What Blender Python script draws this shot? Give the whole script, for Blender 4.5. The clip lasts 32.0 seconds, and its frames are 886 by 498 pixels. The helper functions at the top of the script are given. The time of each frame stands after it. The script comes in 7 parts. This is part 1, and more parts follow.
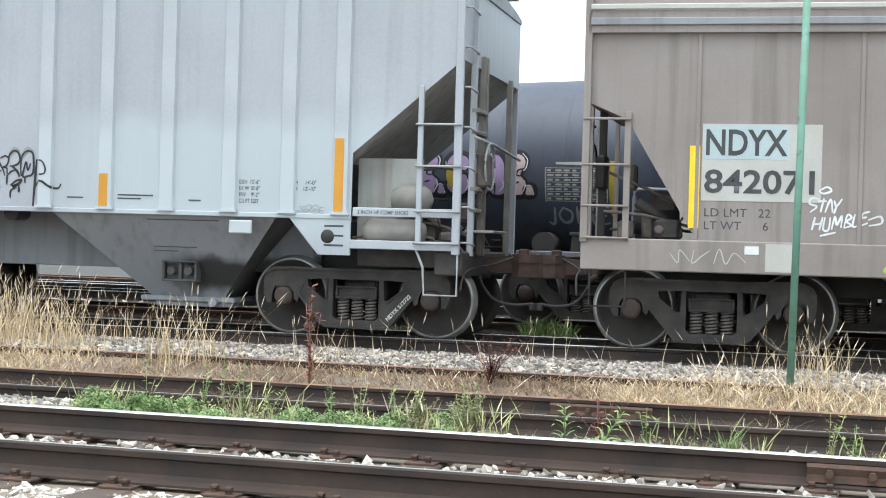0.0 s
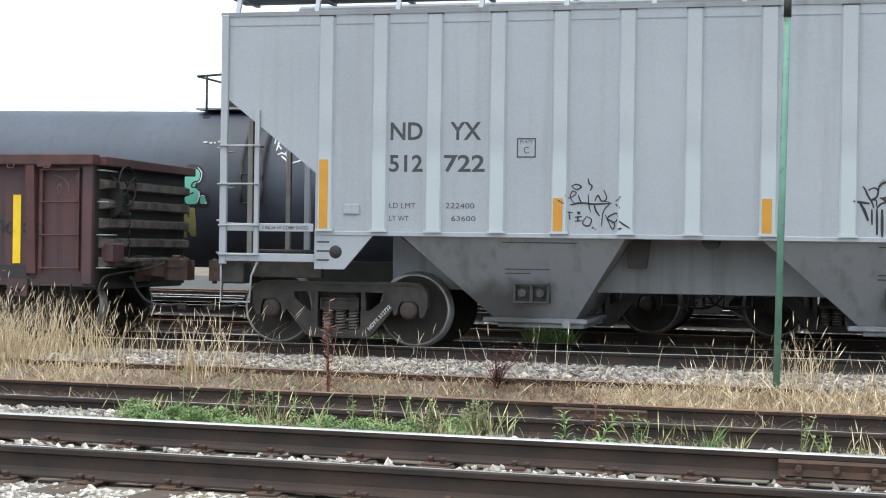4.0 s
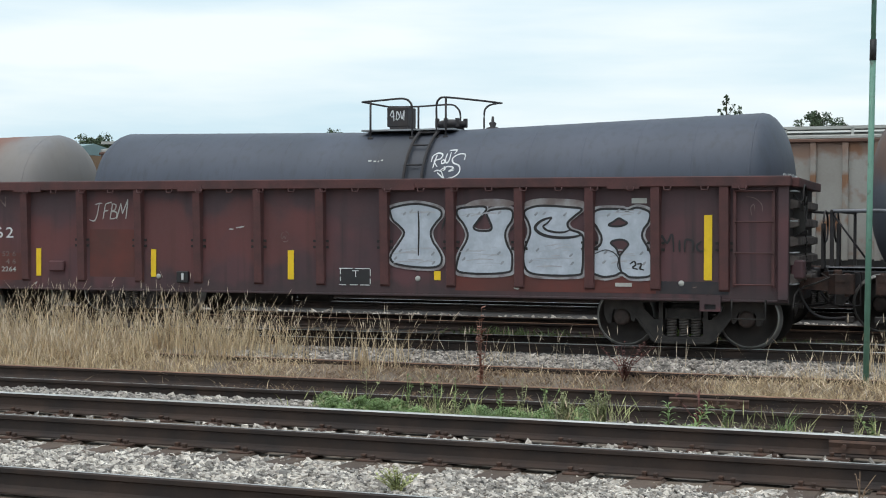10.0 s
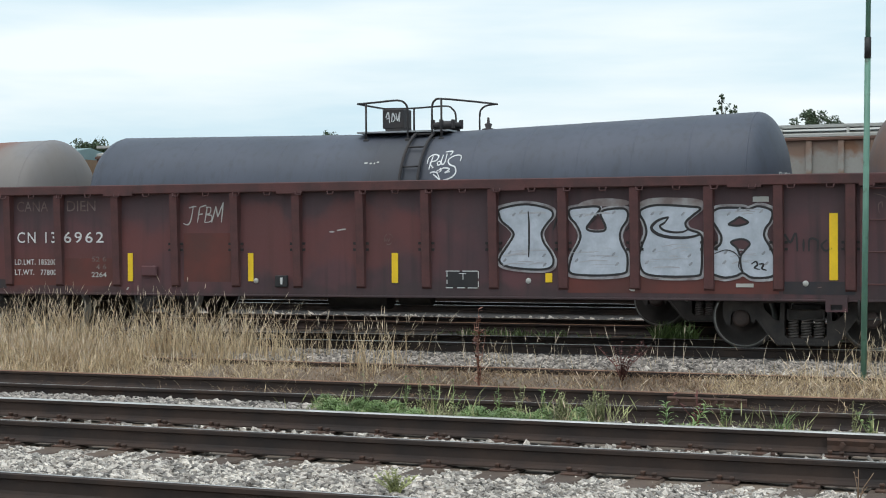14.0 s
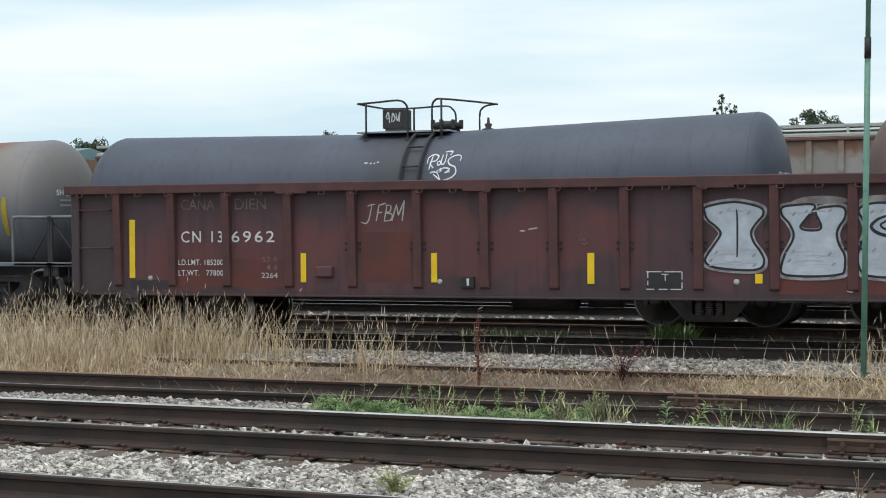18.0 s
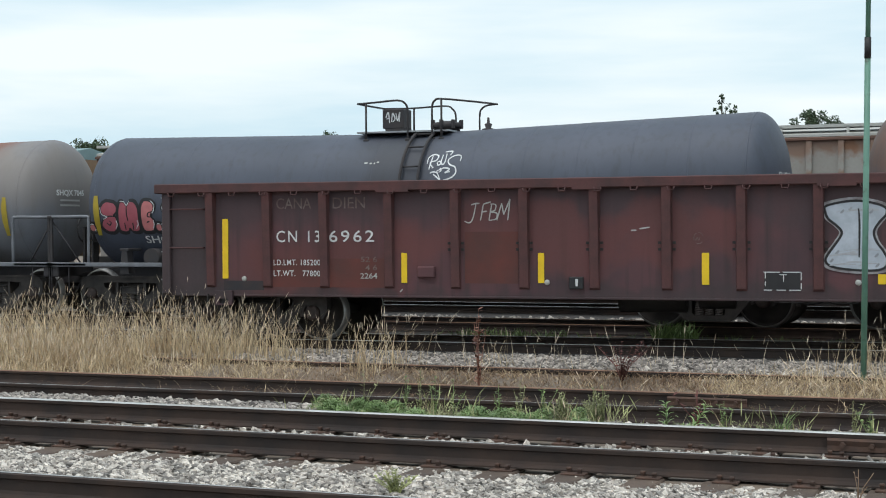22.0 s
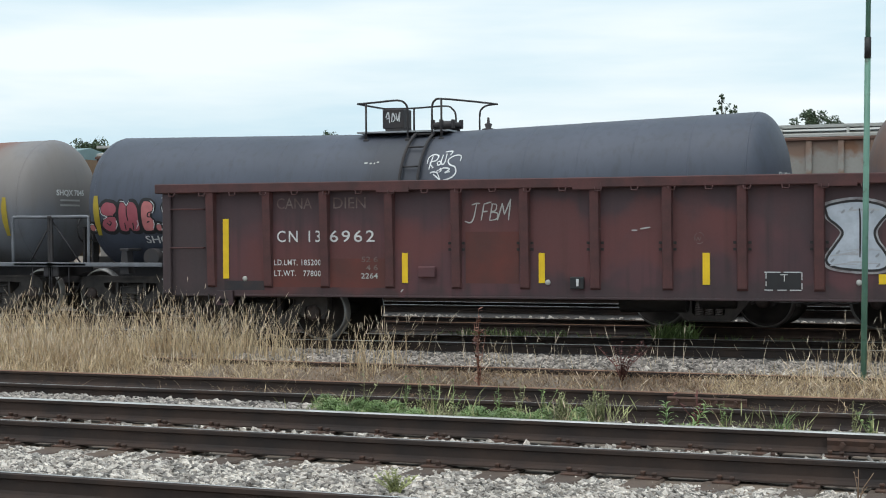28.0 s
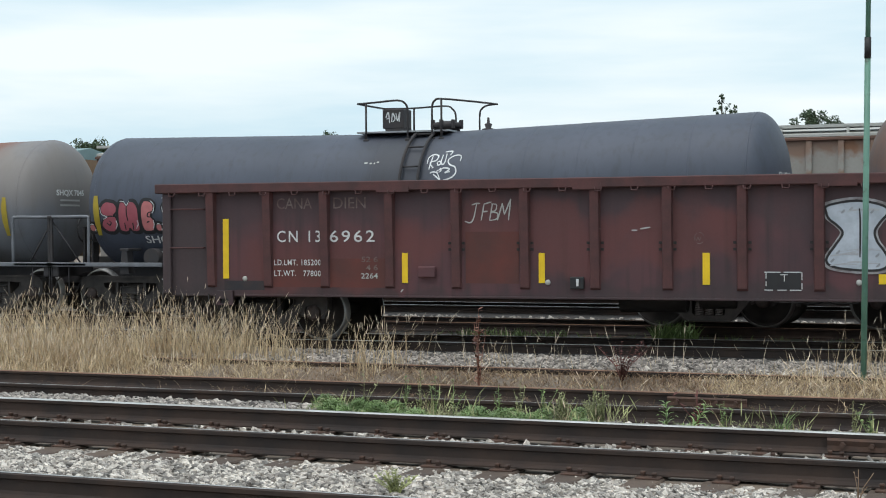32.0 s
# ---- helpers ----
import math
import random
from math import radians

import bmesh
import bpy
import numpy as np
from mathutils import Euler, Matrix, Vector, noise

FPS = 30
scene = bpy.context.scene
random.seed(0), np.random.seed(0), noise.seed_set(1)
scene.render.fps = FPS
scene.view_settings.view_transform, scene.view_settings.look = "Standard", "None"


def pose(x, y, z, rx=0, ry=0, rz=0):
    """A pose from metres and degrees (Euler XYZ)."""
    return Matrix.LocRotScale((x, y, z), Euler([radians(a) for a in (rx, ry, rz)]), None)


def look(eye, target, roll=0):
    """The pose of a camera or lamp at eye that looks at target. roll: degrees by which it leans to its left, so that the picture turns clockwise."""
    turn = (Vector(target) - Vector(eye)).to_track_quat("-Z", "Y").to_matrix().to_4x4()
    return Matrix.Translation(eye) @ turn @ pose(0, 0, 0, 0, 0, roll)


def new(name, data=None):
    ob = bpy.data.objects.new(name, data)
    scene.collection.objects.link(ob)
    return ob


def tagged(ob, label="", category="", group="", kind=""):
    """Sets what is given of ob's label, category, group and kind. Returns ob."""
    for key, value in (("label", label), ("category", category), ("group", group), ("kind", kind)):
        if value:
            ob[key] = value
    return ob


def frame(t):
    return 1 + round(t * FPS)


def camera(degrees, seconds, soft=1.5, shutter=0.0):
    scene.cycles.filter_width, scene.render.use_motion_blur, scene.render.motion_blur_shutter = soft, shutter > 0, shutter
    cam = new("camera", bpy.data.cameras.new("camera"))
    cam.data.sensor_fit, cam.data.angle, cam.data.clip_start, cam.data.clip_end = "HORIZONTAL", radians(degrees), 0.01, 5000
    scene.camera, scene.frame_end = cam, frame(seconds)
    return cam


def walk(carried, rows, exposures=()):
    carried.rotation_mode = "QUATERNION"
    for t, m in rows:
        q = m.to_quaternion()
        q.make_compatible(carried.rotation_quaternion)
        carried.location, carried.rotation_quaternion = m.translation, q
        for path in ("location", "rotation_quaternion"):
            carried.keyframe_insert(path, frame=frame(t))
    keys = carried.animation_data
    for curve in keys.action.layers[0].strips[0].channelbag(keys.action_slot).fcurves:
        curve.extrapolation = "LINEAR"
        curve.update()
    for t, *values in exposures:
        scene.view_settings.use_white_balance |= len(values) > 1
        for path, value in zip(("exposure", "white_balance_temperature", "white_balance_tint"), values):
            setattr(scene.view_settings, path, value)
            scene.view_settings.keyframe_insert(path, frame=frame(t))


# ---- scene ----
cam = camera(31.756, 32.0, soft=1.05)
PATH = (  # seconds, eye, then turn to the left, tilt down and lean to the right in degrees
    (0.0, -1.300, 3.851, 1.056, 16.260, 0.104, -1.659),
    (0.5, -0.930, 3.086, 1.111, 16.379, 0.252, -1.910),
    (1.0, -0.867, 3.116, 1.145, 15.957, 0.088, -0.749),
    (1.5, -1.067, 2.959, 1.171, 15.040, -0.006, -0.807),
    (2.0, -1.073, 2.962, 1.170, 15.179, -0.032, -0.844),
    (2.5, -1.072, 2.963, 1.170, 15.148, -0.036, -0.800),
    (3.0, -1.071, 2.955, 1.171, 15.200, -0.033, -0.810),
    (3.5, -1.076, 2.964, 1.170, 15.257, 0.001, -0.846),
    (5.5, -0.844, 1.935, 1.339, 21.922, -0.064, -0.433),
    (6.0, -0.845, 1.938, 1.339, 21.820, -0.069, -0.468),
    (6.5, -0.528, 1.160, 1.425, 21.679, 0.153, -0.391),
    (7.0, -0.528, 1.170, 1.423, 21.846, 0.155, -0.402),
    (7.5, -0.004, 0.014, 1.575, 21.769, 0.594, -0.225),
    (8.0, 0.003, -0.004, 1.576, 21.958, 0.606, -0.202),
    (8.5, 0.004, 0.003, 1.573, 21.920, 0.621, -0.226),
    (9.0, 0.007, -0.001, 1.576, 21.944, 0.637, -0.193),
    (9.5, 0.008, -0.011, 1.576, 21.953, 0.661, -0.187),
    (10.0, 0.000, -0.002, 1.575, 21.925, 0.668, -0.201),
    (10.5, 0.005, -0.017, 1.577, 21.922, 0.671, -0.209),
    (11.0, 0.006, 0.004, 1.576, 21.852, 0.636, -0.191),
    (11.5, 0.013, -0.012, 1.577, 21.791, 0.608, -0.167),
    (12.0, 0.008, -0.014, 1.576, 21.804, 0.607, -0.177),
    (12.5, 0.007, -0.014, 1.578, 21.802, 0.610, -0.173),
    (13.0, 0.012, -0.023, 1.579, 21.807, 0.619, -0.121),
    (13.5, 0.000, 0.000, 1.575, 21.805, 0.614, 0.291),
    (32.0, 0.000, 0.000, 1.575, 21.805, 0.614, 0.291),
)


def eye_pose(x, y, z, left, down, lean):
    a, b = radians(left), radians(down)
    way = Vector((-math.sin(a) * math.cos(b), math.cos(a) * math.cos(b), -math.sin(b)))
    return look((x, y, z), Vector((x, y, z)) + way, -lean)


walk(cam, [(row[0], eye_pose(*row[1:])) for row in PATH],
     exposures=((0.0, 1.08), (1.0, 0.9), (3.5, 0.84), (5.5, 0.1), (8.0, 0.0), (32.0, 0.0)))

# ---- world and light ----
world = bpy.data.worlds.new("sky")
scene.world = world
world.use_nodes = True
wn, wl = world.node_tree.nodes, world.node_tree.links
wn.clear()
w_out, w_bg = wn.new("ShaderNodeOutputWorld"), wn.new("ShaderNodeBackground")
w_sky, w_mix, w_ramp = wn.new("ShaderNodeTexSky"), wn.new("ShaderNodeMixRGB"), wn.new("ShaderNodeValToRGB")
w_noise, w_map, w_tc = wn.new("ShaderNodeTexNoise"), wn.new("ShaderNodeMapping"), wn.new("ShaderNodeTexCoord")
SUN_UP, SUN_TURN = radians(72), radians(200)
w_sky.sky_type, w_sky.sun_disc = "NISHITA", False
w_sky.sun_elevation, w_sky.sun_rotation = SUN_UP, SUN_TURN
w_sky.dust_density, w_sky.altitude = 3.0, 200
w_map.inputs["Scale"].default_value = (1.2, 1.2, 9.0)
w_noise.inputs["Scale"].default_value, w_noise.inputs["Detail"].default_value = 2.2, 6
w_noise.inputs["Roughness"].default_value = 0.5
w_ramp.color_ramp.elements[0].position, w_ramp.color_ramp.elements[0].color = 0.32, (6.3, 8.7, 10.0, 1)
w_ramp.color_ramp.elements[1].position, w_ramp.color_ramp.elements[1].color = 0.62, (10.4, 11.3, 11.5, 1)
w_mix.inputs[0].default_value = 0.86
wl.new(w_tc.outputs["Generated"], w_map.inputs["Vector"])
wl.new(w_map.outputs[0], w_noise.inputs["Vector"])
wl.new(w_noise.outputs["Fac"], w_ramp.inputs[0])
wl.new(w_sky.outputs[0], w_mix.inputs[1])
wl.new(w_ramp.outputs[0], w_mix.inputs[2])
wl.new(w_mix.outputs[0], w_bg.inputs["Color"])
w_bg.inputs["Strength"].default_value = 0.1
wl.new(w_bg.outputs[0], w_out.inputs[0])

sun = new("sun", bpy.data.lights.new("sun", "SUN"))
sun.data.energy, sun.data.angle, sun.data.color = 1.5, radians(50), (1.0, 0.98, 0.955)
sun.matrix_world = look((math.sin(SUN_TURN) * math.cos(SUN_UP) * 50, math.cos(SUN_TURN) * math.cos(SUN_UP) * 50,
                         math.sin(SUN_UP) * 50), (0, 0, 0))

# ---- materials ----
def material(name, base, second=None, rough=0.7, metal=0.0, scale=3.0, fine=40.0, bump=0.15, streak=0.0,
             dirt=None, dirt_at=0.6, spread=0.0, island=0.0, where="Object"):
    """A painted, rusted or earthy surface: two colours mixed by coarse noise, fine grain, dirt in patches or in runs down the side."""
    m = bpy.data.materials.new(name)
    m.use_nodes = True
    n, l = m.node_tree.nodes, m.node_tree.links
    bsdf = n["Principled BSDF"]
    bsdf.inputs["Roughness"].default_value, bsdf.inputs["Metallic"].default_value = rough, metal
    tc = n.new("ShaderNodeTexCoord")
    src = tc.outputs["Object"]
    if where == "World":
        src = n.new("ShaderNodeNewGeometry").outputs["Position"]

    def noise_at(size, detail=4, stretch=None):
        node = n.new("ShaderNodeTexNoise")
        node.inputs["Scale"].default_value, node.inputs["Detail"].default_value = size, detail
        if stretch:
            mp = n.new("ShaderNodeMapping")
            mp.inputs["Scale"].default_value = stretch
            l.new(src, mp.inputs["Vector"])
            l.new(mp.outputs[0], node.inputs["Vector"])
        else:
            l.new(src, node.inputs["Vector"])
        return node.outputs["Fac"]

    def ramp(fac, lo, hi):
        r = n.new("ShaderNodeMapRange")
        r.inputs["From Min"].default_value, r.inputs["From Max"].default_value = lo, hi
        l.new(fac, r.inputs["Value"])
        return r.outputs["Result"]

    def mix(fac, a, b, kind="MIX"):
        x = n.new("ShaderNodeMixRGB")
        x.blend_type = kind
        for sock, v in zip(x.inputs, (fac, a, b)):
            if isinstance(v, (int, float)):
                sock.default_value = v
            elif isinstance(v, tuple):
                sock.default_value = (*v, 1)
            else:
                l.new(v, sock)
        return x.outputs[0]

    second = second or tuple(c * 0.75 for c in base)
    colour = mix(ramp(noise_at(scale), 0.35, 0.65), base, second)
    if streak:
        runs = noise_at(1.0, 5, (7.0, 7.0, 0.35))
        colour = mix(ramp(runs, 0.5, 0.5 + 0.3 / streak), colour, dirt or tuple(c * 0.5 for c in base))
    if dirt and not streak:
        colour = mix(ramp(noise_at(scale * 2.3, 8), dirt_at, dirt_at + 0.12), colour, dirt)
    grain = noise_at(fine, 3)
    colour = mix(0.35 if bump >= 0.15 else 0.12, colour, mix(ramp(grain, 0.3, 0.7), (0.62, 0.62, 0.62), (1.25, 1.25, 1.25)), "MULTIPLY")
    if spread:
        info = n.new("ShaderNodeObjectInfo").outputs["Random"]
        colour = mix(spread, colour, mix(info, (0.4, 0.4, 0.4), (1.7, 1.65, 1.55)), "MULTIPLY")
    if island:
        info = n.new("ShaderNodeNewGeometry").outputs["Random Per Island"]
        colour = mix(island, colour, mix(info, (0.28, 0.28, 0.28), (1.6, 1.56, 1.5)), "MULTIPLY")
    l.new(colour, bsdf.inputs["Base Color"])
    rr = n.new("ShaderNodeMapRange")
    rr.inputs["To Min"].default_value, rr.inputs["To Max"].default_value = max(0.05, rough - 0.12), min(1, rough + 0.1)
    l.new(grain, rr.inputs["Value"])
    l.new(rr.outputs[0], bsdf.inputs["Roughness"])
    if bump:
        bp = n.new("ShaderNodeBump")
        bp.inputs["Strength"].default_value, bp.inputs["Distance"].default_value = bump, 0.01
        l.new(grain, bp.inputs["Height"])
        l.new(bp.outputs[0], bsdf.inputs["Normal"])
    return m


def stained(mat, colour, strength, x=None, z=None, ragged=0.4, scale=1.6):
    """A second colour with a ragged edge, as stain, wash, rust bloom or darker band; x and z are (from, to, softness)
    on the thing.
    """
    n, l = mat.node_tree.nodes, mat.node_tree.links
    bsdf = n["Principled BSDF"]
    old = bsdf.inputs["Base Color"].links[0].from_socket
    tc, sep, noi = n.new("ShaderNodeTexCoord"), n.new("ShaderNodeSeparateXYZ"), n.new("ShaderNodeTexNoise")
    noi.inputs["Scale"].default_value, noi.inputs["Detail"].default_value = scale, 6
    l.new(tc.outputs["Object"], sep.inputs[0])
    l.new(tc.outputs["Object"], noi.inputs["Vector"])
    spread = n.new("ShaderNodeMath")
    spread.operation = "MULTIPLY_ADD"
    spread.inputs[1].default_value, spread.inputs[2].default_value = 2 * ragged, -ragged
    l.new(noi.outputs["Fac"], spread.inputs[0])
    mask = None
    for axis, span in (("X", x), ("Z", z)):
        if not span:
            continue
        lo, hi, soft = span
        place = n.new("ShaderNodeMath")
        l.new(sep.outputs[axis], place.inputs[0])
        l.new(spread.outputs[0], place.inputs[1])
        for a, b in ((lo - soft, lo + soft), (hi + soft, hi - soft)):
            r = n.new("ShaderNodeMapRange")
            r.interpolation_type = "SMOOTHSTEP"
            if a < b:
                r.inputs["From Min"].default_value, r.inputs["From Max"].default_value = a, b
            else:
                r.inputs["From Min"].default_value, r.inputs["From Max"].default_value = b, a
                r.inputs["To Min"].default_value, r.inputs["To Max"].default_value = 1.0, 0.0
            l.new(place.outputs[0], r.inputs["Value"])
            both = n.new("ShaderNodeMath")
            both.operation = "MULTIPLY"
            both.inputs[0].default_value = strength if mask is None else 1.0
            if mask is not None:
                l.new(mask, both.inputs[0])
            l.new(r.outputs[0], both.inputs[1])
            mask = both.outputs[0]
    mx = n.new("ShaderNodeMixRGB")
    l.new(mask, mx.inputs[0])
    l.new(old, mx.inputs[1])
    mx.inputs[2].default_value = (*colour, 1)
    l.new(mx.outputs[0], bsdf.inputs["Base Color"])
    return mat


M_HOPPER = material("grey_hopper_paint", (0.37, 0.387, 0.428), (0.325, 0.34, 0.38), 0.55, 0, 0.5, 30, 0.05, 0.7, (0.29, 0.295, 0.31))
# ribs and one card frame, a paler grey than the side panels
M_RIB = material("paler_grey_paint", (0.42, 0.438, 0.478), (0.37, 0.388, 0.428), 0.5, 0, 0.9, 30, 0.04)
M_BAY = material("sooty_grey_paint", (0.27, 0.276, 0.302), (0.226, 0.229, 0.248), 0.7, 0, 0.8, 30, 0.06, 0.7, (0.13, 0.13, 0.13))
M_TAUPE = material("taupe_hopper_paint", (0.275, 0.242, 0.23), (0.225, 0.193, 0.18), 0.75, 0, 0.8, 30, 0.08, 0.9, (0.15, 0.13, 0.115))
M_GOND = material("oxide_red_paint", (0.118, 0.046, 0.051), (0.066, 0.036, 0.042), 0.7, 0, 0.9, 28, 0.12, 1.2, (0.042, 0.028, 0.03))
M_GONDRED = material("brighter_oxide_red", (0.14, 0.036, 0.028), (0.09, 0.032, 0.027), 0.7, 0, 1.6, 28, 0.1)
M_RIM = material("rusted_rim_steel", (0.104, 0.04, 0.039), (0.068, 0.032, 0.032), 0.75, 0, 3, 40, 0.2)
M_TANK = material("black_tank_paint", (0.071, 0.081, 0.113), (0.056, 0.065, 0.091), 0.58, 0, 0.7, 25, 0.05, 0.7, (0.045, 0.049, 0.06))
M_TANKGREY = material("dusty_tank_paint", (0.175, 0.182, 0.208), (0.21, 0.2, 0.2), 0.75, 0, 0.6, 25, 0.05, 0.5, (0.13, 0.12, 0.12))
M_TANKRUST = material("rusty_tank_paint", (0.16, 0.075, 0.05), (0.09, 0.06, 0.05), 0.65, 0, 0.8, 25, 0.06, 1.0, (0.07, 0.06, 0.06))
M_UNDER = material("greasy_dark_steel", (0.032, 0.028, 0.026), (0.022, 0.02, 0.019), 0.65, 0.2, 5, 60, 0.2)
M_TRUCK = material("dusty_truck_iron", (0.055, 0.046, 0.042), (0.03, 0.026, 0.025), 0.75, 0.1, 6, 50, 0.25)
M_WHEEL = material("brown_wheel_steel", (0.044, 0.035, 0.032), (0.03, 0.025, 0.023), 0.8, 0.1, 4, 40, 0.12)
M_RIMLINE = material("worn_wheel_rim", (0.36, 0.35, 0.34), (0.24, 0.23, 0.22), 0.4, 0.6, 6, 60, 0.05)
M_RAILSIDE = material("rail_rust", (0.06, 0.037, 0.028), (0.03, 0.022, 0.02), 0.8, 0.1, 3, 50, 0.2, where="World")
M_RAILTOP = material("worn_rail_head", (0.56, 0.56, 0.55), (0.4, 0.385, 0.37), 0.36, 0.5, 2, 60, 0.05, where="World")
# pale, hardly metallic base puts the sky's gleam on polished heads into colour
M_RAILSHINE = material("polished_rail_head", (0.62, 0.61, 0.6), (0.5, 0.49, 0.48), 0.2, 0.25, 2, 60, 0.02, where="World")
M_RAILRUST = material("rusty_rail_head", (0.27, 0.15, 0.095), (0.15, 0.085, 0.06), 0.8, 0.1, 4, 50, 0.2, where="World")
M_TIE = material("creosoted_tie", (0.075, 0.052, 0.042), (0.12, 0.085, 0.065), 0.9, 0, 4, 60, 0.5, spread=0.35)
M_PLATE = material("rusty_tie_plate", (0.11, 0.06, 0.042), (0.065, 0.042, 0.034), 0.85, 0.1, 8, 70, 0.3)
# dirty ballast, the shadow between the rails put into its dark base
M_BED = material("shadow_dark_track_bed", (0.072, 0.066, 0.064), (0.048, 0.045, 0.044), 0.95, 0, 1.5, 18, 0.7, dirt=(0.12, 0.11, 0.1), dirt_at=0.62, where="World")
M_SOIL = material("dusty_yard_soil", (0.21, 0.16, 0.12), (0.14, 0.107, 0.083), 0.95, 0, 0.7, 14, 0.6, dirt=(0.2, 0.165, 0.135), dirt_at=0.55, where="World")
M_STONE = material("limestone_ballast", (0.61, 0.57, 0.53), (0.36, 0.325, 0.3), 0.9, 0, 6, 60, 0.3, island=0.95, where="World")
# darker version of the limestone, used on two of the strips
M_STONEDARK = material("darker_shoulder_ballast", (0.5, 0.455, 0.42), (0.25, 0.225, 0.21), 0.9, 0, 6, 60, 0.3, island=0.95, where="World")
M_YELLOW = material("yellow_reflector", (0.9, 0.6, 0.015), (0.8, 0.52, 0.015), 0.45, 0, 4, 40, 0.02)
M_AMBER = material("amber_reflector", (0.6, 0.28, 0.03), (0.53, 0.24, 0.025), 0.5, 0, 4, 40, 0.02)
M_WHITE = material("white_stencil_paint", (0.72, 0.72, 0.71), (0.6, 0.6, 0.6), 0.7, 0, 9, 60, 0.05)
M_FADED = material("faded_stencil_paint", (0.2, 0.155, 0.14), (0.12, 0.075, 0.066), 0.8, 0, 9, 60, 0.05)
M_DARKPAINT = material("dark_stencil_paint", (0.055, 0.06, 0.065), (0.04, 0.042, 0.046), 0.6, 0, 9, 60, 0.05)
M_PALE = material("pale_patch_paint", (0.47, 0.47, 0.45), (0.42, 0.41, 0.38), 0.7, 0, 2, 40, 0.05)
M_PALEBLUE = material("pale_blue_patch_paint", (0.42, 0.5, 0.52), (0.36, 0.44, 0.47), 0.7, 0, 2, 40, 0.05)
M_SILVER = material("silver_spray_paint", (0.53, 0.57, 0.64), (0.41, 0.45, 0.51), 0.5, 0.1, 5, 30, 0.05)
M_BLACKSPRAY = material("black_spray_paint", (0.016, 0.016, 0.018), (0.024, 0.022, 0.024), 0.6, 0, 6, 40, 0.03)
M_WHITESPRAY = material("white_spray_paint", (0.75, 0.76, 0.77), (0.6, 0.61, 0.62), 0.6, 0, 7, 40, 0.03)
M_POLE = material("green_pole_paint", (0.14, 0.29, 0.22), (0.1, 0.22, 0.17), 0.55, 0, 3, 40, 0.1, dirt=(0.06, 0.07, 0.055))
M_BLACKPIPE = material("black_pipe_paint", (0.036, 0.034, 0.038), (0.045, 0.038, 0.038), 0.8, 0.0, 6, 60, 0.1)
M_GREYPIPE = material("grey_pipe_paint", (0.36, 0.38, 0.4), (0.28, 0.29, 0.3), 0.6, 0, 5, 50, 0.08)


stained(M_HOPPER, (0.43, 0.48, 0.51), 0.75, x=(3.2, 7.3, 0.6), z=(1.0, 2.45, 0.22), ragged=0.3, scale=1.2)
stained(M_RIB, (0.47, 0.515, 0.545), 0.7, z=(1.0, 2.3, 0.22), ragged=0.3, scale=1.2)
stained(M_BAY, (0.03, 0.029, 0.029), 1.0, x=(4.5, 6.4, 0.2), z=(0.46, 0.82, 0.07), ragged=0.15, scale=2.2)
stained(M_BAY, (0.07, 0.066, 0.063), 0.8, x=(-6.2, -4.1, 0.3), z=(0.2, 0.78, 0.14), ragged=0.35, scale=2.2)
stained(M_TANK, (0.033, 0.034, 0.042), 0.7, x=(-0.75, 0.6, 0.35), z=(0.8, 3.45, 0.3), ragged=0.5, scale=1.3)
stained(M_TANKGREY, (0.2, 0.088, 0.06), 1.0, x=(-8.0, 5.5, 0.4), z=(2.75, 4.0, 0.25), ragged=0.6, scale=1.4)
stained(M_TANKGREY, (0.25, 0.215, 0.19), 0.6, x=(5.0, 7.0, 0.5), z=(2.1, 3.4, 0.35), ragged=0.6, scale=1.1)
stained(M_GOND, (0.054, 0.039, 0.042), 0.85, x=(-7.8, -6.95, 0.12), ragged=0.15, scale=1.5)
stained(M_GOND, (0.13, 0.04, 0.036), 0.7, x=(-6.4, -4.0, 0.3), z=(0.6, 1.45, 0.25), ragged=0.5, scale=1.5)
# upper gondola side a darker brown-red, with a ragged lower edge
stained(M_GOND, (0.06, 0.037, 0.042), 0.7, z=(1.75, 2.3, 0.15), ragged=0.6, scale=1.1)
stained(M_GOND, (0.045, 0.034, 0.036), 0.6, z=(0.5, 0.8, 0.1), ragged=0.4, scale=2.0)
stained(M_GOND, (0.15, 0.045, 0.04), 0.55, x=(-4.2, 1.2, 0.4), z=(1.2, 1.85, 0.2), ragged=0.9, scale=1.3)

# ---- mesh helpers ----
def box(bm, a, b, mi=0, bevel=0.0):
    vs = [bm.verts.new((x, y, z)) for x in (a[0], b[0]) for y in (a[1], b[1]) for z in (a[2], b[2])]
    fs = [bm.faces.new([vs[i] for i in q]) for q in ((0, 1, 3, 2), (4, 6, 7, 5), (0, 4, 5, 1), (2, 3, 7, 6), (0, 2, 6, 4), (1, 5, 7, 3))]
    for f in fs:
        f.material_index = mi
    if bevel:
        edges = list({e for f in fs for e in f.edges})
        out = bmesh.ops.bevel(bm, geom=edges, offset=bevel, segments=1, affect="EDGES")
        for f in out["faces"]:
            f.material_index = mi
    return bm


def prism(bm, poly, axis, lo, hi, mi=0):
    """A flat outline pushed from lo to hi along an axis; poly holds the two other coordinates in their order."""
    def at(p, v):
        return (v, p[0], p[1]) if axis == "x" else (p[0], v, p[1]) if axis == "y" else (p[0], p[1], v)
    ra = [bm.verts.new(at(p, lo)) for p in poly]
    rb = [bm.verts.new(at(p, hi)) for p in poly]
    fs = [bm.faces.new(ra), bm.faces.new(rb[::-1])]
    for i in range(len(poly)):
        j = (i + 1) % len(poly)
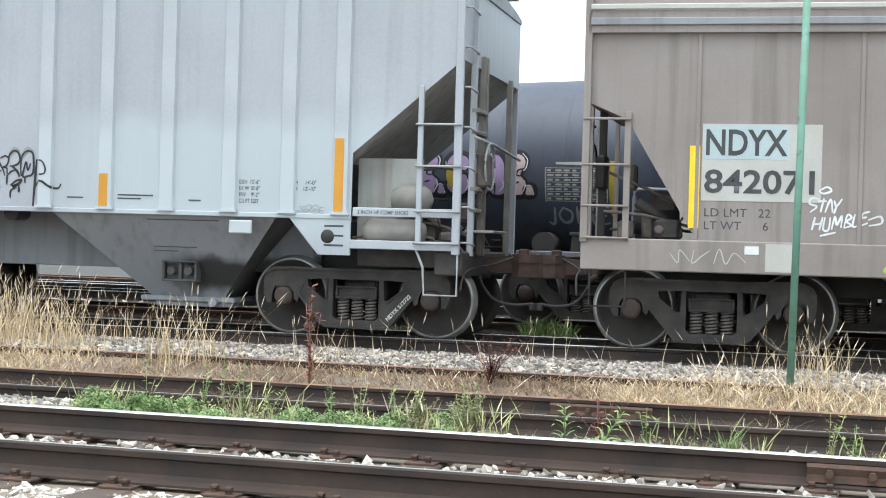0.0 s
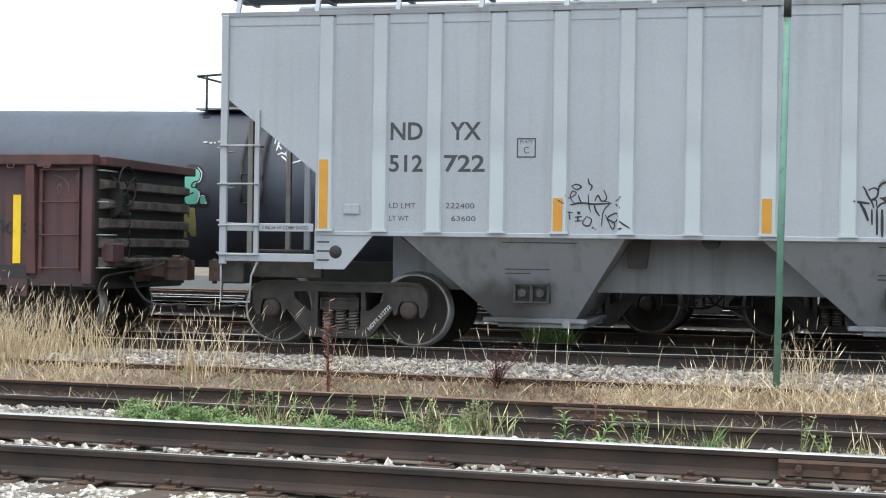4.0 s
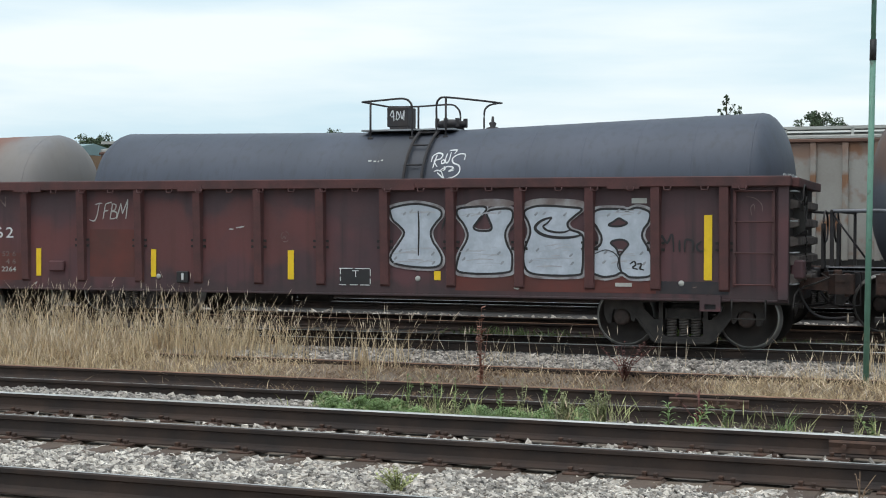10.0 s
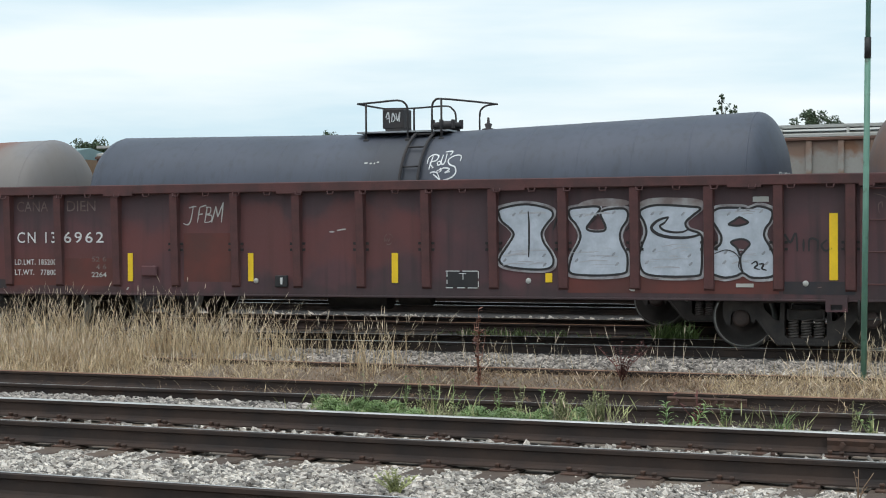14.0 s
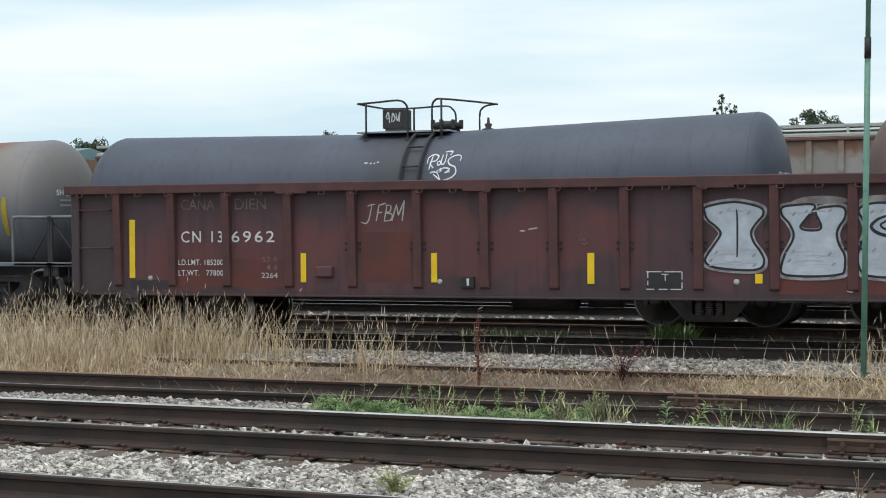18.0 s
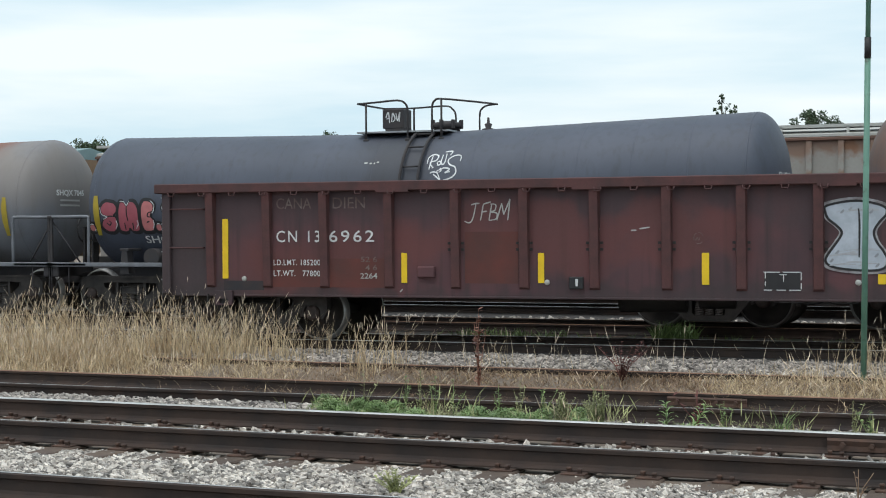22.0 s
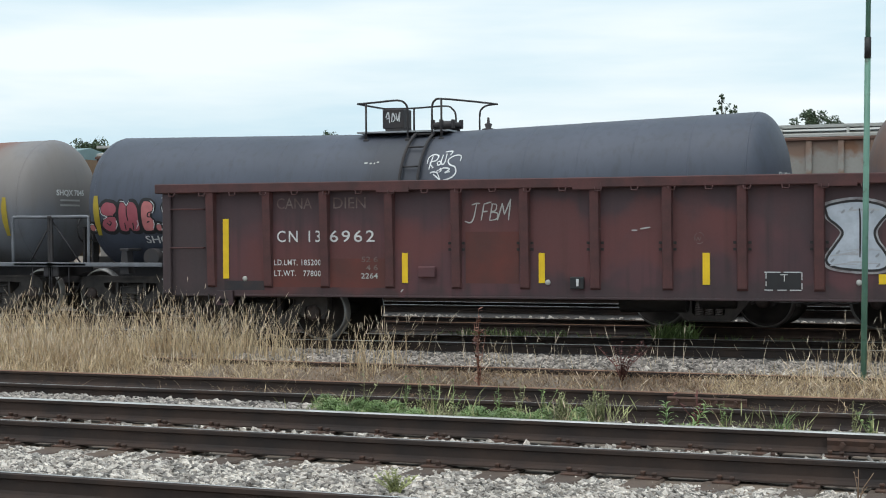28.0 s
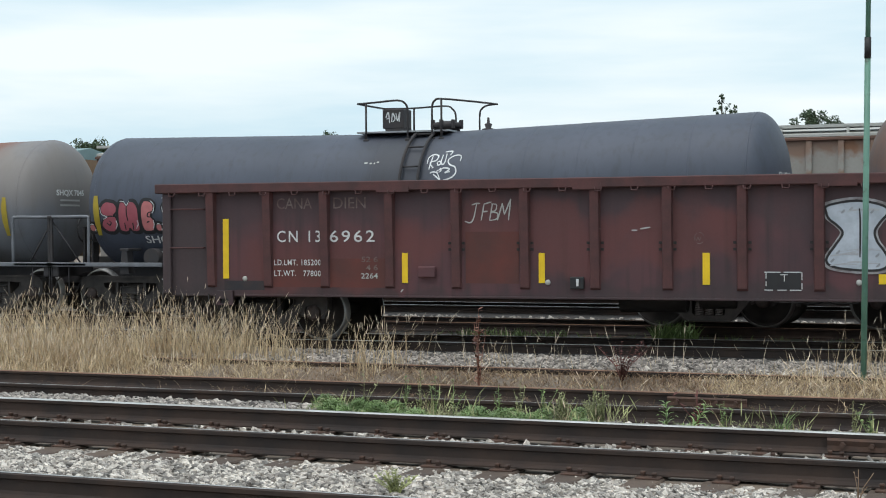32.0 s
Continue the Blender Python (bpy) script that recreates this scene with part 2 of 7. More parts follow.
        fs.append(bm.faces.new((ra[i], ra[j], rb[j], rb[i])))
    for f in fs:
        f.material_index = mi
    return bm


def hexa(bm, low, high, mi=0):
    """A six-sided solid between two four-cornered outlines."""
    ra, rb = [bm.verts.new(p) for p in low], [bm.verts.new(p) for p in high]
    fs = [bm.faces.new(ra[::-1]), bm.faces.new(rb)]
    for i in range(4):
        fs.append(bm.faces.new((ra[i], ra[(i + 1) % 4], rb[(i + 1) % 4], rb[i])))
    for f in fs:
        f.material_index = mi
    return bm


def tube(bm, pts, r, n=8, mi=0, closed=False):
    """A round bar along a line of points."""
    pts = [Vector(p) for p in pts]
    rings = []
    for i, p in enumerate(pts):
        a, b = pts[max(i - 1, 0)], pts[min(i + 1, len(pts) - 1)]
        d = (b - a).normalized()
        side = d.cross(Vector((0, 0, 1)))
        if side.length < 0.05:
            side = d.cross(Vector((0, 1, 0)))
        side.normalize()
        up = side.cross(d)
        rad = r[i] if isinstance(r, (list, tuple)) else r
        rings.append([bm.verts.new(p + (side * math.cos(k * math.tau / n) + up * math.sin(k * math.tau / n)) * rad) for k in range(n)])
    for ra, rb in zip(rings, rings[1:]):
        for k in range(n):
            f = bm.faces.new((ra[k], ra[(k + 1) % n], rb[(k + 1) % n], rb[k]))
            f.material_index, f.smooth = mi, True
    for ring in (rings[0][::-1], rings[-1]):
        bm.faces.new(ring).material_index = mi
    return bm


def spin(bm, profile, axis="y", centre=(0, 0, 0), n=32, mi=0, smooth=True):
    """Turns a profile of (distance along the axis, radius, material) round an axis."""
    rings = []
    for row in profile:
        d, r = row[0], max(row[1], 1e-4)
        ring = []
        for k in range(n):
            c, s = math.cos(k * math.tau / n) * r, math.sin(k * math.tau / n) * r
            p = {"x": (d, c, s), "y": (c, d, s), "z": (c, s, d)}[axis]
            ring.append(bm.verts.new([a + b for a, b in zip(p, centre)]))
        rings.append(ring)
    for i, (ra, rb) in enumerate(zip(rings, rings[1:])):
        m_i = profile[i + 1][2] if len(profile[i + 1]) > 2 else mi
        for k in range(n):
            f = bm.faces.new((ra[k], ra[(k + 1) % n], rb[(k + 1) % n], rb[k]))
            f.material_index, f.smooth = m_i, smooth
    for ring in (rings[0][::-1], rings[-1]):
        bm.faces.new(ring).material_index = mi
    return bm


def mesh_of(bm, name, mats):
    bmesh.ops.recalc_face_normals(bm, faces=bm.faces)
    me = bpy.data.meshes.new(name)
    bm.to_mesh(me)
    bm.free()
    for m in (mats if isinstance(mats, (list, tuple)) else [mats]):
        me.materials.append(m)
    return me


def part(name, bm, mats, parent, label="", at=None):
    me = mesh_of(bm, name, mats) if isinstance(bm, bmesh.types.BMesh) else bm
    ob = new(name, me)
    ob.parent = parent
    if at is not None:
        ob.matrix_basis = at
    return tagged(ob, label) if label else ob


def thing(name, at, label, category, group="", kind="", data=None):
    ob = new(name, data)
    ob.matrix_basis = at
    return tagged(ob, label, category, group, kind)


def raw_mesh(name, verts, faces, mats, smooth=False):
    me = bpy.data.meshes.new(name)
    me.from_pydata([tuple(v) for v in verts], [], faces)
    for m in (mats if isinstance(mats, (list, tuple)) else [mats]):
        me.materials.append(m)
    if smooth:
        me.shade_smooth()
    me.update()
    return me


def letters(name, words, x, z, height, width, y, mat, parent, label="", bold=0.0, spacing=1.0):
    """Stencilled words on a side that faces the camera, their lower left corner at x, z."""
    cu = bpy.data.curves.new(name, "FONT")
    cu.body, cu.size, cu.resolution_u, cu.offset, cu.space_character = words, 1.0, 3, bold, spacing
    ob = bpy.data.objects.new(name, cu)
    scene.collection.objects.link(ob)
    bpy.context.view_layer.update()
    me = bpy.data.meshes.new_from_object(ob)
    bpy.data.objects.remove(ob)
    co = np.array([v.co for v in me.vertices])
    lo, hi = co.min(0), co.max(0)
    sx = width / (hi[0] - lo[0]) if width else height / (hi[1] - lo[1])
    sz = height / (hi[1] - lo[1])
    for v in me.vertices:
        v.co = (x + (v.co.x - lo[0]) * sx, y, z + (v.co.y - lo[1]) * sz)
    me.materials.clear()
    me.materials.append(mat)
    return part(name, me, mat, parent, label)


def curve_points(pts, steps=6, closed=False):
    """A smooth line through points in the plane."""
    n = len(pts)
    out = []
    for i in range(n if closed else n - 1):
        p = [pts[(i + k) % n] if closed else pts[min(max(i + k, 0), n - 1)] for k in (-1, 0, 1, 2)]
        for s in range(steps):
            u = s / steps
            out.append(tuple(0.5 * (2 * p[1][a] + (p[2][a] - p[0][a]) * u + (2 * p[0][a] - 5 * p[1][a] + 4 * p[2][a] - p[3][a]) * u * u
                                    + (3 * p[1][a] - p[0][a] - 3 * p[2][a] + p[3][a]) * u ** 3) for a in (0, 1)))
    if not closed:
        out.append(tuple(pts[-1]))
    return out


def stroke(bm, pts, width, put, mi=0, closed=False, lift=0.0, steps=6):
    """A sprayed line of some width; put(u, v, lift) sets a point of the plane on its surface."""
    line = curve_points(pts, steps, closed)
    n = len(line)
    left, right = [], []
    for i, p in enumerate(line):
        a = line[(i - 1) % n] if closed or i else p
        b = line[(i + 1) % n] if closed or i < n - 1 else p
        d = Vector((b[0] - a[0], b[1] - a[1]))
        d = d.normalized() if d.length > 1e-6 else Vector((1, 0))
        w = width * 0.5 * (1 if closed else (0.55 + 0.45 * math.sin(math.pi * min(max(i / (n - 1), 0.08), 0.92))))
        left.append(bm.verts.new(put(p[0] - d.y * w, p[1] + d.x * w, lift)))
        right.append(bm.verts.new(put(p[0] + d.y * w, p[1] - d.x * w, lift)))
    for i in range(n if closed else n - 1):
        j = (i + 1) % n
        bm.faces.new((left[i], right[i], right[j], left[j])).material_index = mi


def blob(bm, pts, put, mi=0, lift=0.0, steps=6):
    """A sprayed filled shape, built of triangles cut from its outline."""
    from mathutils.geometry import tessellate_polygon
    line = curve_points(pts, steps, True)
    vs = [bm.verts.new(put(p[0], p[1], lift)) for p in line]
    for tri in tessellate_polygon([[Vector((p[0], p[1], 0)) for p in line]]):
        try:
            bm.faces.new([vs[i] for i in tri]).material_index = mi
        except ValueError:
            pass


# ---- ground ----
RAIL_H = 0.17
PROFILE = ((-3000, -0.3), (-40, -0.3), (4.5, -0.26), (6.0, -0.2), (12.9, -0.2), (14.3, -0.25), (14.9, -0.44), (18.3, -0.44), (18.9, -0.3),
           (19.6, -0.24), (20.4, -0.2), (24.0, -0.21), (25.0, -0.25), (28.5, -0.25), (30.0, -0.22), (34.0, -0.22), (45.0, -0.3), (4000, -0.3))


def ground_z(y):
    for (ya, za), (yb, zb) in zip(PROFILE, PROFILE[1:]):
        if ya <= y <= yb:
            return za + (zb - za) * (y - ya) / (yb - ya)
    return -0.3


def build_ground():
    xs = [-3000, -300, -80, *range(-40, 21, 1), 60, 300, 3000]
    ys = sorted({p[0] for p in PROFILE} | set(np.arange(5, 40, 0.5).round(2).tolist()))
    rng = np.random.default_rng(3)
    verts, faces = [], []
    for y in ys:
        for x in xs:
            verts.append((x, y, ground_z(y) + (rng.uniform(-0.015, 0.015) if 4 < y < 45 and -40 < x < 20 else 0)))
    w = len(xs)
    for j in range(len(ys) - 1):
        for i in range(w - 1):
            faces.append((j * w + i, j * w + i + 1, (j + 1) * w + i + 1, (j + 1) * w + i))
    thing("ground", Matrix(), "dusty brown and grey rail yard soil", "ground", kind="structure", data=raw_mesh("ground", verts, faces, M_SOIL, True))


build_ground()


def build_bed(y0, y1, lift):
    """A strip of dirty ballast under the train and the tank cars, its colour darkened for shadow."""
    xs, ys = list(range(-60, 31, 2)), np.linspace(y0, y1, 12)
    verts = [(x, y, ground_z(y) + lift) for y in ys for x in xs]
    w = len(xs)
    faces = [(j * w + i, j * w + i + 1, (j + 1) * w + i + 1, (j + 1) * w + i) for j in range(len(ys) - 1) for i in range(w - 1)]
    thing("track_bed", Matrix(), "dirty ballast under the parked cars, darkened for shadow", "track bed", kind="structure", data=raw_mesh("track_bed", verts, faces, M_BED, True))


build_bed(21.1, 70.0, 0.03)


def rail_mesh(x0, x1, top, band=0.011):
    """One rail: broad foot, thin web and a rounded head, its top at height 0."""
    h = RAIL_H
    prof = ((-0.07, -h), (0.07, -h), (0.07, -h + 0.012), (0.02, -h + 0.03), (0.009, -h + 0.05), (0.009, -0.048), (0.034, -0.036), (0.036, -0.008),
            (0.026, -0.001), (band, 0.0), (-band, 0.0), (-0.026, -0.001), (-0.036, -0.008), (-0.034, -0.036), (-0.009, -0.048), (-0.009, -h + 0.05), (-0.02, -h + 0.03), (-0.07, -h + 0.012))
    bm = prism(bmesh.new(), prof, "x", x0, x1)
    for f in bm.faces:
        c = f.calc_center_median()
        if c.z > -0.01 and abs(c.y) < (0.04 if band > 0.015 or top is M_RAILSHINE else 0.006):
            f.material_index = 1
    return mesh_of(bm, "rail", (M_RAILSIDE, top))


def tie_mesh(length=2.6):
    bm = box(bmesh.new(), (-0.115, -length / 2, -0.17), (0.115, length / 2, 0), 0, 0.012)
    return mesh_of(bm, "tie", M_TIE)


def plate_mesh():
    """A steel tie plate with two cut spikes that hold the rail's foot."""
    bm = box(bmesh.new(), (-0.09, -0.17, 0), (0.09, 0.17, 0.014), 0, 0.003)
    for sx, sy in ((-0.05, -0.085), (0.05, 0.085), (0.045, -0.135)):
        box(bm, (sx - 0.014, sy - 0.014, 0.012), (sx + 0.014, sy + 0.014, 0.035))
        box(bm, (sx - 0.018, sy - 0.024, 0.032), (sx + 0.018, sy + 0.02, 0.05), 0, 0.004)
    return mesh_of(bm, "tie_plate", M_PLATE)


TIE, PLATE = tie_mesh(), plate_mesh()
PIVOT = -8.0  # the tracks fan out slightly about this place


def track(yc, top_z, x0, x1, head, label, plates=False, ties=True, turn=0.0):
    rng = random.Random(int(yc * 10))
    t = thing("railway_track", pose(PIVOT, yc, top_z, 0, 0, turn) @ pose(-PIVOT, 0, 0), label, "railway track", "tracks of the yard", "structure")
    heads = head if isinstance(head, tuple) else (head, head)
    for y, top in zip((-0.75, 0.75), heads):
        part("rail", rail_mesh(x0, x1, top, 0.024 if top is M_RAILRUST or (y > 0 and plates) else 0.016 if top is M_RAILSHINE else 0.013), None, t, at=pose(0, y, 0))
    if ties:
        x = x0
        while x < x1:
            part("tie", TIE, None, t, at=pose(x + rng.uniform(-0.03, 0.03), rng.uniform(-0.05, 0.05), -RAIL_H - 0.012, 0, 0, rng.uniform(-1.5, 1.5)))
            if plates:
                for y in (-0.75, 0.75):
                    part("tie_plate", PLATE, None, t, at=pose(x, y, -RAIL_H - 0.012))
            x += 0.55
    return t


track(7.75, 0.0, -14.3, 6, M_RAILTOP, "railway track with worn shiny rail heads", ties=False)
near_track = track(11.65, 0.0, -22, 8, M_RAILTOP, "railway track with polished rails on wooden ties", plates=True)
track(16.62, -0.256, -26, 8, (M_RAILTOP, M_RAILRUST), "railway track with rusty disused rails", turn=0.5)
old_rail = thing("old_rail", pose(0, 19.25, -0.2), "half-buried rusty old rail in dry turf", "rail")
part("rail", rail_mesh(-14.0, -1.9, M_RAILRUST, 0.024), None, old_rail)
TRAIN_Y, TRAIN_TURN, TRAIN_DROP = 22.05, 2.8, -0.035
track(TRAIN_Y, TRAIN_DROP, -42, 50, (M_RAILSHINE, M_RAILSHINE), "railway track under the freight train", turn=TRAIN_TURN)
track(26.65, -0.03, -45, 22, M_RAILRUST, "railway track under the parked tank cars")
track(32.7, -0.03, -55, 25, M_RAILSHINE, "railway track behind the tank cars", ties=False)
track(37.4, -0.05, -60, 25, M_RAILSHINE, "far railway track with shiny rails", ties=False)
track(42.0, -0.05, -60, 25, M_RAILRUST, "far rusty railway track", ties=False)

M_ENDRIB = material("dusty_brown_rib", (0.15, 0.125, 0.115), (0.055, 0.042, 0.038), 0.8, 0, 4, 40, 0.15)
M_COUPLER = material("rusty_coupler_iron", (0.085, 0.047, 0.037), (0.045, 0.03, 0.027), 0.8, 0, 7, 60, 0.3)
M_SILVERDIM = material("thin_silver_spray", (0.39, 0.39, 0.42), (0.46, 0.47, 0.5), 0.5, 0.1, 8, 40, 0.05)
M_SILVERDARK = material("smudged_silver_spray", (0.25, 0.26, 0.29), (0.38, 0.39, 0.42), 0.5, 0.1, 8, 40, 0.05)
M_THIN = material("thin_silver_overspray", (0.44, 0.44, 0.46), (0.2, 0.17, 0.175), 0.7, 0, 7, 50, 0.05)
M_SPRAYMIST = material("grey_overspray", (0.36, 0.34, 0.34), (0.2, 0.155, 0.15), 0.7, 0, 5, 50, 0.05)
M_NAVY = material("dull_navy_paint", (0.024, 0.024, 0.03), (0.042, 0.03, 0.031), 0.7, 0, 5, 40, 0.05)


M_SPRING = material("dusty_spring_steel", (0.15, 0.13, 0.12), (0.085, 0.073, 0.068), 0.75, 0.1, 8, 60, 0.1)
M_CAP = material("dusty_bearing_iron", (0.075, 0.05, 0.043), (0.045, 0.034, 0.031), 0.8, 0, 9, 60, 0.2)


# ---- train: shared parts ----
def wheelset_mesh(r=0.457):
    """Axle with two flanged wheels; plates of brown steel, rims worn bright."""
    bm = bmesh.new()
    for s in (-1, 1):
        prof = [(0.69, 0.05), (0.69, r - 0.09), (0.66, r - 0.07), (0.66, r + 0.026), (0.685, r + 0.026), (0.70, r, 1), (0.795, r - 0.004, 1), (0.797, r - 0.03, 1),
                (0.79, r - 0.065), (0.755, r - 0.09), (0.735, r * 0.55), (0.76, 0.17), (0.79, 0.13), (0.79, 0.09), (0.84, 0.085)]
        spin(bm, [(s * p[0], *p[1:]) for p in prof], "y", n=40)
    tube(bm, ((0, -1.0, 0), (0, 1.0, 0)), 0.08, 12)
    box(bm, (0.16, -0.745, 0.05), (0.2, -0.735, 0.16))
    return mesh_of(bm, "wheelset", (M_WHEEL, M_RIMLINE))


WHEELSET, WHEELSET_SMALL = wheelset_mesh(0.457), wheelset_mesh(0.42)


def frame_mesh(base=1.778, r=0.457):
    """A cast side frame: arched top chord with round noses over the bearings, columns, slanting arms and a spring seat, with open windows between."""
    bm = bmesh.new()
    h, dz = base / 2 - 0.889, r - 0.457
    put = lambda pts, s, y0, y1: prism(bm, [(s * (x + (h if x > 0.5 else 0)), z + dz) for x, z in pts], "y", y0, y1)
    for s in (-1, 1):
        put([(0, 0.79), (0.45, 0.79), (0.8, 0.8), (1.0, 0.79), (1.09, 0.74), (1.13, 0.66), (1.13, 0.48), (1.08, 0.37), (1.03, 0.37), (1.02, 0.5), (0.99, 0.57), (0.8, 0.57), (0.76, 0.5), (0.75, 0.42), (0.71, 0.39), (0.68, 0.47), (0.66, 0.55), (0.6, 0.66), (0.45, 0.67), (0, 0.67)], s, -1.1, -0.92)
        put([(0, 0.11), (0.36, 0.11), (0.42, 0.15), (0.7, 0.49), (0.69, 0.56), (0.61, 0.67), (0.585, 0.57), (0.4, 0.42), (0.34, 0.42), (0.28, 0.4), (0.28, 0.24), (0.24, 0.2), (0, 0.2)], s, -1.094, -0.93)
        put([(0.28, 0.71), (0.33, 0.71), (0.345, 0.41), (0.28, 0.39)], s, -1.085, -0.93)
        # raised lips along the chord, the arm and the window
        put([(0, 0.795), (0.45, 0.795), (0.8, 0.805), (1.0, 0.795), (1.095, 0.745), (1.09, 0.715), (0.99, 0.765), (0.8, 0.775), (0.45, 0.765), (0, 0.765)], s, -1.125, -1.095)
        put([(0, 0.105), (0.365, 0.105), (0.43, 0.145), (0.71, 0.485), (0.69, 0.5), (0.41, 0.165), (0.355, 0.13), (0, 0.13)], s, -1.116, -1.09)
        put([(0.335, 0.42), (0.4, 0.42), (0.59, 0.57), (0.61, 0.68), (0.595, 0.68), (0.572, 0.58), (0.395, 0.437), (0.335, 0.437)], s, -1.108, -1.088)
        # bearing adapter
        put([(0.79, 0.5), (0.99, 0.5), (0.99, 0.57), (0.79, 0.57)], s, -1.07, -0.92)
    return bm


def spring_mesh(r=0.457):
    pts = [(math.cos(k * math.tau / 9) * 0.062, math.sin(k * math.tau / 9) * 0.062, r - 0.265 + 0.26 * k / 63) for k in range(64)]
    return mesh_of(tube(bmesh.new(), pts, 0.0145, 5), "spring", M_SPRING)


def bolster_end_mesh(r=0.457):
    bm = box(bmesh.new(), (-0.24, -1.05, r - 0.005), (0.24, -0.9, r + 0.13), 0, 0.015)
    for x0, x1, z0, z1 in ((-0.25, 0.25, 0.115, 0.135), (-0.25, 0.25, -0.01, 0.015), (-0.25, -0.22, 0.015, 0.115), (0.22, 0.25, 0.015, 0.115)):
        box(bm, (x0, -1.085, r + z0), (x1, -1.04, r + z1), 0, 0.006)
    return mesh_of(bm, "bolster_end", M_TRUCK)


TRUCK_PARTS = {}


def truck(parent, x, r=0.457, base=1.778, wheels=None, words="", drop=0.0):
    """A freight truck: bolster and side frames as one casting, with springs, bearings and turning wheelsets."""
    bm = bmesh.new()
    box(bm, (-0.2, -0.92, r - 0.02), (0.2, 0.92, r + 0.2), 0, 0.02)
    body = part("truck", bm, M_TRUCK, parent, at=pose(x, 0, drop))
    if r not in TRUCK_PARTS:
        TRUCK_PARTS[r] = (mesh_of(frame_mesh(base, r), "side_frame", M_TRUCK), spring_mesh(r), bolster_end_mesh(r))
    fm, sm, be = TRUCK_PARTS[r]
    for turn in (0, 180):
        part("side_frame", fm, None, body, at=pose(0, 0, 0, 0, 0, turn))
        part("bolster_end", be, None, body, at=pose(0, 0, 0, 0, 0, turn))
        for sx in (-0.17, 0, 0.17):
            part("spring", sm, None, body, at=pose(0, 0, 0, 0, 0, turn) @ pose(sx, -1.0, 0))
    cap = spin(bmesh.new(), [(-1.13, 0.02), (-1.13, 0.075), (-1.115, 0.1), (-1.08, 0.115), (-1.06, 0.118), (-1.05, 0.108), (-1.03, 0.108), (-0.92, 0.115)], "y", n=20)
    for sx in (-1, 1):
        for k in (0, 0.4, 0.8):
            a = k * math.tau / 1.2
            tube(cap, ((math.cos(a) * 0.06, -1.14, math.sin(a) * 0.06), (math.cos(a) * 0.06, -1.1, math.sin(a) * 0.06)), 0.014, 6)
        if sx < 0:
            cap_mesh = mesh_of(cap, "bearing_cap", M_CAP)
            cap = bmesh.new()
        part("bearing_cap", cap_mesh, None, body, at=pose(sx * base / 2, 0, r))
    cap.free()
    for sx in (-1, 1):
        if words and sx > 0:
            tilt = letters("lettering", words, -0.2, -0.025, 0.048, 0.4, 0, M_WHITE, body, bold=0.01)
            c, q = math.cos(radians(47)), math.sin(radians(47))
            for v in tilt.data.vertices:
                v.co = (0.52 + v.co.x * c - v.co.z * q, -1.104, r - 0.095 + v.co.x * q + v.co.z * c)
        w = part("wheelset", WHEELSET if r > 0.44 else WHEELSET_SMALL, None, body, at=pose(sx * base / 2, 0, r))
        if wheels is not None:
            wheels.append((w, sx * base / 2, r))
    return body


def coupler(parent, x, s, z=0.85):
    """Knuckle coupler on its shank, with its lift bar, striker and hanging air hose."""
    bm = bmesh.new()
    X = lambda d: x + s * d
    hexa(bm, ((X(0), -0.08, z - 0.07), (X(0), 0.08, z - 0.07), (X(0), 0.08, z + 0.07), (X(0), -0.08, z + 0.07)), ((X(0.5), -0.11, z - 0.1), (X(0.5), 0.11, z - 0.1), (X(0.5), 0.11, z + 0.1), (X(0.5), -0.11, z + 0.1)))
    for dz, grow in ((0.0, 0.0), (0.085, 0.02), (-0.085, 0.02)):
        prism(bm, [(X(0.44), -0.13), (X(0.54), -0.2 - grow), (X(0.68), -0.215 - grow), (X(0.78), -0.16), (X(0.8), -0.06), (X(0.7), -0.03), (X(0.66), 0.02), (X(0.7), 0.08), (X(0.77), 0.12), (X(0.74), 0.2), (X(0.6), 0.2 + grow), (X(0.48), 0.14)],
              "z", z + dz - 0.05, z + dz + 0.05)
    tube(bm, ((X(0.7), -0.15, z - 0.17), (X(0.7), -0.15, z + 0.16)), 0.035, 10)
    box(bm, (min(X(0.1), X(-0.02)), -0.24, z - 0.17), (max(X(0.1), X(-0.02)), 0.24, z + 0.19), 0, 0.02)
    box(bm, (min(X(0.5), X(0.62)), -0.04, z + 0.12), (max(X(0.5), X(0.62)), 0.04, z + 0.2), 0, 0.015)
    c = part("coupler", bm, M_COUPLER, parent, "rusty knuckle coupler")
    hose = tube(bmesh.new(), curve3(((X(0.1), -0.34, z - 0.14), (X(0.14), -0.34, z - 0.26), (X(0.28), -0.3, z - 0.42), (X(0.5), -0.25, z - 0.47), (X(0.72), -0.2, z - 0.45))), 0.019, 8)
    part("air_hose", hose, M_BLACKPIPE, c)
    glad = box(bmesh.new(), (min(X(0.68), X(0.8)), -0.24, z - 0.53), (max(X(0.68), X(0.8)), -0.16, z - 0.44), 0, 0.012)
    part("hose_coupling", glad, M_TRUCK, c)
    lift = tube(bmesh.new(), curve3(((X(0.1), -1.4, z - 0.3), (X(0.12), -1.3, z - 0.1), (X(0.16), -0.8, z - 0.03), (X(0.3), -0.3, z + 0.02), (X(0.55), -0.08, z + 0.14))), 0.013, 6)
    part("lift_bar", lift, M_TRUCK, c)
    part("angle_cock", tube(bmesh.new(), ((X(-0.06), -0.33, z - 0.1), (X(0.06), -0.345, z - 0.11), (X(0.1), -0.35, z - 0.15)), 0.035, 8), M_TRUCK, c)
    return c


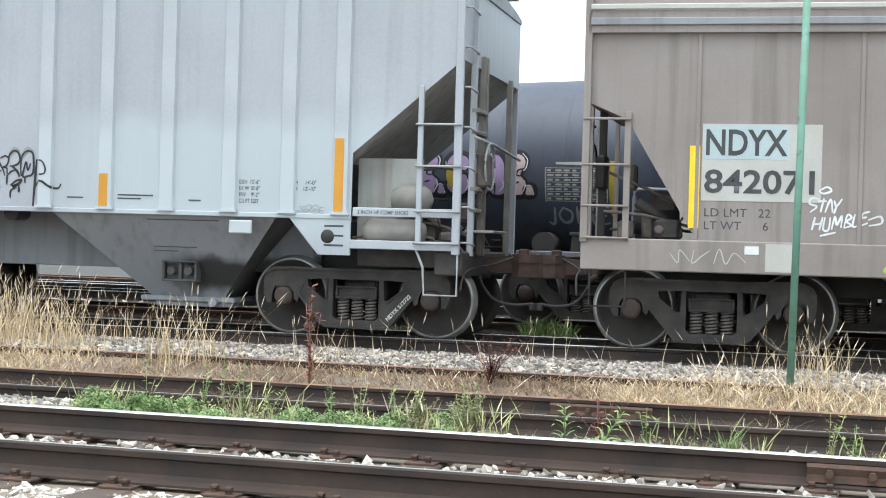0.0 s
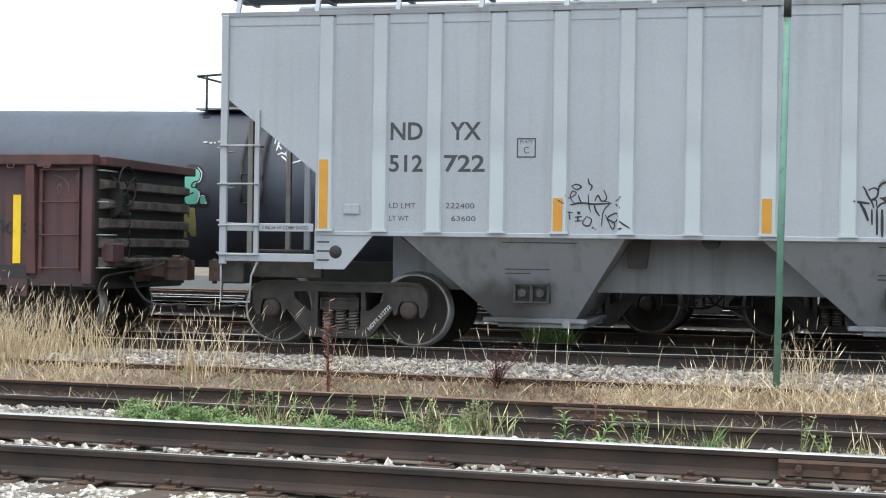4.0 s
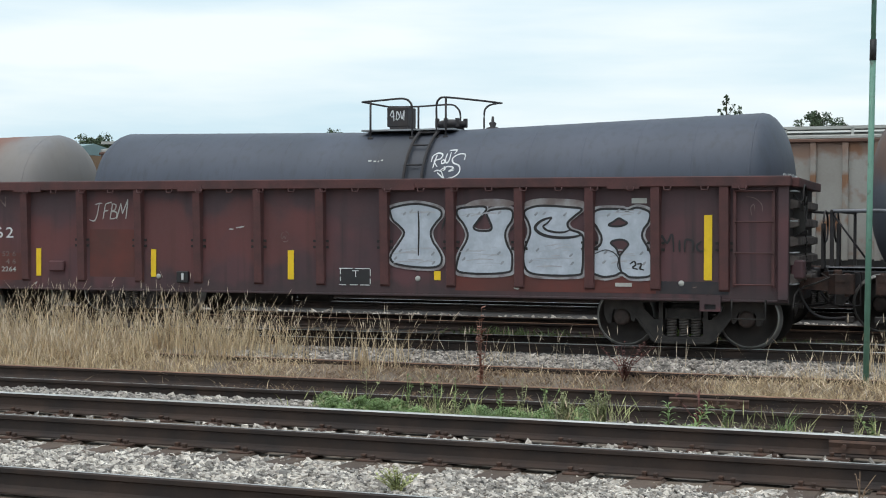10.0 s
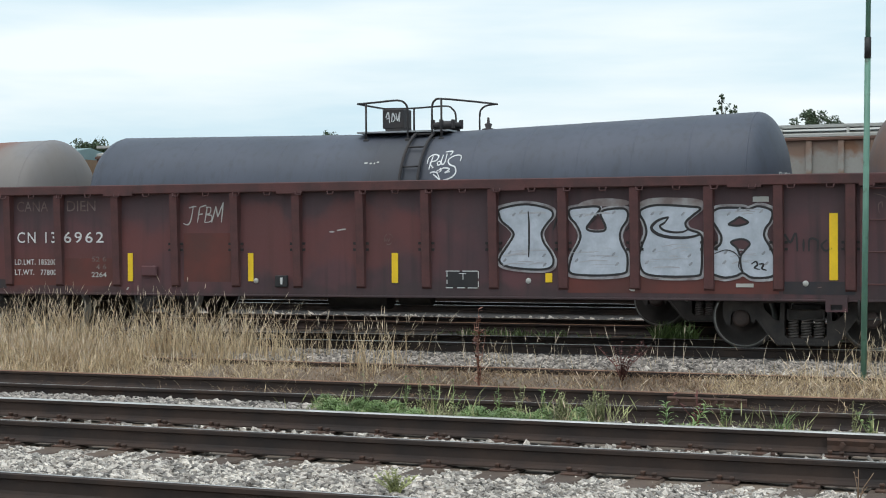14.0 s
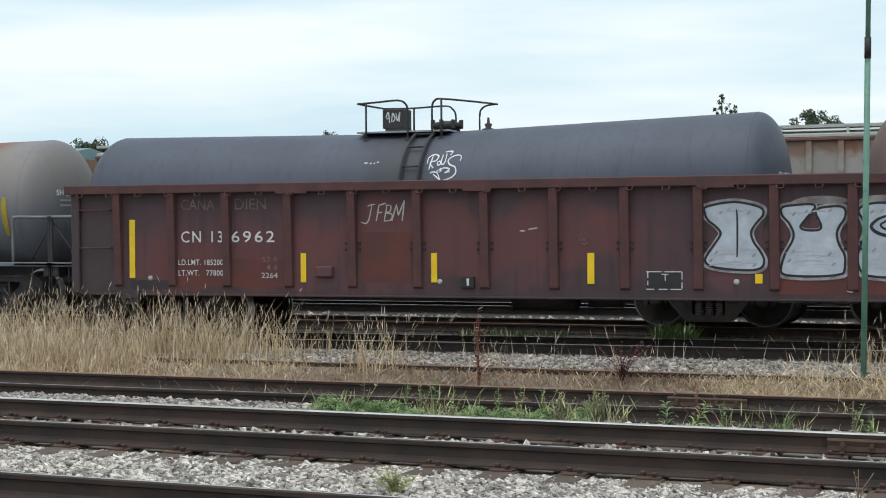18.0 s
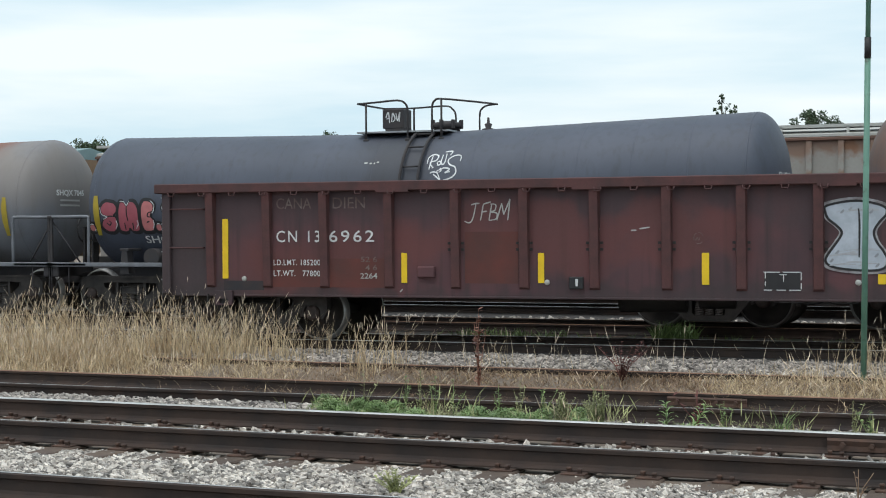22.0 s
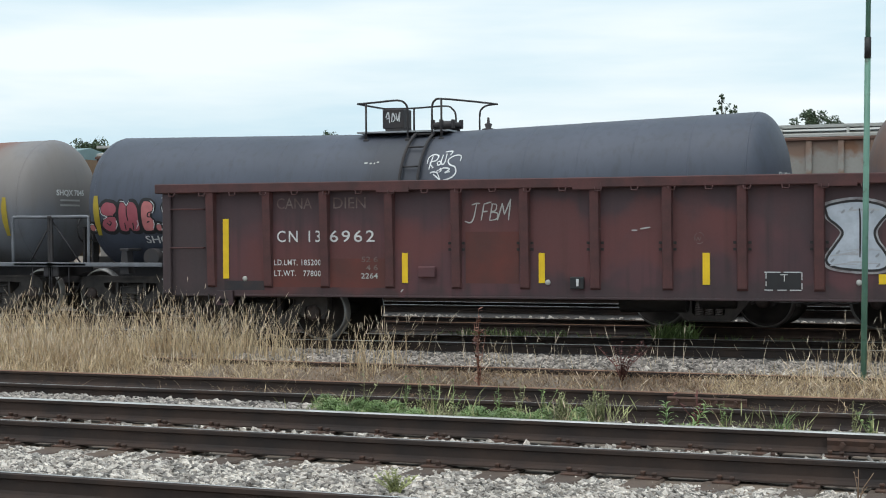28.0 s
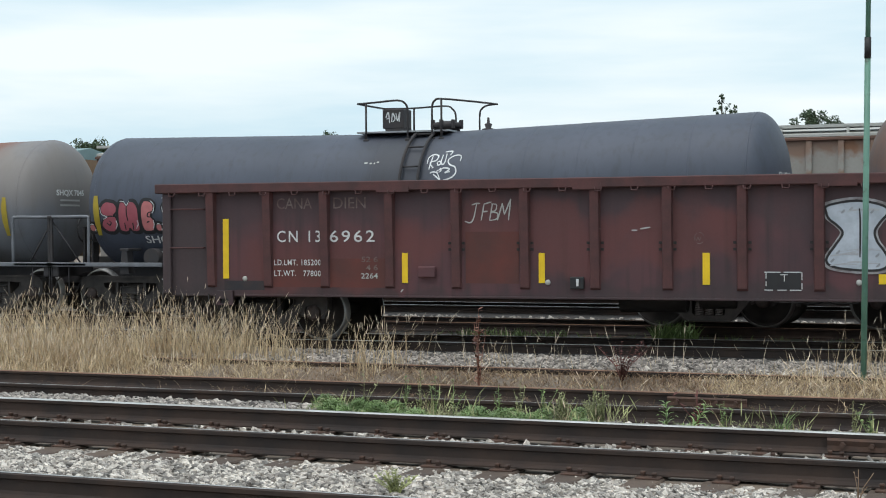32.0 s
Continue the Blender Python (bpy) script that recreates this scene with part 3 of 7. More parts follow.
def curve3(pts, steps=5):
    n, out = len(pts), []
    for i in range(n - 1):
        p = [Vector(pts[min(max(i + k, 0), n - 1)]) for k in (-1, 0, 1, 2)]
        for q in range(steps):
            u = q / steps
            out.append(0.5 * (2 * p[1] + (p[2] - p[0]) * u + (2 * p[0] - 5 * p[1] + 4 * p[2] - p[3]) * u * u + (3 * p[1] - p[0] - 3 * p[2] + p[3]) * u ** 3))
    out.append(Vector(pts[-1]))
    return out


def on_side(y):
    """Puts plane points on an upright side that faces the near tracks."""
    return lambda u, v, lift=0.0: (u, y - lift, v)


WHEELS = []


def on_train(s, z=0.0):
    """The pose of a car whose middle stands s metres along the train's track."""
    return pose(PIVOT, TRAIN_Y, 0, 0, 0, TRAIN_TURN) @ pose(s, 0, z)


# ---- red gondola ----
GON_S = 2.916
gondola = thing("gondola_car", on_train(GON_S), "oxide red ribbed steel gondola car with silver graffiti", "freight car", "cars of the train")


def build_gondola():
    g, L, R = gondola, -7.7, 7.74
    lo, hi = 0.67, 2.2
    side = box(bmesh.new(), (L, -1.44, lo), (R, -1.42, hi), 0)
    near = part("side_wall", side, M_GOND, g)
    part("side_wall", box(bmesh.new(), (L, 1.42, lo), (R, 1.44, hi)), M_GOND, g)
    part("floor_plate", box(bmesh.new(), (L, -1.42, 0.95), (R, 1.42, 1.0)), M_UNDER, g)
    for y in (-1, 1):
        bm = box(bmesh.new(), (L - 0.1, y * 1.56 if y < 0 else 1.36, hi - 0.02), (R + 0.03, -1.36 if y < 0 else 1.56, hi + 0.12), 0, 0.012)
        if y < 0:
            for a, b in ((-4.2, -3.7), (-1.3, -0.9), (2.0, 2.5), (5.3, 5.75), (7.0, 7.2)):
                box(bm, (a, -1.565, hi - 0.045), (b, -1.45, hi + 0.05))
        part("top_rim", bm, M_RIM, g, "rust-red bent top rim")
        part("side_sill", box(bmesh.new(), (L, y * 1.446 if y < 0 else 1.4, lo - 0.035), (R, -1.4 if y < 0 else 1.446, lo - 0.001), 0, 0.008), M_GOND, g)
    ribs = (-6.89, -5.96, -5.045, -4.03, -3.02, -2.01, -1.005, 0.0, 1.005, 2.01, 3.02, 4.03, 5.04, 5.96, 6.89)
    rib = bmesh.new()
    hexa(rib, ((-0.06, -1.48, lo + 0.13), (0.06, -1.48, lo + 0.13), (0.075, -1.44, lo + 0.1), (-0.075, -1.44, lo + 0.1)),
         ((-0.06, -1.545, hi - 0.02), (0.06, -1.545, hi - 0.02), (0.075, -1.44, hi - 0.02), (-0.075, -1.44, hi - 0.02)))
    rib_mesh = mesh_of(rib, "rib", M_RIM)
    for x in ribs:
        part("rib", rib_mesh, None, g, at=pose(x, 0, 0))
        part("rib", rib_mesh, None, g, at=pose(x, 0, 0, 0, 0, 180))
    bolts = bmesh.new()
    for x in ribs[4:]:
        for dz in (1.33, 1.42):
            for dx in (-0.1, 0.1):
                box(bolts, (x + dx - 0.02, -1.462, dz - 0.018), (x + dx + 0.02, -1.44, dz + 0.018))
    tagged(part("rib_bolts", bolts, M_UNDER, near), kind="stuff")
    # brighter repainted panels
    hook = mesh_of(tube(bmesh.new(), ((-0.05, -1.57, 0), (-0.04, -1.58, -0.05), (0.04, -1.58, -0.05), (0.05, -1.57, 0)), 0.01, 5), "tie_down_hook", M_RIM)
    for x in np.arange(-7.5, 7.6, 0.505):
        part("tie_down_hook", hook, None, g, at=pose(x, 0, hi - 0.015))
    for a, b, z0, z1 in ((-6.687, -6.029, 0.73, 0.87), (6.014, 6.947, 0.73, 0.9)):
        part("navy_patch", box(bmesh.new(), (a, -1.4425, z0), (b, -1.43, z1)), M_NAVY, near, "dull navy painted patch")
    for a, b, z0, z1 in ((-5.932, -4.112, 0.78, 1.2), (-2.888, -2.1, 0.85, 1.58), (3.079, 5.964, 0.73, 0.98)):
        part("repaint_patch", box(bmesh.new(), (a, -1.4425, z0), (b, -1.43, z1)), M_GONDRED, near)
    # ends with level ribs
    for s, e in ((1, R), (-1, L)):
        end = box(bmesh.new(), (min(e, e - s * 0.02), -1.42, lo), (max(e, e - s * 0.02), 1.42, hi))
        end_part = part("end_wall", end, M_UNDER, g)
        for z in (0.95, 1.2, 1.45, 1.7, 1.95):
            r = hexa(bmesh.new(), ((e, -1.3, z - 0.07), (e, 1.45, z - 0.07), (e, 1.45, z + 0.07), (e, -1.3, z + 0.07)),
                     ((e + s * 0.09, -1.2, z - 0.045), (e + s * 0.09, 1.42, z - 0.045), (e + s * 0.09, 1.42, z + 0.045), (e + s * 0.09, -1.2, z + 0.045)))
            part("end_rib", r, M_ENDRIB, end_part)
        part("end_rim", box(bmesh.new(), (min(e - s * 0.05, e + s * 0.12), -1.36, hi - 0.02), (max(e - s * 0.05, e + s * 0.12), 1.56, hi + 0.1), 0, 0.01), M_RIM, end_part)
        part("corner_post", box(bmesh.new(), (min(e, e - s * 0.14), -1.5, lo), (max(e, e - s * 0.14), -1.42, hi), 0, 0.01), M_GOND, g)
        for z in (0.88, 1.3, 1.72, 2.12):
            y0, y1 = -1.36, -0.95
            part("grab_iron", tube(bmesh.new(), ((e, y0, z), (e + s * 0.08, y0, z), (e + s * 0.08, y1, z), (e, y1, z)), 0.011, 6), M_GREYPIPE, end_part)
        lx, lw = (7.03, 0.51) if s > 0 else (-7.55, 0.54)
        if s > 0:
            for x in (lx, lx + lw):
                part("ladder_rail", box(bmesh.new(), (x - 0.02, -1.5, 0.84), (x + 0.02, -1.44, 2.14)), M_RIM, g)
        for z in ((0.87, 1.29, 1.71, 2.12) if s > 0 else (1.36, 1.94)):
            part("grab_iron", tube(bmesh.new(), ((lx, -1.44, z), (lx, -1.52, z), (lx + lw, -1.52, z), (lx + lw, -1.44, z)), 0.012, 6), M_RIM, g)
        step = tube(bmesh.new(), ((e - s * 0.75, -1.45, lo), (e - s * 0.75, -1.45, lo - 0.26), (e - s * 0.3, -1.45, lo - 0.26), (e - s * 0.3, -1.45, lo)), 0.014, 6)
        part("sill_step", step, M_UNDER, g)
        jack = bmesh.new()
        jx = e - s * 1.03
        for a, b, z0, z1 in ((-0.14, 0.14, 0.6, 0.72), (-0.14, 0.14, 0.505, 0.53), (-0.14, -0.075, 0.53, 0.6), (0.075, 0.14, 0.53, 0.6)):
            box(jack, (jx + a, -1.5, z0), (jx + b, -1.44, z1))
        # black backing stands for the darkness seen through the slot
        box(jack, (jx - 0.08, -1.45, 0.52), (jx + 0.08, -1.44, 0.61), 1)
        part("jacking_pad", jack, (M_GOND, M_BLACKSPRAY), g)
        coupler(g, e - s * 0.05, s)
        beam = box(bmesh.new(), (min(e, e - s * 0.35), -1.4, 0.6), (max(e, e - s * 0.35), 1.4, 0.98), 0, 0.02)
        part("end_sill", beam, M_UNDER, g)
    part("centre_sill", box(bmesh.new(), (L, -0.3, 0.64), (R, 0.3, 0.95)), M_UNDER, g)
    bearer = mesh_of(prism(bmesh.new(), [(-1.44, 0.72), (1.44, 0.72), (0.4, 0.6), (-0.4, 0.6)], "x", -0.06, 0.06), "cross_bearer", M_UNDER)
    for x in np.arange(-4.6, 4.7, 1.02):
        part("cross_bearer", bearer, None, g, at=pose(x, 0, 0))
    part("air_reservoir", tube(bmesh.new(), ((-0.85, -0.5, 0.62), (0.1, -0.5, 0.62)), 0.2, 14), M_UNDER, g)
    part("brake_cylinder", tube(bmesh.new(), ((0.3, -0.6, 0.62), (0.8, -0.6, 0.62)), 0.13, 12), M_UNDER, g)
    part("brake_pipe", tube(bmesh.new(), ((-5, -0.8, 0.66), (5, -0.8, 0.66)), 0.02, 6), M_UNDER, g)
    for x in (6.272, -6.272):
        truck(g, x, 0.42, 1.727, WHEELS, drop=TRAIN_DROP)
    # brake wheel on the end
    bw = bmesh.new()
    ring = [(7.87, -0.75 + 0.26 * math.cos(a), 1.95 + 0.26 * math.sin(a)) for a in np.linspace(0, math.tau, 25)]
    tube(bw, ring, 0.014, 6)
    for a in (0.5, 2.6, 4.7):
        tube(bw, ((7.87, -0.75, 1.95), (7.87, -0.75 + 0.26 * math.cos(a), 1.95 + 0.26 * math.sin(a))), 0.012, 6)
    box(bw, (7.74, -0.85, 1.55), (7.85, -0.62, 1.85), 0, 0.02)
    part("brake_wheel", bw, M_UNDER, g)
    chain = tube(bmesh.new(), [(7.89 + 0.012 * math.sin(k * 2.1), -0.72 + 0.012 * math.cos(k * 2.1), 1.6 - 0.04 * k) for k in range(16)], 0.014, 5)
    part("brake_chain", chain, M_UNDER, g)
    part("brake_bracket", prism(bmesh.new(), [(7.74, 1.5), (7.9, 1.6), (7.9, 1.9), (7.74, 2.1)], "y", -1.0, -0.93), M_UNDER, g)
    part("end_box", box(bmesh.new(), (7.74, -1.25, 0.95), (7.91, -0.9, 1.2), 0, 0.02), M_GOND, g)
    part("end_step", box(bmesh.new(), (7.74, -0.8, 0.95), (7.97, -0.2, 1.0), 0, 0.01), M_ENDRIB, g)
    # yellow reflectors
    y = -1.452
    for x0, x1, z0, z1 in ((-6.706, -6.609, 0.9, 1.79), (-3.848, -3.76, 0.85, 1.28), (-1.814, -1.725, 0.86, 1.28), (0.472, 0.571, 0.85, 1.28), (2.762, 2.861, 0.87, 1.0), (6.616, 6.726, 0.92, 1.8)):
        part("reflector", box(bmesh.new(), (x0, y, z0), (x1, y + 0.01, z1), 0, 0.003), M_YELLOW, near, "yellow reflector strip")
    for x, z in ((-6.348, 0.9), (-1.685, 0.87), (2.515, 0.89), (6.31, 0.875)):
        part("mark_disc", spin(bmesh.new(), [(y, 0.001), (y, 0.038), (y + 0.01, 0.04)], "y", (x, 0, z), 14), M_PALE, near, "pale round mark")
    part("vent_box", box(bmesh.new(), (-3.594, -1.5, 0.93), (-3.329, -1.44, 1.09), 0, 0.015), M_GOND, near)
    lock = box(bmesh.new(), (-1.359, -1.49, 0.78), (-1.16, -1.44, 0.95), 0, 0.01)
    part("lock_box", lock, M_BLACKSPRAY, near)
    part("padlock", prism(bmesh.new(), [(-1.269, 0.92), (-1.23, 0.92), (-1.235, 0.82), (-1.264, 0.82)], "y", -1.5, -1.49), M_WHITE, near)
    part("label_plate", box(bmesh.new(), (5.4, y, 0.82), (5.63, y + 0.01, 0.87)), M_PALE, near)
    part("label_plate", box(bmesh.new(), (5.624, y, 1.96), (5.834, y + 0.01, 2.03)), M_PALE, near)
    # panel with a broken white outline
    pn = part("data_panel", box(bmesh.new(), (1.304, y, 0.79), (1.768, y + 0.01, 1.02)), M_BLACKSPRAY, near, "dark panel with worn white outline")
    ol = bmesh.new()
    for a, b, c, d in ((1.294, 1.506, 1.018, 1.03), (1.546, 1.778, 1.018, 1.03), (1.294, 1.405, 0.78, 0.792), (1.465, 1.586, 0.78, 0.792), (1.627, 1.778, 0.78, 0.792),
                       (1.31, 1.322, 0.84, 0.9), (1.31, 1.322, 0.94, 1.02), (1.778, 1.79, 0.8, 0.88), (1.778, 1.79, 0.92, 1.02), (1.55, 1.56, 0.9, 0.99), (1.5, 1.6, 0.985, 0.995)):
        box(ol, (a, y - 0.003, c), (b, y, d))
    part("outline", ol, M_WHITE, pn)
    # stencilled words
    letters("lettering", "CN 13", -5.816, 1.44, 0.17, 0.699, y, M_WHITE, near, "white stencilled lettering", 0.006, 1.25)
    letters("lettering", "6962", -4.971, 1.44, 0.17, 0.703, y, M_WHITE, near, "white stencilled lettering", 0.006, 1.25)
    letters("lettering", "LD.LMT. 185200", -5.864, 1.1, 0.085, 0.748, y, M_WHITE, near, bold=0.006, spacing=1.1)
    letters("lettering", "LT.WT.   77800", -5.864, 0.94, 0.085, 0.748, y, M_WHITE, near, bold=0.006, spacing=1.1)
    letters("lettering", "52 6", -4.474, 1.15, 0.08, 0.254, y, M_FADED, near, bold=0.015)
    letters("lettering", "4 6", -4.405, 1.03, 0.08, 0.185, y, M_FADED, near, bold=0.015)
    letters("lettering", "2264", -4.483, 0.91, 0.08, 0.264, y, M_PALE, near, bold=0.01)
    letters("lettering", "CANA", -5.816, 1.93, 0.16, 0.563, y, M_FADED, near, "nearly worn off lettering")
    letters("lettering", "DIEN", -4.913, 1.93, 0.16, 0.508, y, M_FADED, near, "nearly worn off lettering")
    # small scuffs and chalk marks
    put = on_side(y)
    scuff = bmesh.new()
    for s in (((-1.022, 1.6), (-0.972, 1.61), (-0.932, 1.61)), ((-1.022, 1.55), (-0.962, 1.56)), ((-0.495, 1.59), (-0.416, 1.59)), ((-0.376, 1.61), (-0.237, 1.63)), ((-3.868, 0.72), (-3.829, 0.76)), ((3.95, 0.78), (4.02, 0.76)), ((3.97, 0.79), (4.03, 0.77))):
        stroke(scuff, s, 0.02, put, 0, False, 0.002)
    for a0, a1 in ((0.2, 1.6), (2.0, 3.6), (4.1, 5.6)):
        stroke(scuff, [(0.43 + 0.065 * math.cos(a), 1.48 + 0.075 * math.sin(a)) for a in np.linspace(a0, a1, 6)], 0.01, put, 1, False, 0.002)
    stroke(scuff, ((0.372, 1.5), (0.392, 1.45), (0.412, 1.49), (0.432, 1.45), (0.452, 1.5)), 0.01, put, 1, False, 0.002)
    for s in (((7.179, 2.05), (7.3, 2.02), (7.381, 1.94), (7.391, 1.85)), ((7.25, 1.8), (7.239, 1.9), (7.28, 1.94), (7.29, 1.86)), ((6.014, 0.8), (6.024, 0.83)), ((6.466, 0.82), (6.526, 0.83))):
        stroke(scuff, s, 0.012, put, 1, False, 0.002)
    tagged(part("scuff_marks", scuff, (M_PALE, M_FADED), near), kind="stuff")
    # chalky hand-written tag of four letters
    put = on_side(y)
    tag = bmesh.new()
    for s in (((-2.71, 1.98), (-2.612, 2.0), (-2.543, 2.0)), ((-2.612, 2.0), (-2.671, 1.8), (-2.74, 1.73), (-2.848, 1.75)), ((-2.464, 1.99), (-2.524, 1.76)), ((-2.464, 1.99), (-2.317, 2.02)),
              ((-2.494, 1.88), (-2.396, 1.89)), ((-2.297, 1.99), (-2.356, 1.76)), ((-2.327, 1.99), (-2.218, 1.98), (-2.238, 1.9), (-2.327, 1.88), (-2.199, 1.86), (-2.218, 1.78), (-2.356, 1.76)),
              ((-2.199, 1.76), (-2.1, 2.0)), ((-2.1, 2.0), (-2.061, 1.84)), ((-2.061, 1.84), (-1.933, 2.06)), ((-1.933, 2.06), (-1.982, 1.76))):
        stroke(tag, [(-2.9 + (u + 2.86) * 0.74, v - 0.02) for u, v in s], 0.02, put)
    part("chalk_tag", tag, M_PALE, near, "white hand-drawn tag")
    dark = bmesh.new()
    for s in (((6.014, 1.3), (6.034, 1.52), (6.114, 1.42), (6.185, 1.54), (6.205, 1.3)), ((6.285, 1.46), (6.285, 1.3)), ((6.355, 1.3), (6.365, 1.46), (6.466, 1.44), (6.466, 1.31)), ((6.586, 1.45), (6.516, 1.38), (6.566, 1.31), (6.646, 1.34))):
        stroke(dark, s, 0.03, put)
    part("dark_tag", dark, M_BLACKSPRAY, near, "dull black hand-drawn tag")
    # four silver bulging letters with black outlines
    fill, line, inner, halo = bmesh.new(), bmesh.new(), bmesh.new(), bmesh.new()
    shapes = (
        ((2.119, 1.9), (2.485, 1.96), (2.822, 1.89), (2.871, 1.79), (2.782, 1.68), (2.713, 1.56), (2.742, 1.43), (2.832, 1.3), (2.881, 1.19), (2.851, 1.09), (2.713, 1.05), (2.416, 1.06), (2.178, 1.1), (2.099, 1.17), (2.129, 1.26), (2.228, 1.4), (2.307, 1.54), (2.237, 1.64), (2.139, 1.72), (2.099, 1.81)),
        ((3.119, 1.88), (3.277, 1.91), (3.495, 1.92), (3.544, 1.88), (3.485, 1.8), (3.396, 1.69), (3.356, 1.62), (3.426, 1.58), (3.584, 1.58), (3.623, 1.63), (3.584, 1.73), (3.554, 1.81), (3.614, 1.87), (3.851, 1.89), (3.93, 1.84), (3.921, 1.73), (3.851, 1.62), (3.822, 1.52), (3.851, 1.39),
         (3.921, 1.25), (3.921, 1.07), (3.871, 1.0), (3.574, 0.97), (3.218, 0.98), (3.109, 1.02), (3.109, 1.11), (3.158, 1.27), (3.247, 1.43), (3.267, 1.54), (3.208, 1.67), (3.119, 1.78)),
        ((4.139, 1.88), (4.338, 1.93), (4.726, 1.91), (4.925, 1.88), (4.816, 1.78), (4.726, 1.69), (4.766, 1.6), (4.935, 1.52), (4.945, 1.3), (4.935, 1.04), (4.865, 0.97), (4.458, 0.96), (4.199, 0.99), (4.109, 1.08), (4.089, 1.23), (4.119, 1.36), (4.189, 1.55), (4.159, 1.7), (4.099, 1.81)),
        ((5.085, 1.82), (5.195, 1.88), (5.484, 1.88), (5.564, 1.86), (5.694, 1.9), (5.844, 1.86), (5.884, 1.8), (5.854, 1.69), (5.794, 1.61), (5.774, 1.5), (5.844, 1.37), (5.904, 1.24), (5.914, 1.04), (5.854, 0.96), (5.614, 0.95), (5.494, 1.01), (5.395, 0.97), (5.235, 0.95), (5.075, 1.01), (5.025, 1.11),
         (5.035, 1.24), (5.075, 1.31), (5.185, 1.39), (5.205, 1.5), (5.145, 1.62), (5.075, 1.73)),
    )
    for s in shapes:
        blob(fill, s, put, 0, 0.002)
        mx, mz = sum(p[0] for p in s) / len(s), sum(p[1] for p in s) / len(s)
        stroke(halo, [(mx + (u - mx) * 1.06, mz + (v - mz) * 1.05) for u, v in s], 0.05, put, 0, True, 0.001)
        stroke(line, s, 0.032, put, 0, True, 0.004)
    for cut in (((5.305, 1.66), (5.375, 1.71), (5.445, 1.755), (5.504, 1.73), (5.564, 1.685), (5.445, 1.645)), ((5.335, 1.42), (5.425, 1.46), (5.524, 1.455), (5.584, 1.4), (5.524, 1.32), (5.455, 1.25), (5.415, 1.34))):
        blob(fill, cut, put, 1, 0.004)
        stroke(line, cut, 0.028, put, 0, True, 0.006)
    for s in (((3.237, 1.93), (3.376, 2.01), (3.673, 2.03), (3.911, 2.0), (3.94, 1.94), (3.574, 1.92)), ((4.099, 1.93), (4.219, 2.02), (4.567, 2.03), (4.915, 2.0), (4.965, 1.92), (4.567, 1.93)), ((4.995, 1.0), (5.005, 0.92), (5.265, 0.92), (5.465, 0.95), (5.165, 0.97)), ((4.268, 0.955), (4.468, 0.93), (4.766, 0.935), (4.865, 0.96), (4.567, 0.965))):
        blob(halo, s, put, 1, 0.0012)
    # the third letter's hook, drawn as one thick curling line
    stroke(line, ((4.935, 1.535), (4.826, 1.5), (4.667, 1.485), (4.468, 1.5), (4.328, 1.545), (4.259, 1.62), (4.318, 1.7), (4.408, 1.745), (4.497, 1.765)), 0.045, put, 0, False, 0.006)
    stroke(line, ((4.497, 1.765), (4.438, 1.69), (4.378, 1.645), (4.428, 1.59), (4.567, 1.56), (4.686, 1.565), (4.766, 1.6)), 0.032, put, 0, False, 0.0065)
    stroke(line, ((5.115, 1.27), (5.265, 1.32), (5.385, 1.28), (5.445, 1.2), (5.435, 1.1), (5.494, 1.0)), 0.016, put, 0, False, 0.0065)
    stroke(line, ((5.534, 1.33), (5.465, 1.24), (5.465, 1.1), (5.504, 1.0)), 0.03, put, 0, False, 0.0065)
    for s in (((2.52, 1.86), (2.53, 1.7), (2.53, 1.45), (2.525, 1.22)), ((5.604, 1.13), (5.664, 1.165), (5.684, 1.12), (5.644, 1.08), (5.714, 1.06)), ((5.704, 1.13), (5.764, 1.13), (5.744, 1.07), (5.804, 1.05)),
              ((2.881, 1.6), (2.921, 1.72), (2.96, 1.8)), ((3.901, 1.58), (3.99, 1.68), (3.97, 1.76))):
        stroke(inner, s, 0.026, put, 0, False, 0.006)
    # thin spots and dabs in the sprayed fill
    for k in range(64):
        i = k % 4
        low = k % 3 > 0
        cx, cz = 2.485 + i * 1.007 + random.uniform(-0.26, 0.26), random.uniform(1.06, 1.36) if low else random.uniform(1.8, 1.86)
        if i == 2 and 0 < k % 5:
            cz = random.uniform(1.06, 1.42)
        w = random.uniform(0.05, 0.2)
        cx = min(max(cx, 2.485 + i * 1.007 - 0.34 + w), 2.485 + i * 1.007 + 0.3 - w)
        stroke(inner, ((cx - w, cz + random.uniform(-0.028, 0.01)), (cx, cz + 0.008), (cx + w, cz)), random.uniform(-0.008, 0.024), put, 1, False, 0.0045 + 0.00001 * k)
    for i in range(4):
        for dx, dz in ((-0.3, 1.16), (-0.24, 1.3), (0.27, 1.12), (0.24, 1.26), (-0.22, 1.8), (0.2, 1.82), (-0.1, 1.84)):
            cx, cz = 2.505 + i * 1.007 + dx + random.uniform(-0.03, 0.03), dz + random.uniform(-0.02, 0.02)
            stroke(inner, ((cx - 0.025, cz - 0.02), (cx, cz), (cx + 0.02, cz + 0.025)), 0.03, put, 2, False, 0.0052)
    art = part("graffiti", fill, (M_SILVER, M_GOND), g, "four bulging silver letters of graffiti")
    part("graffiti_outline", line, M_BLACKSPRAY, art)
    part("graffiti_halo", halo, (M_THIN, M_SPRAYMIST), art)
    tagged(part("graffiti_detail", inner, (M_BLACKSPRAY, M_SILVERDIM, M_SILVERDARK), art), kind="stuff")


build_gondola()

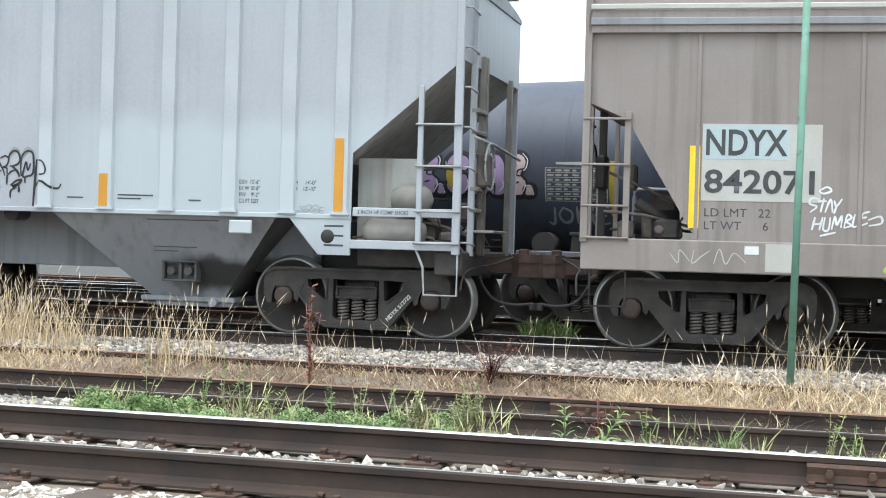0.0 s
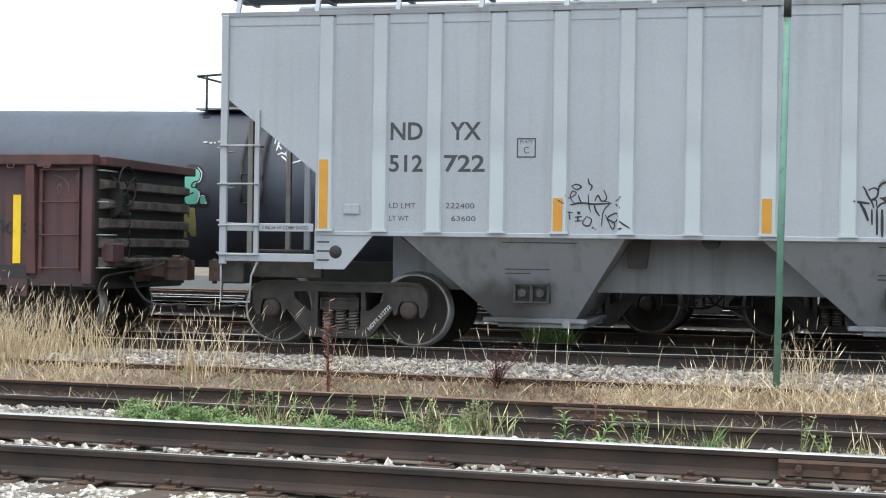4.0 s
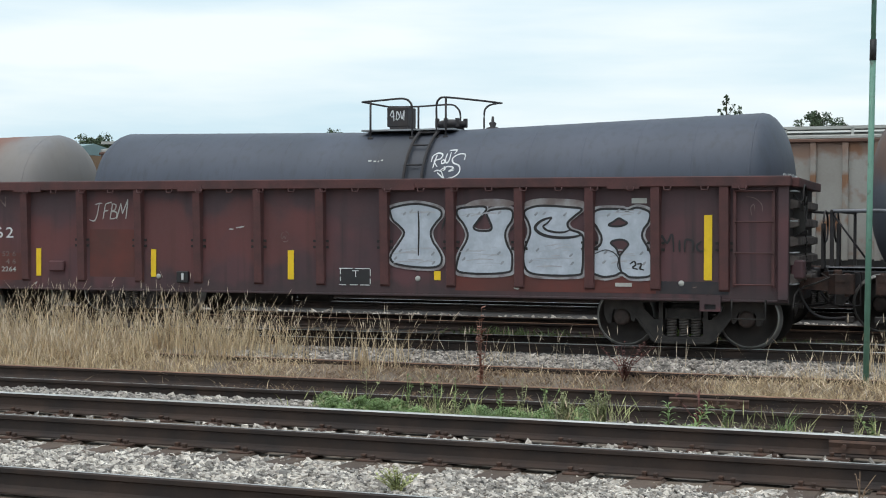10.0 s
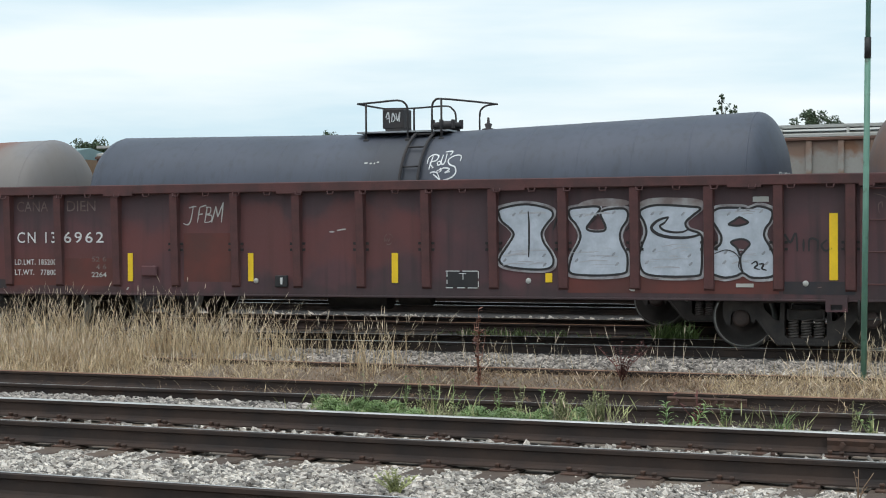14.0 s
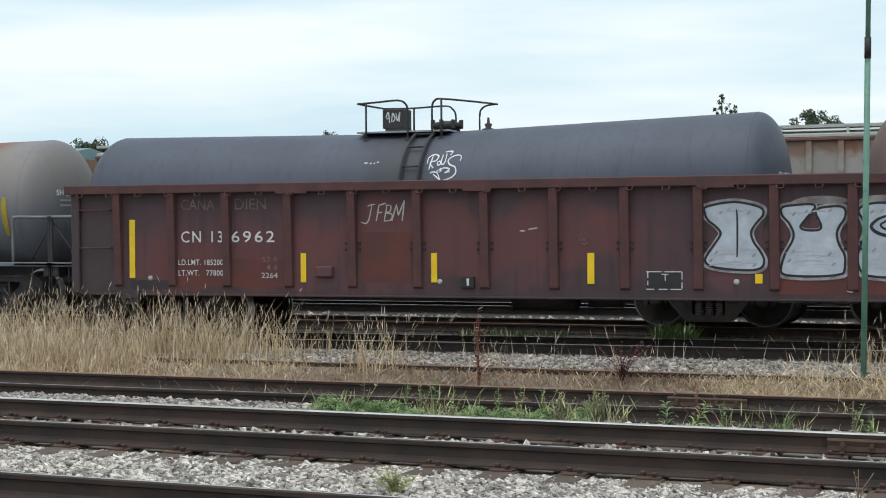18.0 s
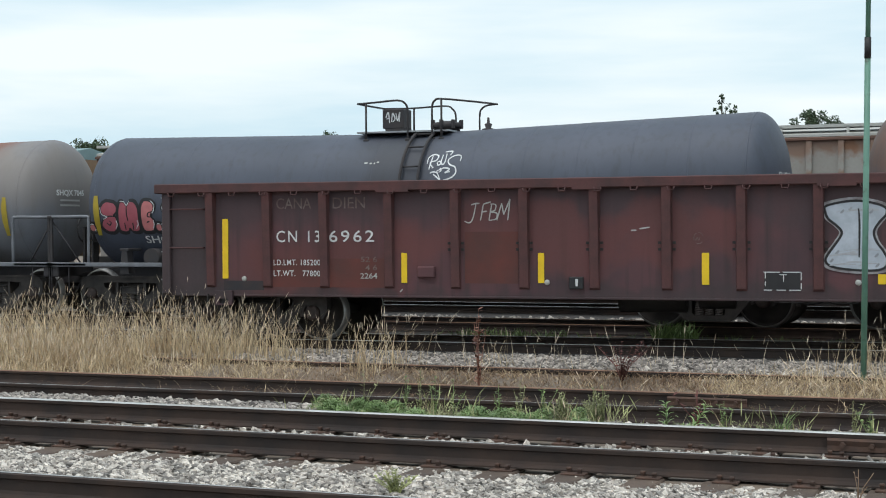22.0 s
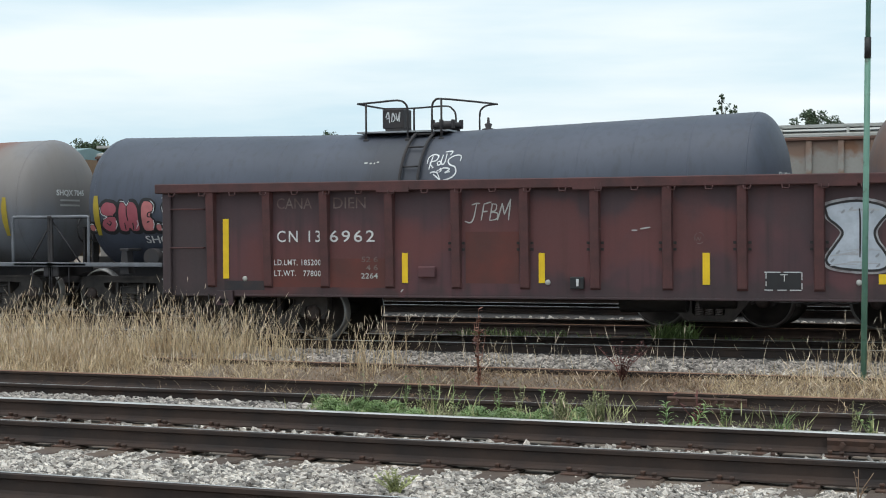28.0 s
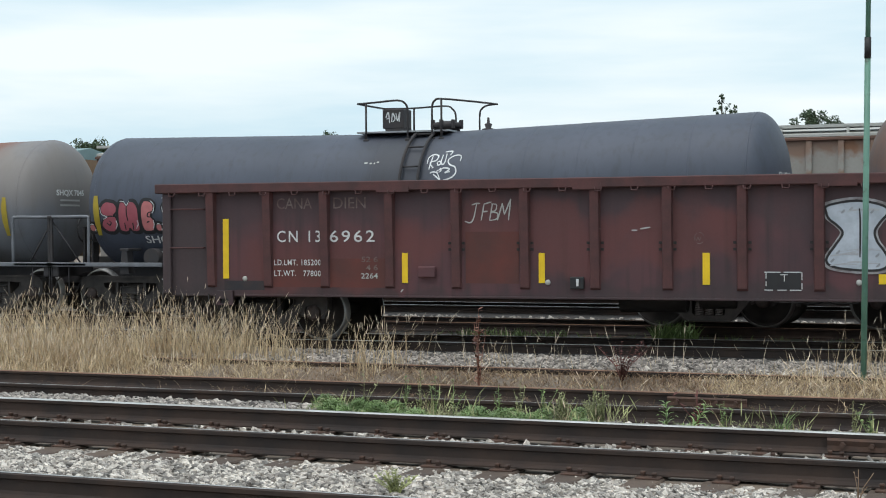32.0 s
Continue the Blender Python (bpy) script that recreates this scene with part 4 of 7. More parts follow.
# grey of the bays' inner side faces, their shade put into the colour
M_SLOPE = material("grey_slope_paint_with_shade", (0.2, 0.2, 0.21), (0.14, 0.138, 0.14), 0.75, 0, 1.2, 25, 0.06, 0.6, (0.09, 0.087, 0.085))
M_BULKHEAD = material("dusty_pale_grey_paint", (0.4, 0.4, 0.385), (0.31, 0.3, 0.28), 0.75, 0, 1.6, 30, 0.05, 0.9, (0.2, 0.165, 0.135))
# brake dust, with the shade under the car mixed into its dark colour
M_DUSTSHADE = material("brake_dust_and_shade_on_grey", (0.1, 0.098, 0.097), (0.045, 0.043, 0.042), 0.9, 0, 1.2, 20, 0.1)
M_DUSTBROWN = material("dusty_brown_iron", (0.15, 0.125, 0.11), (0.075, 0.062, 0.055), 0.85, 0, 6, 40, 0.2)
M_SMOKE = material("thin_grey_overspray", (0.2, 0.205, 0.22), (0.27, 0.275, 0.29), 0.6, 0, 8, 60, 0.03)
M_DUSTY = material("dusty_grey_iron", (0.24, 0.225, 0.205), (0.17, 0.16, 0.15), 0.8, 0, 4, 40, 0.1)

# ---- grey covered hopper ----
HOP_S, HOP_MID = 20.36, 6.62  # along the track, and from the first rib to the middle
hopper = thing("covered_hopper_car", on_train(HOP_S), "light grey covered hopper car with amber reflectors and black tags", "freight car", "cars of the train")


def build_hopper():
    h = hopper
    L, R, zb, zt = -7.98, 8.0, 1.35, 4.03
    outline = [(L, zt), (L, 3.06), (L + 1.23, 2.09), (L + 1.23, zb), (R - 1.28, zb), (R - 1.28, 2.085), (R, 3.17), (R, zt)]
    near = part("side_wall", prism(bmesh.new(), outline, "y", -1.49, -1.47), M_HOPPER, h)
    part("side_wall", prism(bmesh.new(), outline, "y", 1.72, 1.74), M_HOPPER, h)
    part("side_sill", box(bmesh.new(), (L + 1.23, -1.51, zb - 0.02), (R - 1.28, -1.44, zb + 0.035), 0, 0.006), M_HOPPER, h)
    # roof
    arc = [(-1.5, zt - 0.02), (-1.5, zt + 0.03), (-1.2, zt + 0.08), (-0.6, zt + 0.14), (0.12, zt + 0.16), (0.85, zt + 0.14), (1.45, zt + 0.08), (1.75, zt + 0.03), (1.75, zt - 0.02)]
    roof = part("roof", prism(bmesh.new(), arc, "x", L - 0.02, R + 0.02), M_BAY, h)
    for y in (-0.95, 1.2):
        part("running_board", prism(bmesh.new(), [(y - 0.31, zt + 0.25), (y + 0.3, zt + 0.25), (y + 0.3, zt + 0.275), (y - 0.29, zt + 0.275), (y - 0.29, zt + 0.3), (y - 0.31, zt + 0.3)], "x", L - 0.02, R + 0.02), M_BAY, roof)
    for x in np.arange(L + 0.15, R, 1.03):
        part("bracket", prism(bmesh.new(), [(-1.4, zt + 0.04), (-1.35, zt + 0.04), (-1.28, zt + 0.22), (-0.65, zt + 0.22), (-0.65, zt + 0.249), (-1.27, zt + 0.249), (-1.27, zt + 0.5), (-1.32, zt + 0.5), (-1.32, zt + 0.22)], "x", x - 0.028, x + 0.028), M_HOPPER, roof)
    hatch = bmesh.new()
    box(hatch, (L + 0.6, -0.4, zt + 0.15), (R - 0.6, 0.4, zt + 0.27), 0, 0.03)
    part("hatch", hatch, M_BAY, roof)
    part("roof_seam", box(bmesh.new(), (L, -1.494, zt - 0.14), (R, -1.49, zt - 0.13)), M_BAY, near)
    # ribs
    rib = bmesh.new()
    hexa(rib, ((-0.08, -1.53, zb + 0.06), (0.08, -1.53, zb + 0.06), (0.1, -1.49, zb + 0.04), (-0.1, -1.49, zb + 0.04)),
         ((-0.08, -1.53, zt - 0.04), (0.08, -1.53, zt - 0.04), (0.1, -1.49, zt - 0.02), (-0.1, -1.49, zt - 0.02)))
    box(rib, (-0.11, -1.545, zb + 0.03), (0.11, -1.49, zb + 0.06))
    box(rib, (-0.1, -1.535, zt - 0.04), (0.1, -1.49, zt - 0.025), 1)
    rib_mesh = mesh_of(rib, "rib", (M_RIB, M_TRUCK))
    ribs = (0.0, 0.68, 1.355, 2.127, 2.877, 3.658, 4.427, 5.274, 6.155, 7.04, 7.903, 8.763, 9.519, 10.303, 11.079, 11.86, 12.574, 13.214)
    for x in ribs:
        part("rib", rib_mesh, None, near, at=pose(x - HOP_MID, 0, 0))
    # reflectors
    for x, z1 in ((-0.015, 2.25), (2.863, 1.8), (5.262, 1.81), (7.9, 1.81), (10.285, 1.8), (13.195, 2.25)):
        part("reflector", box(bmesh.new(), (x - HOP_MID - 0.055, -1.535, zb + 0.065), (x - HOP_MID + 0.055, -1.52, z1)), M_AMBER, near, "amber reflector strip")
    # corner posts, end sheets and slope sheets
    for s, e in ((-1, L), (1, R)):
        x_in = e - s * (1.23 if s < 0 else 1.28)
        z_hi, z_lo = (3.06, 2.09) if s < 0 else (3.17, 2.085)
        end = part("end_sheet", box(bmesh.new(), (min(e, e - s * 0.02), -1.47, z_hi - 0.02), (max(e, e - s * 0.02), 1.72, zt)), M_HOPPER, h)
        reach = abs(e - x_in) + 0.12
        z_end = z_hi - reach * (z_hi - z_lo) / abs(e - x_in)
        slope = hexa(bmesh.new(), ((e, -1.468, z_hi), (e, 1.718, z_hi), (e - s * 0.02, 1.718, z_hi + 0.03), (e - s * 0.02, -1.468, z_hi + 0.03)),
                     ((e - s * reach, -1.468, z_end), (e - s * reach, 1.718, z_end), (e - s * (reach + 0.02), 1.718, z_end + 0.03), (e - s * (reach + 0.02), -1.468, z_end + 0.03)))
        # right sheet takes the paler paint in place of light bounced from below
        part("slope_sheet", slope, M_BULKHEAD if s > 0 else M_BAY, h)
        # near-black lower sheet: soot, and shade above the truck put into colour
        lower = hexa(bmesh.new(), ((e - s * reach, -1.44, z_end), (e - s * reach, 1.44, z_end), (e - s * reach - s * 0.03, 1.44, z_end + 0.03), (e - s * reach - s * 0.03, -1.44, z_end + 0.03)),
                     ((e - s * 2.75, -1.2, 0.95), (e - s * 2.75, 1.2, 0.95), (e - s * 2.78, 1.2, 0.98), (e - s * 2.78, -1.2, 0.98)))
        part("slope_sheet", lower, M_DUSTSHADE, h, "slope sheet darkened for brake dust and shade")
        post = box(bmesh.new(), (min(e, e - s * 0.09), -1.53, 0.96), (max(e, e - s * 0.09), -1.47, zt), 0, 0.008)
        part("corner_post", post, M_HOPPER, h)
        part("corner_post", box(bmesh.new(), (min(e, e - s * 0.09), 1.72, 0.96), (max(e, e - s * 0.09), 1.78, zt), 0, 0.008), M_HOPPER, h)
        part("ladder_post", box(bmesh.new(), (min(e - s * 0.45, e - s * 0.51), -1.53, 1.0), (max(e - s * 0.45, e - s * 0.51), -1.48, 2.86), 0, 0.006), M_HOPPER, h)
        for z in (1.08, 1.44, 1.95, 2.42):
            part("rung", tube(bmesh.new(), ((e, -1.545, z), (e - s * 0.53, -1.545, z)), 0.014, 6), M_GREYPIPE, h)
        part("end_platform", box(bmesh.new(), (min(e, x_in), -1.52, 1.0), (max(e, x_in), -1.46, 1.1), 0, 0.006), M_HOPPER, h)
        part("brace_plate", box(bmesh.new(), (min(e, x_in + s * 0.02), -1.5, 1.37), (max(e, x_in + s * 0.02), -1.48, 1.47), 0, 0.006), M_HOPPER, h)
        gate = [(x_in, zb), (x_in - s * 0.75, zb), (x_in - s * 0.38, 0.92), (x_in, 0.92)]
        part("gusset_plate", prism(bmesh.new(), gate, "y", -1.5, -1.47), M_HOPPER, h)
        # a black disc stands for the dark inside the hole
        part("gusset_hole", spin(bmesh.new(), [(-1.505, 0.001), (-1.505, 0.075), (-1.5, 0.08)], "y", (x_in - s * 0.27, 0, 1.13), 20), M_BLACKSPRAY, h, "round dark hole")
        # end ladder and grab irons in the gap
        for z in ((1.1, 1.5, 1.95, 2.4) if s < 0 else (1.1, 1.5, 1.95, 2.4, 2.85, 3.3, 3.75)):
            part("grab_iron", tube(bmesh.new(), ((e, -1.46, z), (e + s * 0.06, -1.44, z), (e + s * 0.07, -1.05, z - 0.03), (e, -1.03, z - 0.03)), 0.013, 6), M_GREYPIPE, h)
        for y, z1 in (((-1.02, 3.9), (-0.55, 3.3), (-0.4, 3.3), (1.1, 3.2)) if s > 0 else ((-0.4, 2.9), (1.1, 3.0))):
            part("end_column", box(bmesh.new(), (min(e - s * 0.02, e + s * 0.05), y - 0.035, 0.95), (max(e - s * 0.02, e + s * 0.05), y + 0.035, z1), 0, 0.005), M_DUSTY if y > -0.6 else M_HOPPER, h)
        if s > 0:
            part("end_handrail", tube(bmesh.new(), ((e + s * 0.1, -1.4, 2.3), (e + s * 0.14, -0.4, 2.27), (e + s * 0.1, 1.45, 2.2)), 0.018, 6), M_GREYPIPE, h)
        if s > 0:
            part("bulkhead_panel", box(bmesh.new(), (x_in - 0.02, -1.16, 1.0), (x_in + 0.75, -1.12, 2.05)), M_BULKHEAD, h, "dusty pale grey inner panel")
            for k, (xa, xb, ya, za, zb2) in enumerate(((-0.05, 0.95, -1.25, 1.12, 1.14), (0.1, 1.1, -1.05, 1.3, 1.26), (0.2, 0.95, -1.15, 1.45, 1.42), (0.35, 1.2, -0.7, 1.08, 1.2), (0.5, 1.3, -0.5, 1.95, 1.9), (0.6, 1.25, -1.2, 1.05, 1.05))):
                part("brake_pipe", tube(bmesh.new(), curve3(((x_in + xa, ya, za), (x_in + (xa + xb) / 2, ya - 0.03, (za + zb2) / 2 + 0.05), (x_in + xb - 0.05, ya, zb2), (x_in + xb, ya + 0.1, zb2 - 0.16)), 3), 0.018 + 0.006 * (k % 2), 6), M_DUSTBROWN, h)
            for xa, ya, za, w, hh in ((0.45, -1.2, 1.1, 0.22, 0.16), (0.72, -1.0, 1.12, 0.16, 0.26), (0.95, -1.15, 1.1, 0.2, 0.12), (1.05, -0.8, 1.35, 0.18, 0.22), (0.15, -1.1, 1.1, 0.2, 0.1)):
                part("brake_valve", box(bmesh.new(), (x_in + xa, ya, za), (x_in + xa + w, ya + 0.2, za + hh), 0, 0.03), M_DUSTBROWN, h)
            part("brake_lever", tube(bmesh.new(), ((x_in + 0.5, -1.0, 1.55), (x_in + 1.1, -1.0, 1.15)), 0.025, 6), M_DUSTBROWN, h)
        for z, y in (((1.98, -1.1), (1.62, -0.8)) if s > 0 else ()):
            part("pipe", tube(bmesh.new(), ((x_in + s * 0.1, y, z - 0.1), (x_in + s * 0.3, y, z), (e - s * 0.3, y, z - 0.02)), 0.016, 6), M_UNDER, h)
        part("end_beam", box(bmesh.new(), (min(e + s * 0.02, e - s * 0.3), -1.45, 0.72), (max(e + s * 0.02, e - s * 0.3), 1.45, 1.0), 0, 0.02), M_TRUCK, h)
        st = tube(bmesh.new(), ((e - s * 0.5, -1.5, 1.0), (e - s * 0.42, -1.5, 0.82), (e - s * 0.4, -1.5, 0.5), (e - s * 0.02, -1.5, 0.5), (e - s * 0.02, -1.5, 0.98)), 0.014, 6)
        part("sill_step", st, M_GREYPIPE, h)
        if s > 0:
            part("air_reservoir", spin(bmesh.new(), [(x_in + 0.1, 0.02), (x_in + 0.12, 0.1), (x_in + 0.2, 0.15), (x_in + 0.75, 0.15), (x_in + 0.83, 0.1), (x_in + 0.85, 0.02)], "x", (0, -1.32, 1.2), 16), M_DUSTY, h, "dusty grey air reservoir")
            part("air_reservoir", spin(bmesh.new(), [(x_in + 0.4, 0.02), (x_in + 0.43, 0.12), (x_in + 0.55, 0.18), (x_in + 0.75, 0.18), (x_in + 0.86, 0.12), (x_in + 0.9, 0.02)], "x", (0, -1.24, 1.58), 16), M_DUSTY, h, "dusty grey air reservoir")
            part("brake_valve", box(bmesh.new(), (e - 0.75, -0.95, 1.05), (e - 0.35, -0.6, 1.3), 0, 0.04), M_TRUCK, h)
            part("brake_housing", box(bmesh.new(), (e + 0.02, -0.85, 1.75), (e + 0.16, -0.55, 2.15), 0, 0.03), M_DUSTBROWN, h)
            part("brake_chain_guard", box(bmesh.new(), (e + 0.02, -0.76, 0.95), (e + 0.1, -0.64, 1.75), 0, 0.02), M_DUSTBROWN, h)
            part("brake_step", box(bmesh.new(), (e - 0.05, -1.05, 1.22), (e + 0.3, -0.3, 1.25), 0, 0.006), M_DUSTY, h)
            for z in (1.45, 1.7, 2.35, 2.6):
                part("step_bracket", box(bmesh.new(), (e, -1.06, z), (e + 0.08, -0.5, z + 0.05), 0, 0.008), M_DUSTY, h)
        else:
            part("brake_rod", tube(bmesh.new(), ((e + 0.2, -0.7, 1.12), (e + 1.2, -0.7, 1.12)), 0.03, 8), M_TRUCK, h)
        part("draft_beam", box(bmesh.new(), (min(e - s * 0.2, x_in), -1.2, 0.8), (max(e - s * 0.2, x_in), -1.1, 1.02), 0, 0.01), M_TRUCK, h)
        if s > 0:
            bw = bmesh.new()
            tube(bw, [(e + 0.14, -0.62 + 0.27 * math.cos(a), 2.0 + 0.27 * math.sin(a)) for a in np.linspace(0, math.tau, 25)], 0.014, 6)
            for a in (0.4, 1.97, 3.5, 5.1):
                tube(bw, ((e + 0.12, -0.62, 2.0), (e + 0.14, -0.62 + 0.27 * math.cos(a), 2.0 + 0.27 * math.sin(a))), 0.012, 6)
            part("brake_wheel", bw, M_GREYPIPE, h)
        coupler(h, e - s * 0.1, s)
        part("draft_sill", box(bmesh.new(), (min(e, e - s * 3.2), -0.3, 0.68), (max(e, e - s * 3.2), 0.3, 1.0)), M_UNDER, h)
    part("centre_sill", box(bmesh.new(), (-6.0, -0.62, 0.68), (6.0, 0.62, zb), 0, 0.01), M_BAY, h)
    # three hopper bays with gates
    for a, b, c, d in ((0.94, 3.66, 1.97, 2.99), (5.2, 8.03, 6.3, 7.29), (9.58, 12.44, 10.64, 11.58)):
        a, b, c, d = (v - HOP_MID for v in (a, b, c, d))
        bay = hexa(bmesh.new(), ((c, -0.82, 0.36), (d, -0.82, 0.36), (d, 0.82, 0.36), (c, 0.82, 0.36)), ((a, -1.46, zb), (b, -1.46, zb), (b, 1.46, zb), (a, 1.46, zb)))
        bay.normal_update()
        # side faces take darker colours: painted shade, with brake dust at the outer ends
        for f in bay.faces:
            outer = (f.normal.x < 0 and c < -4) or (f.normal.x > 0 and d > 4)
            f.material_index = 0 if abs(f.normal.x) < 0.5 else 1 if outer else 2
        bay_part = part("hopper_bay", bay, (M_BAY, M_DUSTSHADE, M_SLOPE), h, "sooty grey sloping hopper bay")
        gate = box(bmesh.new(), (c - 0.12, -0.9, 0.3), (d + 0.15, 0.9, 0.36), 0, 0.01)
        box(gate, (c + 0.05, -0.84, 0.24), (d + 0.1, 0.84, 0.3), 0, 0.01)
        tube(gate, ((d - 0.1, -0.98, 0.3), (d - 0.1, -0.8, 0.3)), 0.05, 10)
        part("outlet_gate", gate, M_BAY, bay_part)
        m = (c + d) / 2
        vib = box(bmesh.new(), (m - 0.2, -1.07, 0.56), (m + 0.22, -0.98, 0.78), 0, 0.01)
        for a, b, z0, z1, dy in ((-0.21, 0.23, 0.77, 0.795, 0.1), (-0.21, 0.23, 0.545, 0.57, 0.09), (-0.21, -0.18, 0.57, 0.77, 0.08), (0.2, 0.23, 0.57, 0.77, 0.08), (-0.01, 0.03, 0.57, 0.77, 0.06)):
            box(vib, (m + a, -1.07 - dy, z0), (m + b, -1.0, z1), 0, 0.006)
        tube(vib, ((m - 0.1, -1.16, 0.67), (m - 0.1, -1.05, 0.67)), 0.05, 10)
        tube(vib, ((m + 0.12, -1.16, 0.67), (m + 0.12, -1.05, 0.67)), 0.05, 10)
        part("vibrator_bracket", vib, M_DUSTSHADE, bay_part)
        for dz, w in ((1.27, 0.9), (0.98, 0.0), (0.95, 0.55), (0.9, 0.3)):
            if w:
                f = (zb - dz) / (zb - 0.36)
                yy = -1.46 + f * 0.64 - 0.006
                part("stencil_bar", box(bmesh.new(), (m - 0.3, yy - 0.002, dz), (m - 0.3 + w, yy + 0.012, dz + 0.018)), M_DARKPAINT, bay_part)
    for x in (-2.3, 2.05):
        part("sill_brace", prism(bmesh.new(), [(x - 0.75, zb), (x - 0.45, zb), (x - 0.5, 0.98), (x - 0.72, 0.98)], "y", -0.75, -0.64), M_DUSTSHADE, h)
        part("pipe_end", tube(bmesh.new(), ((x + 0.3, -1.3, zb - 0.03), (x + 0.3, -1.0, zb - 0.03)), 0.1, 14), M_BLACKSPRAY, h)
    for x in (0.068, 13.305):
        truck(h, x - HOP_MID, 0.457, 1.78, WHEELS, "NDYX 512722", TRAIN_DROP)
    # words
    y = -1.4925
    for w, x, z, ht, wd in (("ND", 0.81, 2.487, 0.213, 0.4), ("YX", 1.547, 2.487, 0.213, 0.38), ("512", 0.798, 2.103, 0.207, 0.416), ("722", 1.477, 2.103, 0.207, 0.497), ("LD LMT", 0.808, 1.667, 0.065, 0.323), ("LT WT", 0.81, 1.516, 0.06, 0.24),
                            ("222400", 1.503, 1.67, 0.065, 0.353), ("63600", 1.576, 1.52, 0.06, 0.296), ("C", 2.443, 2.325, 0.08, 0.06), ("PLATE", 2.4, 2.445, 0.036, 0.145)):
        letters("lettering", w, x - HOP_MID, z, ht, wd, y, M_DARKPAINT, near, "dark grey stencilled lettering", 0.02 if ht > 0.2 else 0.0)
    frame_bm = bmesh.new()
    for a, b, c, d in ((2.36, 2.586, 2.493, 2.507), (2.36, 2.586, 2.277, 2.291), (2.36, 2.374, 2.291, 2.493), (2.572, 2.586, 2.291, 2.493)):
        box(frame_bm, (a - HOP_MID, y - 0.002, c), (b - HOP_MID, y, d))
    part("lettering_box", frame_bm, M_DARKPAINT, near)
    for w, x, z, wd in (("EXH  15'-6\"", 11.981, 1.712, 0.25), ("EX W 10'-8\"", 11.981, 1.638, 0.25), ("EW    9'-2\"", 11.981, 1.564, 0.25), ("CU FT 3257", 11.981, 1.49, 0.24), ("H     14'-0\"", 12.656, 1.716, 0.26), ("H    13'-10\"", 12.656, 1.644, 0.26)):
        letters("lettering", w, x - HOP_MID, z, 0.05, wd, y, M_DARKPAINT, near, bold=0.015)
    for x, z, w in ((8.138, 1.57, 0.41), (8.138, 1.53, 0.41), (8.138, 1.49, 0.4), (9.804, 1.505, 0.21), (10.458, 1.545, 0.45), (10.458, 1.505, 0.3), (11.355, 1.5, 0.155)):
        part("stencil_bar", box(bmesh.new(), (x - HOP_MID, y - 0.002, z), (x - HOP_MID + w, y, z + 0.016)), M_DARKPAINT, near)
    part("card_frame", box(bmesh.new(), (0.224 - HOP_MID, -1.51, 1.586), (0.439 - HOP_MID, -1.49, 1.72), 0, 0.012), M_HOPPER, near)
    part("card_frame", box(bmesh.new(), (11.877 - HOP_MID, -1.53, 1.135), (12.157 - HOP_MID, -1.49, 1.29), 0, 0.012), M_RIB, h)
    for s, x_in in ((-1, L + 1.23), (1, R - 1.28)):
        x0 = x_in + (0.03 if s < 0 else -0.36)
        for z in (1.24, 1.13, 1.02):
            part("stencil_bar", box(bmesh.new(), (x0 + (0 if s < 0 else 0.05), -1.503, z), (x0 + 0.16 + (0 if s < 0 else 0.12), -1.5, z + 0.02)), M_DARKPAINT, h)
        letters("lettering", "3 INCH HF COMP SHOES", x_in + (-0.68 if s < 0 else 0.08), 1.395, 0.045, 0.6, -1.503, M_DARKPAINT, h, bold=0.01)
    # black tags
    put = on_side(y - 0.0)

    def put_tag(u, v, lift=0.0):
        near_rib = min(abs(u + HOP_MID - q) for q in ribs) < 0.085
        return (u, (-1.532 if near_rib else y) - lift, v)

    def tag(x, z, unit, letters_of, wd, label, mist=()):
        """Sprayed strokes, given in units to the right and down from a corner."""
        bm = bmesh.new()
        for s in mist:
            stroke(bm, [(x - HOP_MID + u * unit, z - v * unit) for u, v in s], wd * 2.2, put_tag, 1, False, 0.002)
        for k, s in enumerate(q for letter in letters_of for q in letter):
            stroke(bm, [(x - HOP_MID + u * unit, z - v * unit) for u, v in s], wd * (0.8 + 0.2 * (k % 3)), put_tag, 0, False, 0.003 + 0.0001 * (k % 7))
        part("tag", bm, (M_BLACKSPRAY, M_SMOKE), near, label)

    # one word written twice, with drips, the second time with a long tail
    first = (((50, 40), (62, 56), (75, 86), (96, 122), (105, 150)), ((4, 116), (40, 120), (85, 126)), ((35, 120), (60, 165), (78, 214)), ((75, 60), (106, 47), (125, 64), (116, 95), (96, 106), (116, 110), (118, 140)))
    second = (((125, 76), (130, 40), (156, 20), (180, 30), (190, 60), (180, 86), (146, 100), (134, 96)), ((146, 100), (175, 125), (190, 155)), ((118, 152), (140, 128), (172, 118)))
    third = (((200, 150), (195, 96), (202, 46), (230, 20), (260, 30), (268, 76), (265, 135), (236, 150), (208, 150), (225, 76), (236, 120), (250, 84)),)
    tail = (((285, 66), (280, 136), (276, 215), (270, 304)), ((280, 66), (320, 70), (342, 106), (335, 135), (295, 140)), ((276, 215), (295, 180), (320, 174), (360, 198), (390, 210), (414, 206), (425, 186)))
    under = (((140, 200), (170, 176), (200, 170), (186, 190), (150, 205), (176, 198), (190, 205)), ((140, 265), (142, 226), (175, 210)), ((118, 145), (118, 196)), ((188, 205), (188, 236)), ((220, 150), (222, 186)))
    last = (((285, 60), (280, 112), (285, 168)), ((280, 54), (322, 60)), ((285, 112), (322, 106)), ((285, 166), (324, 150)))
